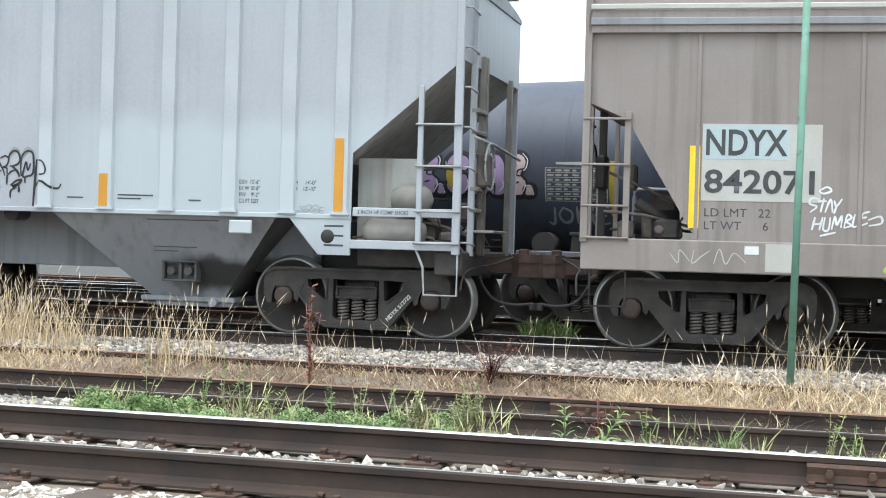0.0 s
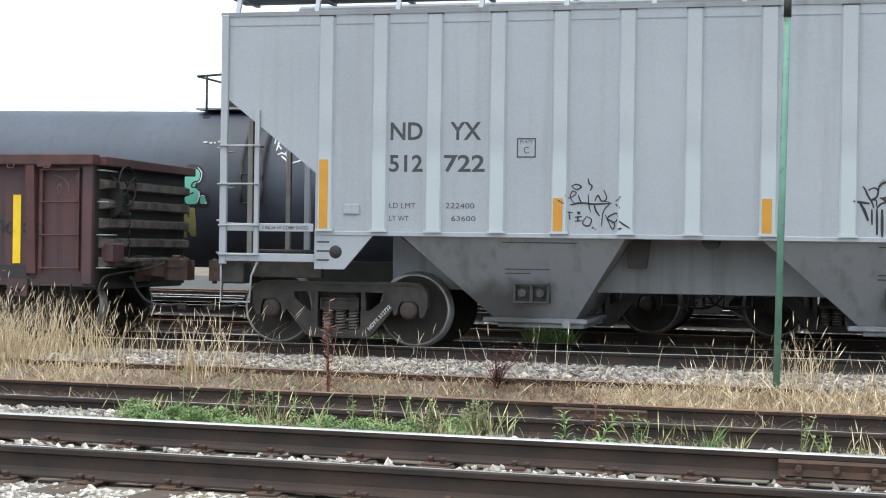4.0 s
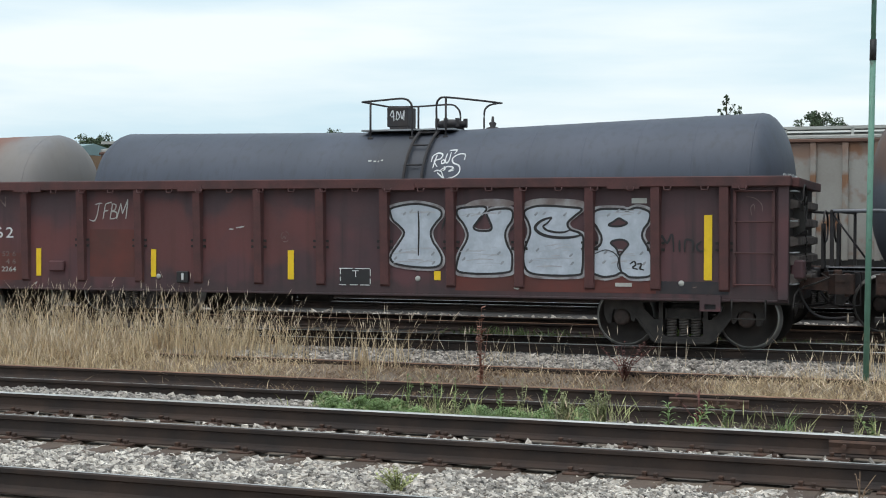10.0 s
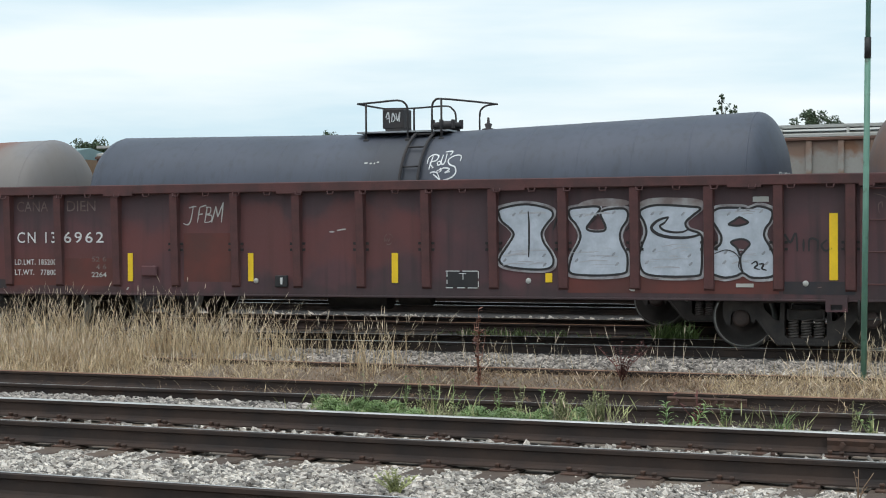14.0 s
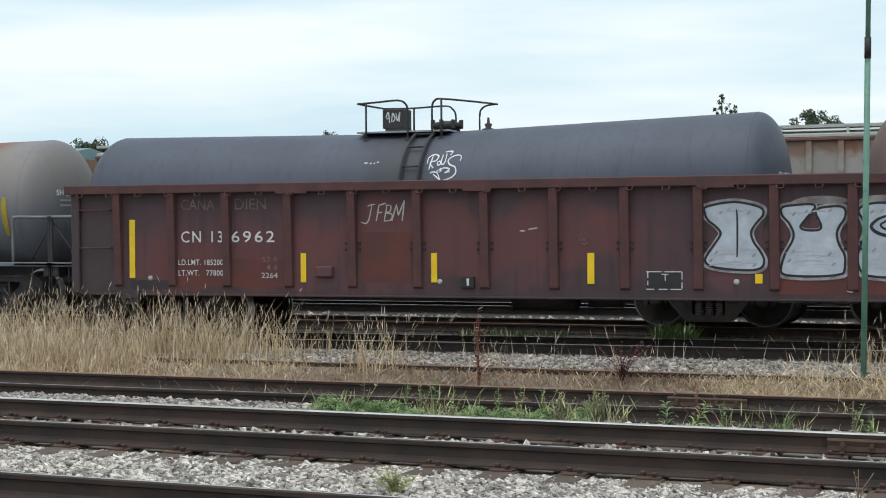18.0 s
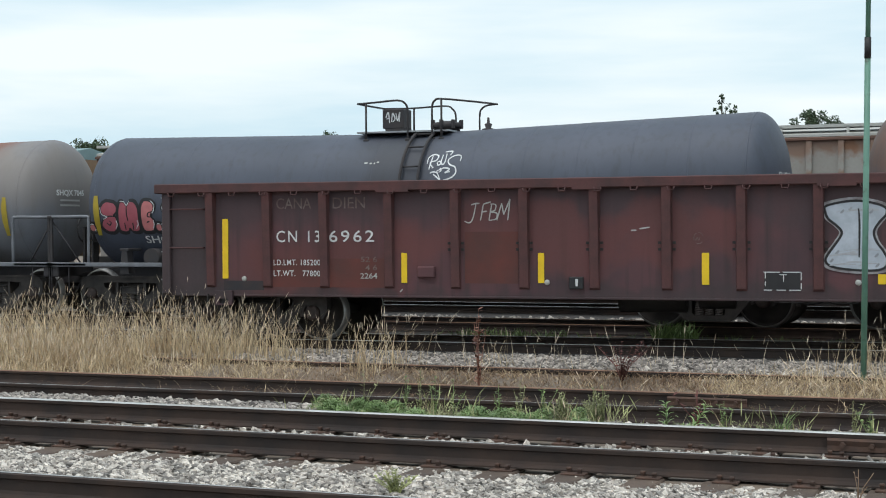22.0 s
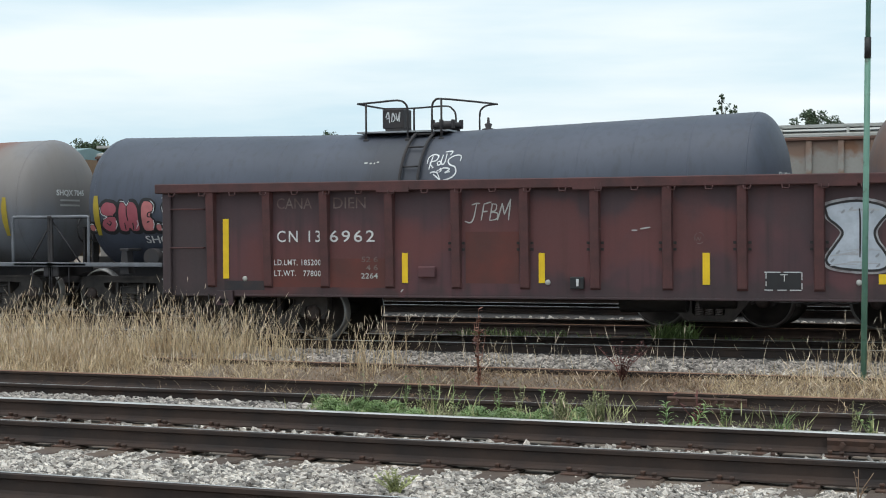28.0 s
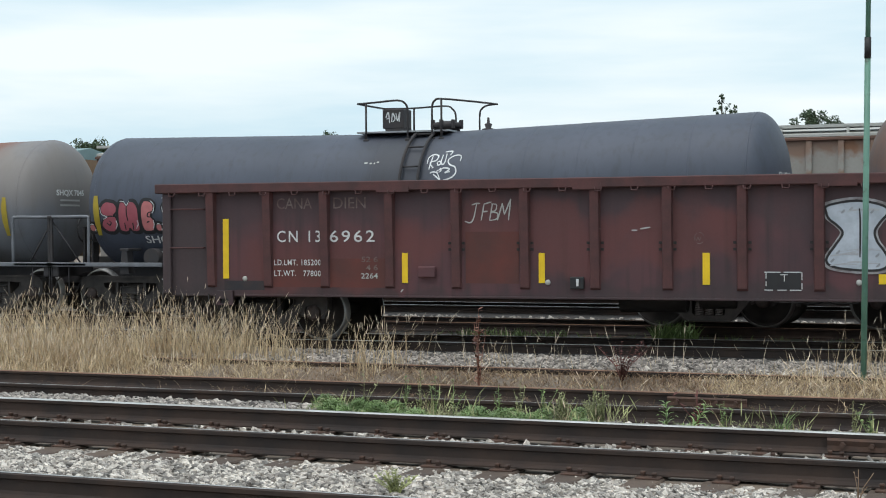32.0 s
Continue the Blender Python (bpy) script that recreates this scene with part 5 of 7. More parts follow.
    drips = tuple(((u, 155), (u + 2, 155 + d)) for u, d in ((95, 80), (120, 130), (145, 140), (172, 150), (196, 50), (284, 60), (62, 30)))
    arches = (((130, 44), (156, 14), (184, 26)), ((202, 50), (230, 12), (264, 26)))
    tag(8.736, 2.1, 0.00232, (first, second, third, tail, under), 0.028, "black sprayed tag with a long tail", arches)
    tag(6.2, 2.045, 0.00222, (first, second, third, last, drips), 0.028, "black sprayed tag with drips", arches)
    scrawl = (((0, 110), (35, 130)), ((70, 40), (95, 30), (120, 43), (95, 57), (70, 40)), ((155, 0), (160, 25), (175, 40), (165, 63)), ((40, 85), (55, 100), (80, 90), (95, 75), (75, 65), (65, 95), (85, 125), (110, 120)), ((105, 85), (120, 120), (140, 125)), ((65, 135), (125, 125), (185, 130), (275, 125)))
    scrawl_end = (((155, 80), (160, 135), (170, 170)), ((190, 115), (205, 85), (225, 115), (250, 100), (235, 60)), ((185, 125), (195, 160), (215, 190)), ((235, 115), (265, 125), (235, 165), (225, 240)), ((245, 185), (280, 255), (290, 225), (255, 200), (300, 175), (305, 210), (275, 225)), ((300, 205), (345, 235), (370, 250)), ((295, 115), (325, 90)), ((295, 130), (320, 150)), ((305, 260), (330, 250)))
    small_word = (((45, 170), (80, 175)), ((60, 175), (65, 210)), ((100, 170), (117, 180)), ((115, 167), (103, 183)), ((90, 197), (125, 193)), ((105, 197), (105, 215)), ((87, 217), (127, 215)), ((150, 193), (173, 207), (167, 235), (145, 240), (130, 223), (150, 193)), ((180, 245), (183, 253)), ((193, 253), (195, 259)))
    tag(2.855, 2.035, 0.00231, (scrawl, scrawl_end, small_word), 0.017, "thin black scribbled tag")
    faint = bmesh.new()
    for s in (q for letter in (first, second, third, last) for q in letter):
        stroke(faint, [(12.66 - HOP_MID + u * 0.0011, 1.5 - v * 0.0007) for u, v in s], 0.012, put, 0, False, 0.002)
    part("tag", faint, M_GREYPIPE, near)


build_hopper()

# ---- taupe covered hopper ----
TAU_S, TAU_X = 37.96, 30.7
taupe = thing("covered_hopper_car", on_train(TAU_S), "weathered taupe covered hopper car with repainted number panel", "freight car", "cars of the train")


def build_taupe():
    h = taupe
    L, R, zb, zt = -8.18, 8.18, 1.2, 3.72
    out = [(L, zt), (L, 2.68), (L + 0.42, 2.5), (L + 1.2, zb), (R - 1.2, zb), (R - 0.42, 2.5), (R, 2.68), (R, zt)]
    near = part("side_wall", prism(bmesh.new(), out, "y", -1.5, -1.47), M_TAUPE, h)
    part("side_wall", prism(bmesh.new(), out, "y", 1.47, 1.5), M_TAUPE, h)
    arc = [(-1.56, zt - 0.28), (-1.56, zt - 0.05), (-1.5, zt), (-1.48, zt + 0.12), (-1.2, zt + 0.4), (-0.6, zt + 0.62), (0, zt + 0.68), (0.6, zt + 0.62), (1.2, zt + 0.4), (1.5, zt), (1.56, zt - 0.28)]
    roof = part("roof", prism(bmesh.new(), arc, "x", L - 0.02, R + 0.02), M_TAUPE, h)
    part("roof_rail", box(bmesh.new(), (L, -1.585, zt - 0.2), (R, -1.55, zt - 0.12), 0, 0.008), M_BAY, roof)
    part("roof_rail", box(bmesh.new(), (L, -1.585, zt - 0.03), (R, -1.55, zt + 0.03), 0, 0.008), M_PALE, roof)
    part("side_sill", box(bmesh.new(), (L - 0.05, -1.54, 0.85), (R + 0.05, -1.46, 1.2), 0, 0.012), M_TAUPE, h)
    part("side_sill", box(bmesh.new(), (L - 0.05, 1.46, 0.85), (R + 0.05, 1.54, 1.2), 0, 0.012), M_TAUPE, h)
    for x in (23.71, 25.42, 27.1, 28.8, 30.5, 32.2):
        seam = box(bmesh.new(), (x - TAU_X - 0.025, -1.515, zb), (x - TAU_X + 0.025, -1.5, zt - 0.26), 0, 0.006)
        part("seam", seam, M_TAUPE, near)
    for s, e in ((-1, L), (1, R)):
        for (xa, za), (xb2, zb2) in (((0, 2.68), (0.42, 2.5)), ((0.42, 2.5), (1.2, zb)), ((1.2, zb), (1.35, 0.9))):
            sl = hexa(bmesh.new(), ((e - s * xa, -1.469, za), (e - s * xa, 1.469, za), (e - s * xa - s * 0.03, 1.469, za + 0.03), (e - s * xa - s * 0.03, -1.469, za + 0.03)),
                      ((e - s * xb2, -1.469, zb2), (e - s * xb2, 1.469, zb2), (e - s * xb2 - s * 0.03, 1.469, zb2 + 0.03), (e - s * xb2 - s * 0.03, -1.469, zb2 + 0.03)))
            part("slope_sheet", sl, M_TAUPE, h)
        part("end_sheet", box(bmesh.new(), (min(e, e - s * 0.03), -1.47, 2.66), (max(e, e - s * 0.03), 1.47, zt), 0), M_TAUPE, h)
        part("corner_post", box(bmesh.new(), (min(e - s * 0.02, e + s * 0.06), -1.56, 1.15), (max(e - s * 0.02, e + s * 0.06), -1.5, 4.1), 0, 0.006), M_TAUPE, h)
        part("ladder_post", box(bmesh.new(), (min(e - s * 0.4, e - s * 0.47), -1.54, 1.15), (max(e - s * 0.4, e - s * 0.47), -1.5, 2.58), 0, 0.006), M_TAUPE, h)
        for z in (1.2, 1.55, 2.0, 2.5):
            part("rung", tube(bmesh.new(), ((e + s * 0.05, -1.56, z), (e - s * 0.47, -1.56, z)), 0.015, 6), M_TAUPE, h)
        part("brake_stand", box(bmesh.new(), (min(e, e - s * 0.12), -0.85, 1.75), (max(e, e - s * 0.12), -0.6, 2.15), 0, 0.03), M_UNDER, h)
        part("brake_post", box(bmesh.new(), (min(e - s * 0.02, e - s * 0.1), -0.76, 1.2), (max(e - s * 0.02, e - s * 0.1), -0.68, 2.65)), M_UNDER, h)
        for xa, ya, za, w, hh in ((0.3, -1.2, 1.2, 0.18, 0.2), (0.55, -1.0, 1.2, 0.14, 0.3), (0.82, -1.25, 1.2, 0.2, 0.16), (0.6, -0.5, 1.5, 0.3, 0.25), (0.35, -0.9, 1.75, 0.12, 0.3)):
            xl = e - s * xa
            part("brake_valve", box(bmesh.new(), (min(xl, xl - s * w), ya, za), (max(xl, xl - s * w), ya + 0.2, za + hh), 0, 0.03), M_DUSTBROWN, h)
        for ya, za, zb2 in ((-1.2, 1.5, 1.35), (-0.9, 1.95, 1.5), (-0.6, 1.3, 1.3)):
            part("brake_pipe", tube(bmesh.new(), ((e - s * 0.15, ya, za), (e - s * 0.6, ya, (za + zb2) / 2 + 0.04), (e - s * 1.1, ya, zb2)), 0.02, 6), M_DUSTBROWN, h)
        part("air_reservoir", tube(bmesh.new(), ((e - s * 0.95, -0.8, 1.4), (e - s * 0.45, -0.8, 1.4)), 0.14, 12), M_UNDER, h)
        part("brake_cylinder", tube(bmesh.new(), ((e - s * 0.5, -1.0, 1.62), (e - s * 0.9, -1.0, 1.36)), 0.06, 8), M_TRUCK, h)
        part("valve_box", box(bmesh.new(), (min(e - s * 1.0, e - s * 0.72), -1.3, 1.2), (max(e - s * 1.0, e - s * 0.72), -1.0, 1.42), 0, 0.03), M_TRUCK, h)
        part("valve_cap", spin(bmesh.new(), [(-1.33, 0.02), (-1.32, 0.05), (-1.28, 0.06)], "y", (e - s * 0.78, 0, 1.3), 12), M_DUSTBROWN, h)
        part("brake_wheel", tube(bmesh.new(), [(e + s * 0.05, -0.7 + 0.27 * math.cos(a), 2.0 + 0.27 * math.sin(a)) for a in np.linspace(0, math.tau, 21)], 0.014, 6), M_UNDER, h)
        for y, z1 in ((-1.1, 2.7), (-0.35, 2.6), (1.25, 2.7)):
            part("end_column", box(bmesh.new(), (min(e, e + s * 0.05), y - 0.045, 1.0), (max(e, e + s * 0.05), y + 0.045, z1)), M_TAUPE, h)
        for z in (1.5, 2.05, 2.5):
            part("grab_iron", tube(bmesh.new(), ((e + s * 0.04, -1.4, z), (e + s * 0.08, -0.4, z)), 0.014, 6), M_UNDER, h)
        part("end_beam", box(bmesh.new(), (min(e + s * 0.05, e - s * 0.3), -1.46, 0.85), (max(e + s * 0.05, e - s * 0.3), 1.46, 1.18), 0, 0.015), M_TAUPE, h)
        part("sill_step", tube(bmesh.new(), ((e - s * 0.05, -1.5, 0.85), (e - s * 0.05, -1.5, 0.45), (e - s * 0.45, -1.5, 0.45), (e - s * 0.45, -1.5, 0.85)), 0.014, 6), M_UNDER, h)
        coupler(h, e + s * 0.0, s)
    part("centre_sill", box(bmesh.new(), (L, -0.3, 0.6), (R, 0.3, 0.95)), M_UNDER, h)
    for c in (-3.6, 0, 3.6):
        part("hopper_bay", hexa(bmesh.new(), ((c - 0.6, -0.8, 0.36), (c + 0.6, -0.8, 0.36), (c + 0.6, 0.8, 0.36), (c - 0.6, 0.8, 0.36)), ((c - 1.5, -1.44, 0.9), (c + 1.5, -1.44, 0.9), (c + 1.5, 1.44, 0.9), (c - 1.5, 1.44, 0.9))), M_TAUPE, h)
    for x in (23.88, 37.52):
        truck(h, x - TAU_X, 0.457, 1.78, WHEELS, drop=TRAIN_DROP)
    y = -1.502
    o = TAU_X
    part("number_panel", box(bmesh.new(), (23.76 - o, y - 0.002, 1.63), (25.02 - o, y + 0.01, 2.46)), M_PALE, near, "pale repainted panel")
    part("number_panel", box(bmesh.new(), (23.78 - o, y - 0.004, 2.08), (24.68 - o, y, 2.44)), M_PALEBLUE, near, "pale blue repainted panel")
    letters("lettering", "NDYX", 23.8 - o, 2.12, 0.28, 0.86, y - 0.006, M_DARKPAINT, near, "dark stencilled lettering", 0.02)
    letters("lettering", "842071", 23.79 - o, 1.71, 0.26, 1.16, y - 0.006, M_DARKPAINT, near, "dark stencilled lettering", 0.02)
    letters("lettering", "LD LMT   22", 23.8 - o, 1.46, 0.09, 0.7, y, M_DARKPAINT, near)
    letters("lettering", "LT WT      6", 23.8 - o, 1.32, 0.09, 0.68, y, M_DARKPAINT, near)
    part("reflector", box(bmesh.new(), (23.63 - o, y - 0.012, 1.33), (23.74 - o, y, 2.22)), M_YELLOW, near, "yellow reflector strip")
    part("white_patch", box(bmesh.new(), (24.24 - o, -1.545, 1.06), (24.39 - o, -1.54, 1.15)), M_WHITE, h)
    part("white_patch", box(bmesh.new(), (24.46 - o, -1.545, 0.88), (24.78 - o, -1.54, 1.18)), M_PALE, h)
    put = on_side(y)
    bm = bmesh.new()
    x0, z0 = 24.85 - o, 1.4
    for s in (((0.22, 0.27), (0.12, 0.28), (0.1, 0.22), (0.2, 0.19), (0.12, 0.13)), ((0.28, 0.28), (0.26, 0.13)), ((0.2, 0.25), (0.32, 0.25)), ((0.32, 0.13), (0.37, 0.27), (0.42, 0.13)), ((0.42, 0.26), (0.46, 0.2), (0.52, 0.28)), ((0.46, 0.2), (0.44, 0.12)),
              ((0.18, -0.06), (0.2, 0.08)), ((0.28, -0.06), (0.3, 0.08)), ((0.19, 0.0), (0.29, 0.01)), ((0.33, 0.08), (0.33, -0.05), (0.4, -0.05), (0.4, 0.08)), ((0.44, -0.05), (0.46, 0.09), (0.5, 0.0), (0.55, 0.1), (0.56, -0.03)),
              ((0.6, -0.03), (0.62, 0.11), (0.68, 0.08), (0.62, 0.04), (0.69, 0.0), (0.6, -0.03)), ((0.72, 0.12), (0.71, -0.01), (0.79, 0.0)), ((0.82, 0.13), (0.81, 0.01), (0.9, 0.03)), ((0.81, 0.08), (0.88, 0.09)), ((0.82, 0.13), (0.91, 0.15)), ((0.9, 0.06), (1.05, 0.1), (1.08, 0.03), (0.92, 0.0)),
              ((0.2, 0.36), (0.3, 0.4), (0.36, 0.36), (0.26, 0.33), (0.2, 0.36)), ((0.3, -0.12), (0.5, -0.08))):
        stroke(bm, [(x0 + u * 0.78 + v * 0.12 - 0.05, z0 + v * 1.0) for u, v in s], 0.023, put, 0, False, 0.003)
    part("tag", bm, M_WHITESPRAY, near, "white hand-written graffiti of two words")
    sill = bmesh.new()
    for s in (((0, 0.1), (0.1, 0.0), (0.12, 0.14), (0.25, 0.02)), ((0.3, 0.14), (0.28, 0.0), (0.4, 0.08), (0.5, 0.14)), ((0.55, 0.0), (0.62, 0.16), (0.7, 0.0), (0.8, 0.12), (0.95, 0.02))):
        stroke(sill, [(23.45 - o + u * 0.85, 0.95 + v) for u, v in s], 0.012, on_side(-1.541), 0, False, 0.002)
    part("tag", sill, M_PALE, h)
    big = bmesh.new()
    blob(big, [(x - o, z) for x, z in ((25.7, 0.9), (25.75, 1.05), (25.9, 1.35), (26.1, 1.6), (26.5, 1.5), (26.9, 1.2), (26.8, 0.95), (26.2, 0.88))], on_side(-1.543), 0, 0.002)
    part("graffiti", big, material("lime_spray_paint", (0.35, 0.5, 0.06), (0.3, 0.42, 0.05), 0.6, 0, 5, 40, 0.03), h, "lime green sprayed shape")


build_taupe()

M_RAILGREY = material("blue_grey_railing_paint", (0.19, 0.198, 0.22), (0.14, 0.145, 0.16), 0.6, 0, 4, 40, 0.08)
M_DULLYELLOW = material("faded_yellow_reflector", (0.46, 0.33, 0.03), (0.36, 0.27, 0.03), 0.6, 0, 4, 40, 0.02)


# ---- parked tank cars ----
TANK_Y, TANK_Z = 26.65, -0.03


def tank_shell(x0, x1, r, zmid, bend=0.0, n=40, head=0.52, ring_mat=False):
    """A lying cylinder with domed ends; bend raises both ends above the middle."""
    bm = bmesh.new()
    xm = (x0 + x1) / 2
    prof = []
    for k in range(9):
        a = math.pi / 2 * k / 8
        prof.append((x0 - head * math.cos(a), r * math.sin(a)))
    m = 14
    for k in range(1, m):
        x = x0 + (x1 - x0) * k / m
        prof.append((x, r))
    for k in range(8, -1, -1):
        a = math.pi / 2 * k / 8
        prof.append((x1 + head * math.cos(a), r * math.sin(a)))
    rings = []
    for x, rr in prof:
        z = zmid + bend[0 if x < xm else 1] * abs(x - xm) / (x1 - xm)
        rings.append([bm.verts.new((x, max(rr, 0.002) * math.cos(k * math.tau / n), z + max(rr, 0.002) * math.sin(k * math.tau / n))) for k in range(n)])
    for ra, rb in zip(rings, rings[1:]):
        for k in range(n):
            bm.faces.new((ra[k], ra[(k + 1) % n], rb[(k + 1) % n], rb[k])).smooth = True
    bm.faces.new(rings[0])
    bm.faces.new(rings[-1][::-1])
    return bm


def seam_ring(x, r, z, width=0.02):
    return spin(bmesh.new(), [(x - width, r - 0.004), (x - width * 0.6, r + 0.0025), (x + width * 0.6, r + 0.0025), (x + width, r - 0.004)], "x", (0, 0, z), 40)


def tank_car(xa, xb, r, zmid, bend, mat, label, dome=True, reflect=True):
    """A tank car between its shell ends, on two trucks, with saddle sills, end platforms, dome fittings and railings."""
    xm, half = (xa + xb) / 2, (xb - xa) / 2
    c = thing("tank_car", pose(xm, TANK_Y, TANK_Z), label, "freight car", "parked tank cars")
    shell = part("tank_shell", tank_shell(-half, half, r, zmid, bend), mat, c)
    for x in np.linspace(-half, half, 14):
        part("seam", seam_ring(x, r, zmid + bend[0 if x < 0 else 1] * abs(x) / half), mat, shell)
    for s in (-1, 1):
        e = s * (half + 1.0)
        stub = box(bmesh.new(), (min(s * (half - 2.6), e), -0.3, 0.62), (max(s * (half - 2.6), e), 0.3, 0.95), 0, 0.02)
        part("stub_sill", stub, M_BLACKPIPE, c)
        part("end_sill", box(bmesh.new(), (min(e, e - s * 0.25), -1.45, 0.78), (max(e, e - s * 0.25), 1.45, 1.02), 0, 0.02), M_BLACKPIPE, c)
        part("platform", box(bmesh.new(), (min(s * (half + 0.1), e), -1.5, 1.0), (max(s * (half + 0.1), e), -0.95, 1.04)), M_BLACKPIPE, c)
        part("side_rail", box(bmesh.new(), (min(s * (half - 1.6), e), -1.5, 0.98), (max(s * (half - 1.6), e), -1.42, 1.06), 0, 0.01), M_RAILGREY, c)
        z1 = 1.94
        part("end_railing", tube(bmesh.new(), curve3(((s * (half + 0.05), -1.45, 1.0), (s * (half + 0.05), -1.45, z1 - 0.1), (s * (half + 0.12), -1.45, z1), (s * (half + 0.55), -1.45, z1), (e - s * 0.06, -1.45, z1)), 3), 0.03, 8), M_RAILGREY, c)
        part("end_railing", tube(bmesh.new(), ((e - s * 0.05, -1.5, z1), (e - s * 0.05, 1.5, z1)), 0.024, 8), M_BLACKPIPE, c)
        for y in (-1.45, 1.45):
            part("railing_post", box(bmesh.new(), (min(e - s * 0.02, e - s * 0.07), y - 0.02, 1.0), (max(e - s * 0.02, e - s * 0.07), y + 0.02, z1)), M_BLACKPIPE, c)
        part("railing_brace", tube(bmesh.new(), ((e - s * 0.05, -1.4, 1.9), (e - s * 0.7, -1.3, 1.0)), 0.016, 8), M_BLACKPIPE, c)
        lug = bmesh.new()
        prism(lug, [(s * (half - 0.75) - 0.1, 0.85), (s * (half - 0.75) + 0.1, 0.85), (s * (half - 0.75) + 0.055, 1.3), (s * (half - 0.75) - 0.055, 1.3)], "y", -1.45, -1.25)
        box(lug, (s * (half - 0.75) - 0.1, -1.46, 1.28), (s * (half - 0.75) + 0.1, -1.0, 1.33), 0, 0.01)
        part("bolster_leg", lug, M_BLACKPIPE, c)
        air = tube(bmesh.new(), ((s * (half - 1.25), -1.3, 1.16), (s * (half - 1.25), -0.8, 1.16)), 0.17, 14)
        part("brake_valve", air, M_BLACKPIPE, c)
        if reflect:
            strip, xs = bmesh.new(), half - 0.28 if s > 0 else -half + 0.02
            stroke(strip, ((xs, 2.34), (xs, 2.0), (xs, 1.58)), 0.13, on_tank(r, zmid, bend, half, 0.01), 0, False, 0.0, 8)
            part("reflector", strip, M_DULLYELLOW, c, "faded yellow reflector strip")
        wheels = []
        truck(c, s * (half - 0.65), 0.457, 1.78, wheels)
        st = tube(bmesh.new(), ((e - s * 0.1, -1.45, 1.0), (e - s * 0.1, -1.45, 0.45), (e - s * 0.5, -1.45, 0.45), (e - s * 0.5, -1.45, 1.0)), 0.016, 6)
        part("sill_step", st, M_BLACKPIPE, c)
        coupler(c, e - s * 0.1, s)
        part("brake_wheel", tube(bmesh.new(), [(e + s * 0.06, -0.1 + 0.26 * math.cos(a), 1.7 + 0.26 * math.sin(a)) for a in np.linspace(0, math.tau, 21)], 0.016, 6), M_BLACKPIPE, c)
        part("brake_stand", box(bmesh.new(), (min(e, e + s * 0.05), -0.2, 1.0), (max(e, e + s * 0.05), 0.0, 1.75)), M_BLACKPIPE, c)
    top = zmid + r
    if dome:
        part("walkway", box(bmesh.new(), (-1.04, -0.55, top + 0.0), (0.78, 0.55, top + 0.03)), M_GREYPIPE, c)
        def rail(pts, r=0.02):
            part("dome_railing", tube(bmesh.new(), curve3(pts, 4), r, 6), M_BLACKPIPE, c)
        n, f, u = -0.6, 0.6, top - 3.43
        rail(((-1.0, n, 3.97 + u), (-0.6, n, 3.99 + u), (-0.2, n, 4.01 + u), (-0.05, n, 3.95 + u), (0.0, n, 3.82 + u), (0.0, n, 3.55 + u), (0.0, n, 3.3 + u)))
        rail(((0.48, n, 3.3 + u), (0.48, n, 3.6 + u), (0.48, n, 3.88 + u), (0.53, n, 3.98 + u), (0.64, n, 4.01 + u), (1.1, n, 3.96 + u), (1.62, n, 3.89 + u)))
        rail(((-1.0, n, 3.97 + u), (-1.0, f, 3.97 + u)), 0.018)
        rail(((-1.0, f, 3.97 + u), (-0.4, f, 3.96 + u), (0.25, f, 3.98 + u), (0.4, f, 3.92 + u), (0.47, f, 3.8 + u), (0.47, f, 3.5 + u)), 0.018)
        rail(((0.95, f, 3.4 + u), (0.95, f, 3.78 + u), (0.99, f, 3.9 + u), (1.1, f, 3.96 + u), (1.3, f, 3.98 + u)), 0.018)
        rail(((1.62, n, 3.89 + u), (1.3, f, 3.98 + u)), 0.018)
        for x, y, z0, z1 in ((-0.83, n, 3.15, 3.98), (0.66, n, 3.18, 4.01), (-0.38, f, 3.4, 3.97)):
            part("railing_post", tube(bmesh.new(), ((x, y, z1 + u), (x, y, z0 + u)), 0.021, 6), M_BLACKPIPE, c)
        for x, y in ((-0.83, n), (0.0, n), (0.48, n), (0.66, n)):
            part("railing_foot", box(bmesh.new(), (x - 0.05, y - 0.03, 3.16 + u), (x + 0.05, y + 0.05, 3.32 + u), 0, 0.01), M_BLACKPIPE, c)
        housing = bmesh.new()
        box(housing, (-0.68, -0.2, top + 0.1), (-0.26, 0.2, top + 0.46), 0, 0.015)
        box(housing, (-0.62, -0.2, top - 0.02), (-0.26, 0.2, top + 0.1))
        hs = part("valve_housing", housing, M_BLACKPIPE, c)
        tg = bmesh.new()
        for st in (((-0.42, 0.3), (-0.36, 0.4), (-0.33, 0.2)), ((-0.4, 0.28), (-0.32, 0.3)), ((-0.28, 0.22), (-0.26, 0.38), (-0.2, 0.28), (-0.26, 0.22)), ((-0.18, 0.38), (-0.14, 0.24), (-0.09, 0.4), (-0.1, 0.22))):
            stroke(tg, [(u * 0.85 - 0.25, top + v) for u, v in st], 0.024, on_side(-0.205), 0, False, 0.003)
        part("tag", tg, M_WHITESPRAY, hs)
        man = part("manway", spin(bmesh.new(), [(top - 0.05, 0.24), (top + 0.1, 0.24), (top + 0.1, 0.3), (top + 0.16, 0.3), (top + 0.18, 0.27), (top + 0.22, 0.1)], "z", (0.53, 0, 0), 16), M_BLACKPIPE, c)
        for k in range(8):
            a = k * math.tau / 8
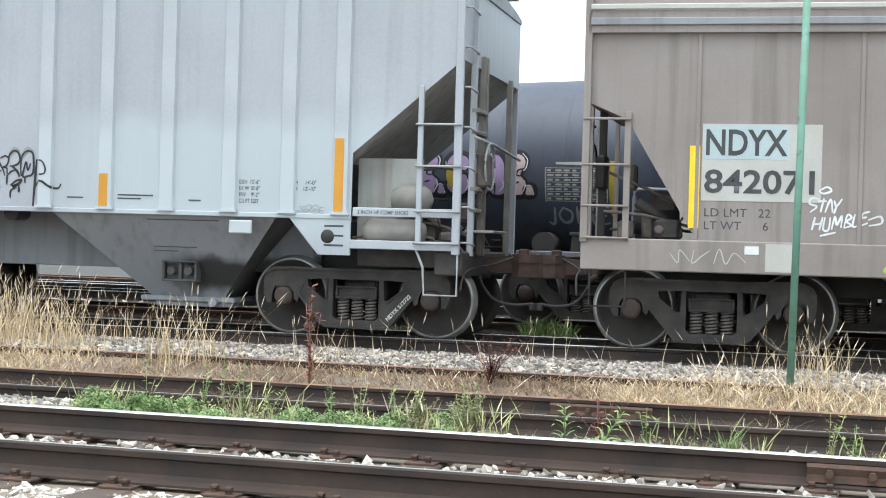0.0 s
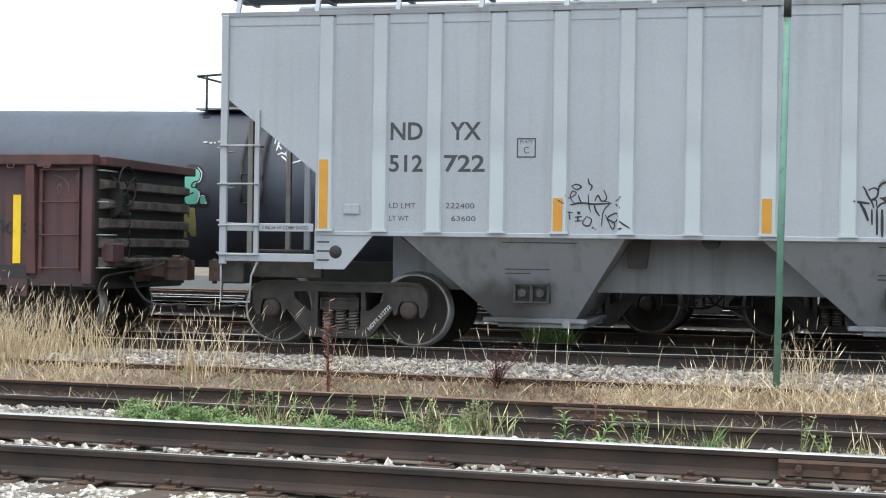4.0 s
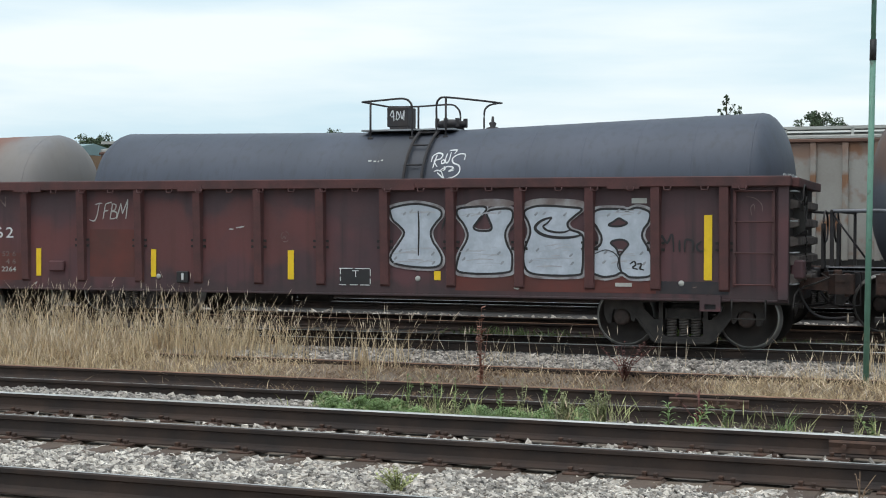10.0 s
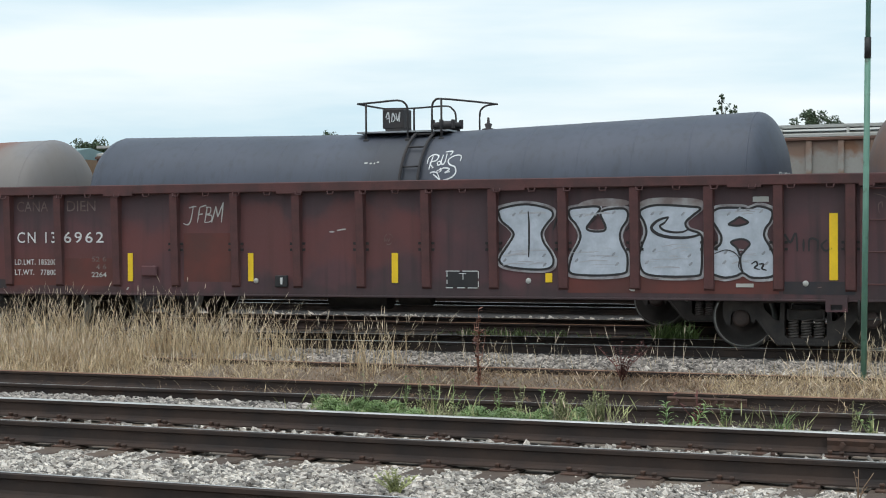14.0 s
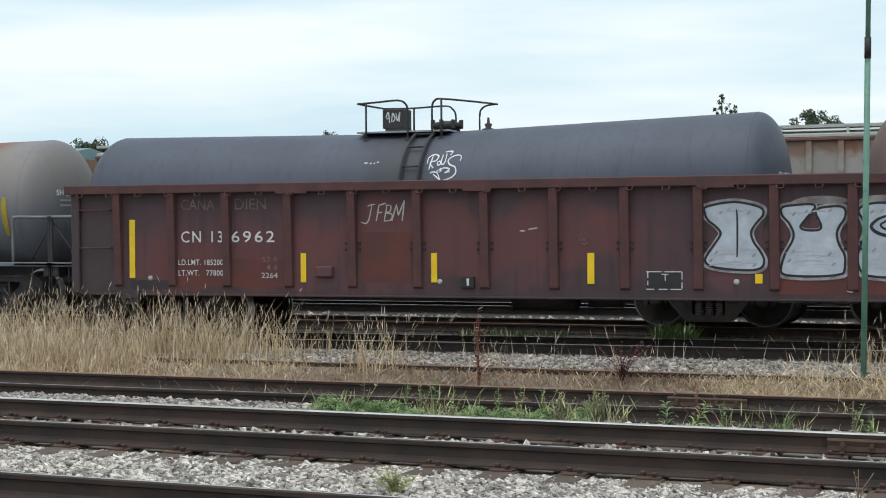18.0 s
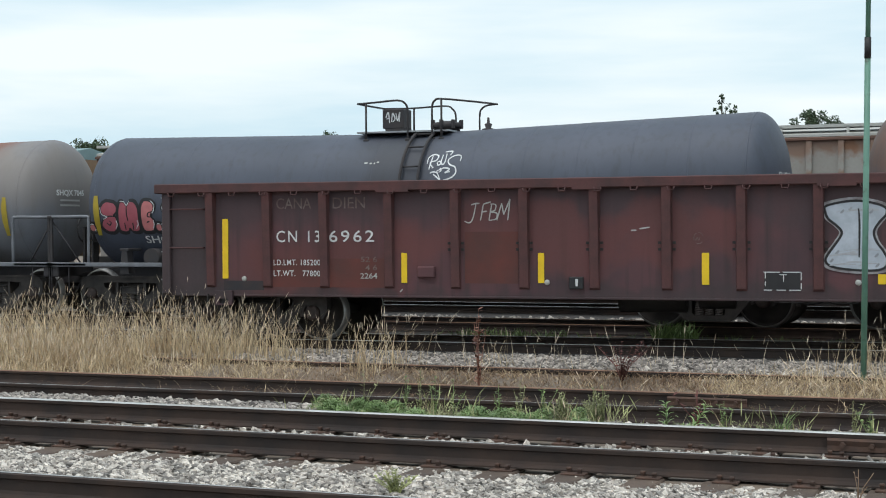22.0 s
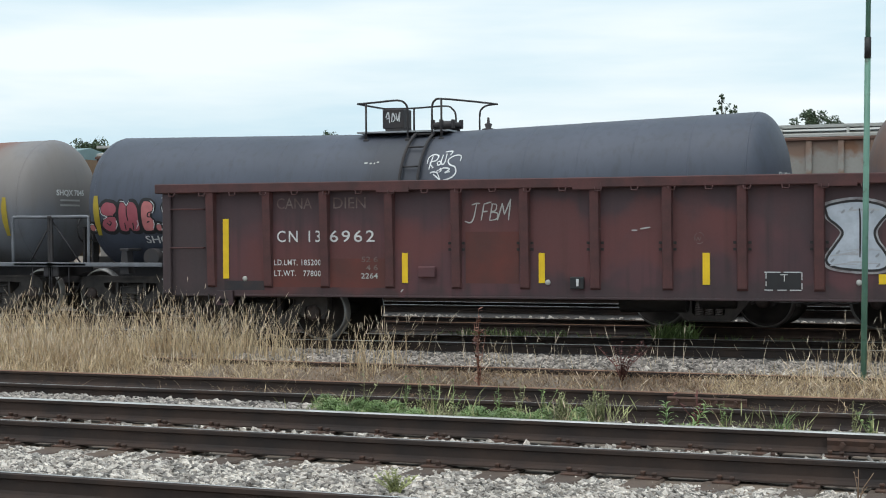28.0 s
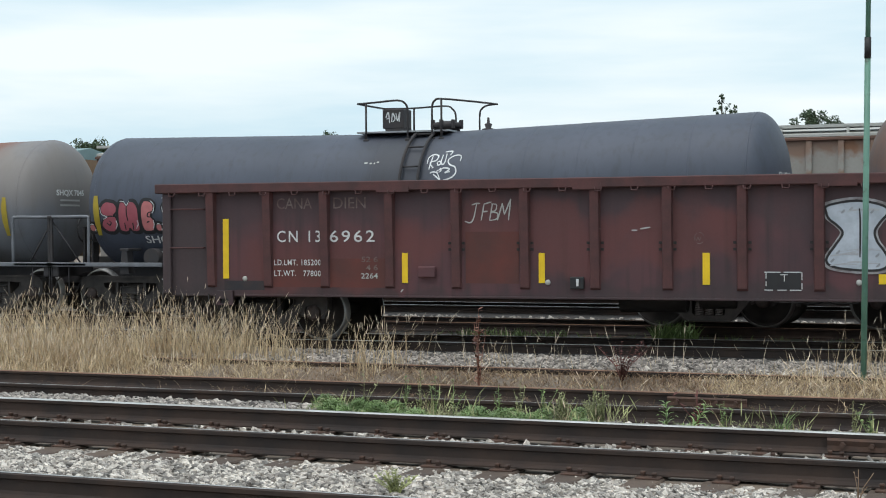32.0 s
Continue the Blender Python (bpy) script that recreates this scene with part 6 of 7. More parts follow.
            part("manway_bolt", box(bmesh.new(), (0.53 + 0.28 * math.cos(a) - 0.03, 0.28 * math.sin(a) - 0.03, top + 0.08), (0.53 + 0.28 * math.cos(a) + 0.03, 0.28 * math.sin(a) + 0.03, top + 0.23)), M_BLACKPIPE, man)
        part("relief_valve", spin(bmesh.new(), [(top - 0.02, 0.12), (top + 0.05, 0.12), (top + 0.07, 0.05), (top + 0.14, 0.07), (top + 0.16, 0.03), (top + 0.26, 0.02)], "z", (1.34, 0.0, 0), 12), M_BLACKPIPE, c)
        lines = []
        for x in (0.13, 0.48):
            pts = [(x, -(r + 0.07) * math.sin(a), zmid + (r + 0.07) * math.cos(a)) for a in np.linspace(0.3, 1.75, 14)]
            part("ladder_rail", tube(bmesh.new(), pts, 0.03, 6), M_BLACKPIPE, c)
            lines.append(pts)
        for p, q in list(zip(*lines))[1::3]:
            part("rung", tube(bmesh.new(), (p, q), 0.018, 6), M_BLACKPIPE, c)
    return c, shell


def on_tank(r, zmid, bend, half, gap=0.004):
    """Puts points (along, height) on the near flank of a tank."""
    def put(u, v, lift=0.0):
        zc = zmid + bend[0 if u < 0 else 1] * abs(u) / half
        d = min(max(v - zc, -r * 0.98), r * 0.98)
        return (u, -math.sqrt(r * r - d * d) - gap - lift, v)
    return put


TR, TZ, TB = 1.30, 2.13, (0.09, 0.2)
black_tank, black_shell = tank_car(-17.35, -4.85, TR, TZ, TB, M_TANK, "matt black bent tank car covered with graffiti")
grey_tank, grey_shell = tank_car(-31.7, -19.2, TR, TZ, (0.09, 0.1), M_TANKGREY, "dusty grey and rusty tank car")


def low_coat(mat, z0, z1, colour):
    """The old dark coat that still covers the lower part, with a ragged edge, below rust that came from the top."""
    n, l = mat.node_tree.nodes, mat.node_tree.links
    bsdf = next(x for x in n if x.type == "BSDF_PRINCIPLED")
    old = bsdf.inputs["Base Color"].links[0].from_socket
    tc, sep, noi, add, mr, mx = (n.new("ShaderNode" + k) for k in ("TexCoord", "SeparateXYZ", "TexNoise", "Math", "MapRange", "MixRGB"))
    noi.inputs["Scale"].default_value = 1.6
    l.new(tc.outputs["Object"], sep.inputs[0])
    l.new(tc.outputs["Object"], noi.inputs["Vector"])
    l.new(sep.outputs["Z"], add.inputs[0])
    l.new(noi.outputs["Fac"], add.inputs[1])
    l.new(add.outputs[0], mr.inputs["Value"])
    mr.inputs["From Min"].default_value, mr.inputs["From Max"].default_value = z0 + 0.5, z1 + 0.5
    l.new(mr.outputs[0], mx.inputs[0])
    mx.inputs[1].default_value = (*colour, 1)
    l.new(old, mx.inputs[2])
    l.new(mx.outputs[0], bsdf.inputs["Base Color"])


low_coat(M_TANKRUST, 2.25, 2.75, (0.095, 0.1, 0.12))
rust_tank, rust_shell = tank_car(-2.55, 9.95, TR, TZ, TB, M_TANKRUST, "rust-brown tank car with white lettering", True, False)


def spray(name, rgb):
    return material(name, rgb, tuple(c * 0.8 for c in rgb), 0.6, 0, 5, 40, 0.03)


BUBBLES = {
    "S": ((0.78, 0.97), (0.35, 1.0), (0.08, 0.8), (0.15, 0.58), (0.42, 0.5), (0.2, 0.42), (0.06, 0.2), (0.3, 0.02), (0.7, 0.0), (0.97, 0.2), (0.92, 0.45), (0.8, 0.55), (0.96, 0.66), (0.97, 0.85)),
    "M": ((0.02, 0.12), (0.05, 0.7), (0.16, 0.98), (0.34, 0.98), (0.46, 0.86), (0.58, 1.0), (0.8, 0.98), (0.96, 0.78), (0.98, 0.5), (0.97, 0.1), (0.84, 0.0), (0.6, 0.02), (0.5, 0.1), (0.4, 0.0), (0.15, 0.0)),
    "E": ((0.08, 0.85), (0.3, 1.02), (0.75, 1.0), (0.98, 0.86), (0.94, 0.68), (0.8, 0.6), (0.74, 0.5), (0.9, 0.4), (0.94, 0.22), (0.82, 0.04), (0.5, 0.0), (0.16, 0.02), (0.02, 0.2), (0.0, 0.55)),
    ".": ((0.0, 0.5), (0.15, 0.12), (0.5, 0.0), (0.88, 0.14), (1.0, 0.5), (0.86, 0.88), (0.5, 1.0), (0.12, 0.86)),
}
BUBBLE_LINES = {
    "S": (((0.92, 0.5), (0.6, 0.52), (0.42, 0.5)), ((0.35, 0.3), (0.5, 0.22), (0.6, 0.3), (0.5, 0.36))),
    "M": (((0.46, 0.86), (0.44, 0.6), (0.47, 0.34)), ((0.3, 0.05), (0.3, 0.3)), ((0.66, 0.05), (0.68, 0.3))),
    "E": (((0.94, 0.66), (0.6, 0.62), (0.5, 0.5), (0.74, 0.48)), ((0.4, 0.3), (0.62, 0.34))),
    ".": (),
}


def bubble_word(shell, spots, z0, hgt, colour, put, label):
    """Fat rounded letters, each from one place to another along the tank, with a black surround, white highlights and inner lines."""
    back, fill, line = bmesh.new(), bmesh.new(), bmesh.new()
    for i, (sign, xa, xb) in enumerate(spots):
        shape, hh = BUBBLES[sign], hgt if sign != "." else hgt * 0.26
        fit = lambda u, v, g=0.0: (xa + u * (xb - xa) + (u - 0.5) * g, z0 + v * hh + (v - 0.5) * g)
        up = 0.0012 * i
        blob(back, [fit(u, v, 0.1) for u, v in shape], put, 0, 0.002 + up * 0.2)
        blob(fill, [fit(u, v) for u, v in shape], put, 0, 0.006 + up)
        stroke(line, [fit(u, v) for u, v in shape], 0.03, put, 0, True, 0.008 + up)
        for q in BUBBLE_LINES[sign]:
            stroke(line, [fit(u, v) for u, v in q], 0.026, put, 0, False, 0.009 + up)
        stroke(line, [fit(u, v, 0.03) for u, v in shape[2:6] if sign != "."] or [fit(0.2, 0.9), fit(0.5, 1.0), fit(0.8, 0.9)], 0.016, put, 1, False, 0.0095 + up)
        stroke(line, [fit(0.8, 0.1), fit(0.92, 0.24), fit(0.9, 0.38)], 0.018, put, 1, False, 0.0095 + up)
    g = part("graffiti", fill, colour, shell, label)
    part("graffiti_back", back, M_BLACKSPRAY, g)
    part("graffiti_outline", line, (M_BLACKSPRAY, M_WHITESPRAY), g)


M_PINK, M_ROSE, M_LILAC = spray("pink_spray_paint", (0.7, 0.52, 0.52)), spray("rose_spray_paint", (0.42, 0.1, 0.13)), spray("lilac_spray_paint", (0.42, 0.3, 0.5))
M_CORAL, M_CANARY = spray("coral_spray_paint", (0.6, 0.2, 0.2)), spray("warm_yellow_spray_paint", (0.72, 0.5, 0.05))
M_ORANGE, M_LEMON = spray("orange_spray_paint", (0.62, 0.34, 0.05)), spray("lemon_green_spray_paint", (0.58, 0.62, 0.1))
M_MINT, M_STRAW = spray("mint_spray_paint", (0.16, 0.5, 0.38)), spray("straw_spray_paint", (0.42, 0.36, 0.14))


def build_tank_art():
    xm = -11.1
    put = on_tank(TR, TZ, TB, 6.25)
    words = (
        ((("S", -17.26, -16.86), ("M", -16.86, -16.38)), 1.65, 0.57, M_ROSE, "deep pink bulging letter of graffiti"),
        (((".", -17.53, -17.39), ("E", -16.34, -16.04), (".", -16.04, -15.9)), 1.65, 0.57, M_CORAL, "coral pink bulging letter of graffiti"),
        ((("S", -15.88, -15.46),), 1.66, 0.56, M_ORANGE, "orange sprayed letter"),
        ((("M", -15.4, -14.78), ("E", -14.6, -14.3), (".", -14.34, -14.18)), 1.85, 0.58, M_CANARY, "warm yellow bulging letter of graffiti"),
        ((("S", -14.21, -13.83), ("M", -13.84, -13.36), ("E", -13.3, -12.98), (".", -13.08, -12.93), ("S", -12.92, -12.58), ("M", -12.57, -12.03)), 1.85, 0.58, M_LEMON, "lemon green bulging letter of graffiti"),
        ((("E", -11.99, -11.68), (".", -11.72, -11.58)), 1.85, 0.58, M_MINT, "mint green sprayed letter"),
        ((("M", -8.5, -8.04), ("E", -8.03, -7.66), (".", -7.72, -7.57), ("S", -7.58, -7.2), ("M", -7.18, -6.67)), 1.83, 0.59, M_LILAC, "lilac bulging letter of graffiti"),
        ((("E", -6.66, -6.37), (".", -6.42, -6.26)), 1.83, 0.59, M_PINK, "pink sprayed letter"),
    )
    for spots, z0, hgt, colour, label in words:
        for sign, a, b in spots:
            bubble_word(black_shell, [(sign, a - xm, b - xm)], z0, hgt, colour, put, label if sign != "." else "sprayed dot between the letters")
    strip = bmesh.new()
    stroke(strip, ((-7.48 - xm, 2.27), (-7.5 - xm, 2.1), (-7.47 - xm, 1.94)), 0.1, put, 0, False, 0.022)
    part("yellow_streak", strip, M_DULLYELLOW, black_shell, "short yellow sprayed streak")
    extra = bmesh.new()
    for q in (((-7.56, 1.3), (-7.5, 1.38), (-7.53, 1.28)), ((-7.45, 1.3), (-7.43, 1.4), (-7.38, 1.36), (-7.44, 1.34), (-7.36, 1.29)), ((-7.3, 1.39), (-7.34, 1.33), (-7.28, 1.3)), ((-7.27, 1.42), (-7.24, 1.3)), ((-7.3, 1.42), (-7.2, 1.41))):
        stroke(extra, [(u - xm, v) for u, v in q], 0.022, put, 0, False, 0.004)
    part("tag", extra, M_WHITESPRAY, black_shell, "small white sprayed tag")
    dull = bmesh.new()
    for q in (((-6.08, 1.48), (-6.0, 1.46), (-5.98, 1.68)), ((-5.86, 1.68), (-5.92, 1.58), (-5.86, 1.48), (-5.76, 1.5), (-5.74, 1.62), (-5.86, 1.68)), ((-5.66, 1.7), (-5.66, 1.46)), ((-5.5, 1.7), (-5.65, 1.58), (-5.48, 1.46)),
              ((-5.2, 1.69), (-5.42, 1.7), (-5.42, 1.46), (-5.2, 1.48)), ((-5.42, 1.58), (-5.24, 1.58))):
        stroke(dull, [(u - xm, v) for u, v in q], 0.04, put, 0, False, 0.004)
    part("tag", dull, M_GREYPIPE, black_shell, "dull grey sprayed tag")
    low = bmesh.new()
    for i in range(8):
        x = -14.6 - xm + i * 0.36
        for s in (((x, 1.34), (x + 0.05, 1.8)), ((x + 0.05, 1.8), (x + 0.17, 1.36)), ((x + 0.17, 1.36), (x + 0.24, 1.8)))[: 2 + i % 2]:
            stroke(low, s, 0.12, put, 0, False, 0.004)
        stroke(low, ((x + 0.02, 1.78), (x + 0.28, 1.79)), 0.05, put, 0, False, 0.005)
    part("graffiti", low, M_STRAW, black_shell, "straw yellow angular letters of graffiti")
    plate = bmesh.new()
    for s in (((-7.35, 1.3), (-6.82, 1.3)), ((-7.28, 1.1), (-6.8, 1.1)), ((-7.35, 1.3), (-7.28, 1.1)), ((-6.82, 1.3), (-6.8, 1.1)), ((-7.1, 1.3), (-7.06, 1.1)), ((-7.0, 1.2), (-6.85, 1.2))):
        stroke(plate, [(u - xm, v) for u, v in s], 0.02, put, 0, False, 0.003, 2)
    part("stencil_panel", plate, M_PALE, black_shell)
    pn = bmesh.new()
    for row in range(7):
        for col in range(7):
            x = -6.08 - xm + col * 0.122
            stroke(pn, ((x, 2.2 - row * 0.066), (x + (0.06, 0.1, 0.09)[(row + col) % 3], 2.2 - row * 0.066)), 0.03, put, 0, False, 0.003, 2)
    for row in range(8):
        stroke(pn, ((-6.1 - xm, 2.235 - row * 0.066), (-5.22 - xm, 2.235 - row * 0.066)), 0.01, put, 0, False, 0.003, 2)
    stroke(pn, ((-5.95 - xm, 2.3), (-5.25 - xm, 2.3)), 0.045, put, 0, False, 0.003, 2)
    for x in (-6.1, -5.22):
        stroke(pn, ((x - xm, 1.76), (x - xm, 2.24)), 0.015, put, 0, False, 0.003, 4)
    tagged(part("stencil_panel", pn, M_PALE, black_shell), kind="stuff")
    tg = bmesh.new()
    ox, oz, w, h = -10.52 - xm, 2.5, 0.66, 0.54
    for s in (((0.02, 0.6), (0.03, 0.8), (0.16, 0.9), (0.3, 0.85), (0.26, 0.7), (0.1, 0.63), (0.22, 0.44)), ((0.14, 0.85), (0.12, 0.6), (0.1, 0.4)), ((0.31, 0.63), (0.37, 0.67), (0.41, 0.58), (0.34, 0.54), (0.31, 0.63)),
              ((0.43, 0.88), (0.42, 0.66), (0.47, 0.56), (0.53, 0.66), (0.53, 0.92)), ((0.47, 0.98), (0.58, 0.995), (0.68, 0.99), (0.64, 0.87)),
              ((0.97, 0.66), (0.95, 0.84), (0.78, 0.85), (0.62, 0.72), (0.67, 0.56), (0.84, 0.47), (0.89, 0.28), (0.78, 0.12), (0.54, 0.03), (0.48, 0.02), (0.41, 0.18), (0.34, 0.34)), ((0.34, 0.34), (0.52, 0.44), (0.7, 0.4), (0.58, 0.28), (0.72, 0.32)),
              ((0.15, 0.28), (0.25, 0.32), (0.36, 0.28)), ((0.25, 0.24), (0.36, 0.14), (0.48, 0.02)), ((0.42, 0.45), (0.46, 0.36), (0.4, 0.3))):
        stroke(tg, [(ox + u * w, oz + v * h) for u, v in s], 0.026, put, 0, False, 0.004)
    part("tag", tg, M_WHITESPRAY, black_shell, "white sprayed tag")
    for shell, px, words, x, z, hh, ww in ((black_shell, xm, "SHQX", -16.34, 1.4, 0.17, 0.76), (rust_shell, 3.7, "SHQX", -1.85, 1.62, 0.2, 0.72)):
        ob = letters("lettering", words, x - px, z, hh, ww, 0, M_WHITE, shell, "white stencilled lettering", 0.015)
        for v in ob.data.vertices:
            v.co = put(v.co.x, v.co.z, 0.003)
    small = bmesh.new()
    for x, z, w in ((-11.75, 2.86, 0.07), (-11.64, 2.85, 0.05), (-11.56, 2.85, 0.03), (-11.5, 2.87, 0.04), (-16.0, 1.3, 0.4), (-16.0, 1.22, 0.3)):
        stroke(small, ((x - xm, z), (x - xm + w, z)), 0.03, put, 0, False, 0.003, 3)
    tagged(part("stencil_bars", small, M_PALE, black_shell), kind="stuff")
    small = bmesh.new()
    for x, z, w in ((-1.8, 1.5, 0.3), (-1.8, 1.43, 0.25), (-1.1, 1.5, 0.2)):
        stroke(small, ((x - 3.7, z), (x - 3.7 + w, z)), 0.03, put, 0, False, 0.003, 3)
    tagged(part("stencil_bars", small, M_PALE, rust_shell), kind="stuff")


def head_letters(shell, x_end, words, y0, z0, height, width, mats, bars):
    """Stencilled words on the domed end of a tank."""
    ob = letters("lettering", words, y0, z0, height, width, 0, mats, shell, "white stencilled lettering", 0.03)
    zc = TZ + TB[1]

    def dome(y, z):
        q = min(0.97, math.hypot(y, z - zc) / TR)
        return x_end + 0.52 * math.sqrt(1 - q * q) + 0.02
    for v in ob.data.vertices:
        y, z = v.co.x, v.co.z
        v.co = (dome(y, z), y, z)
    for k in range(bars):
        z = z0 - 0.09 - 0.1 * k
        bm = bmesh.new()
        cols = [[bm.verts.new((dome(y0 + 0.1 + width * 0.7 * i / 6, zz) + 0.001, y0 + 0.1 + width * 0.7 * i / 6, zz)) for zz in (z, z + 0.035)] for i in range(7)]
        for (a, b), (cc, d) in zip(cols, cols[1:]):
            bm.faces.new((a, cc, d, b))
        part("stencil_bar", bm, M_PALE, shell)


build_tank_art()
head_letters(grey_shell, 6.25, "SHQX 7045", -0.62, 2.36, 0.14, 0.85, M_WHITE, 2)
head_letters(black_shell, 6.25, "SHQX", -0.7, 2.45, 0.13, 0.6, M_WHITE, 3)
head_letters(black_shell, 6.25, "---", -0.05, 2.48, 0.08, 0.4, M_WHITE, 0)

# ---- cars behind the tanks ----
M_OLDWHITE = material("rusting_white_paint", (0.4, 0.38, 0.35), (0.33, 0.3, 0.27), 0.7, 0, 0.7, 25, 0.08, dirt=(0.27, 0.135, 0.075), dirt_at=0.54)
M_OLDORANGE = material("rusting_ochre_paint", (0.3, 0.19, 0.11), (0.22, 0.14, 0.09), 0.75, 0, 0.8, 25, 0.08, dirt=(0.16, 0.08, 0.05))


M_EAVE = material("rusted_eave_steel", (0.17, 0.085, 0.06), (0.1, 0.06, 0.048), 0.8, 0, 2, 30, 0.1)
stained(M_OLDWHITE, (0.25, 0.12, 0.07), 0.75, z=(3.05, 3.6, 0.15), ragged=0.6, scale=2.2)


def back_car(x0, x1, mat, label, slope=0.8, top=None):
    """An old covered hopper: posts, eaves, roof walkway and sloped ends."""
    c = thing("covered_hopper_car", pose((x0 + x1) / 2, 32.7, -0.03), label, "freight car", "hopper cars behind the tank cars")
    h = (x1 - x0) / 2
    wall = part("side_wall", prism(bmesh.new(), [(-h, 3.45), (-h, 2.6), (-h + slope, 1.05), (h - slope, 1.05), (h, 2.6), (h, 3.45)], "y", -1.5, 1.5), mat, c)
    post = mesh_of(box(bmesh.new(), (-0.06, -1.56, 1.05), (0.06, -1.5, 3.4), 0, 0.01), "post", mat)
    for x in np.arange(-h + 0.9, h - 0.8, 0.62):
        part("post", post, None, wall, at=pose(x, 0, 0))
    part("eave", box(bmesh.new(), (-h, -1.58, 3.37), (h, -1.48, 3.43), 0, 0.01), top or M_EAVE, c)
    part("roof", prism(bmesh.new(), [(-1.5, 3.44), (-1.5, 3.5), (0, 3.74), (1.5, 3.5), (1.5, 3.44)], "x", -h, h), top or M_PALE, c)
    brd = bmesh.new()
    box(brd, (-h - 0.1, -1.35, 3.64), (h + 0.1, -0.85, 3.7))
    for x in np.arange(-h + 0.3, h, 1.3):
        box(brd, (x, -1.35, 3.45), (x + 0.05, -1.3, 3.66))
    part("running_board", brd, M_PALE, c)
    part("side_sill", box(bmesh.new(), (-h, -1.54, 0.9), (h, -1.46, 1.08), 0, 0.01), M_UNDER, c)
    for s in (-1, 1):
        truck(c, s * (h - 1.0), 0.457, 1.78)
        coupler(c, s * h, s)


back_car(-5.6, 9.0, M_OLDWHITE, "old rusting white covered hopper car", 0.1)
back_car(-21.3, -5.75, M_OLDWHITE, "old rusting white covered hopper car", 0.1)
back_car(-37.0, -20.6 - 1.9, M_OLDORANGE, "old ochre covered hopper car", 0.8, material("faded_teal_paint", (0.24, 0.34, 0.35), (0.18, 0.27, 0.28), 0.6, 0, 1.5, 25, 0.05))

# ---- pole beside the track ----
pole = thing("marker_pole", pose(-2.258, 19.2, -0.25, 0, 0.85, 0), "thin green painted pole with a dark band", "pole")
part("shaft", tube(bmesh.new(), ((0, 0, -0.1), (0, 0, 3.9)), 0.036, 12), M_POLE, pole)
part("band", tube(bmesh.new(), ((0, 0, 3.88), (0, 0, 4.13)), 0.04, 12), M_BLACKSPRAY, pole, "dark band")
part("shaft", tube(bmesh.new(), ((0, 0, 4.11), (0, 0, 5.6)), 0.03, 12), M_POLE, pole)


# ---- far trees ----
# leaf green lifted a little to put distance haze into the colour
M_LEAF = material("dark_green_leaves", (0.075, 0.11, 0.06), (0.05, 0.078, 0.042), 0.8, 0, 2, 20, 0, island=0.5)
M_BARK = material("grey_bark", (0.12, 0.1, 0.08), (0.08, 0.065, 0.05), 0.9, 0, 4, 30, 0.4)


def leaf_mesh(rng, clumps, per, leaf):
    """Clumps of small leaves round given centres."""
    verts, faces = [], []
    for (cx, cy, cz), rad in clumps:
        p = rng.normal(size=(per, 3))
        p /= np.linalg.norm(p, axis=1)[:, None]
        p *= (rng.uniform(0.35, 1.0, per) * rad)[:, None]
        for q in p + (cx, cy, cz):
            a, b = rng.normal(size=3), rng.normal(size=3)
            a *= leaf / np.linalg.norm(a)
            b *= leaf * 0.6 / np.linalg.norm(b)
            k = len(verts)
            verts += [q - a, q + b, q + a, q - b]
            faces.append((k, k + 1, k + 2, k + 3))
    return raw_mesh("crown", verts, faces, M_LEAF)


def tree(x, y, height, width, seed, conifer=False):
    rng = np.random.default_rng(seed)
    t = thing("tree", pose(x, y, -0.3), "distant dark green conifer" if conifer else "distant leafy green tree", "tree", "trees behind the yard")
    bm = tube(bmesh.new(), ((0, 0, 0), (0.1, 0, height * 0.5), (0, 0.1, height * 0.97)), [width * 0.014, width * 0.009, 0.02], 8)
    clumps = []
    for k in range(70 if not conifer else 120):
        if conifer and k < 12:
            dx, dz = ((0, 0), (-0.2, -0.45), (0.5, -0.65), (0.95, -0.85), (-0.5, -0.95), (-0.1, -0.85), (0.3, -0.95), (0.65, -1.1), (0.95, -1.15), (-0.35, -1.25), (0.1, -0.45), (0.05, -0.2))[k]
            c = (dx, 0, height + dz)
            clumps.append((c, 0.16))
        elif conifer:
            f = rng.uniform(0.2, 0.88)
            a, rr = rng.uniform(0, math.tau), width * 0.5 * (1.03 - f) ** 0.8 * rng.uniform(0.3, 1.1)
            c = (math.cos(a) * rr, math.sin(a) * rr, height * f)
            clumps.append((c, width * 0.028))
        else:
            f = rng.uniform(0.35, 1.0)
            a, rr = rng.uniform(0, math.tau), width * 0.5 * math.sqrt(max(0.05, 1 - ((f - 0.62) / 0.42) ** 2)) * rng.uniform(0.3, 1.0)
            c = (math.cos(a) * rr, math.sin(a) * rr, height * f)
            clumps.append((c, width * rng.uniform(0.08, 0.15)))
        if k % 3 == 0:
            tube(bm, ((0, 0, c[2] * 0.7), (c[0] * 0.6, c[1] * 0.6, c[2] * 0.92), c), [width * 0.008, width * 0.005, 0.02], 5)
    part("trunk", bm, M_BARK, t)
    part("crown", leaf_mesh(rng, clumps, 16 if conifer else 90, width * (0.014 if conifer else 0.03)), None, t)


tree(-22.66, 110, 11.45, 9, 1, True)
tree(-16.6, 110, 10.05, 3.8, 2)
tree(-15.2, 112, 9.6, 3.2, 7)
tree(-75.6, 110, 9.3, 5.4, 3)
tree(-80.5, 112, 8.4, 5.0, 6)
tree(-53.4, 110, 9.55, 3.4, 4)
tree(-30.5, 112, 9.0, 4.6, 9)


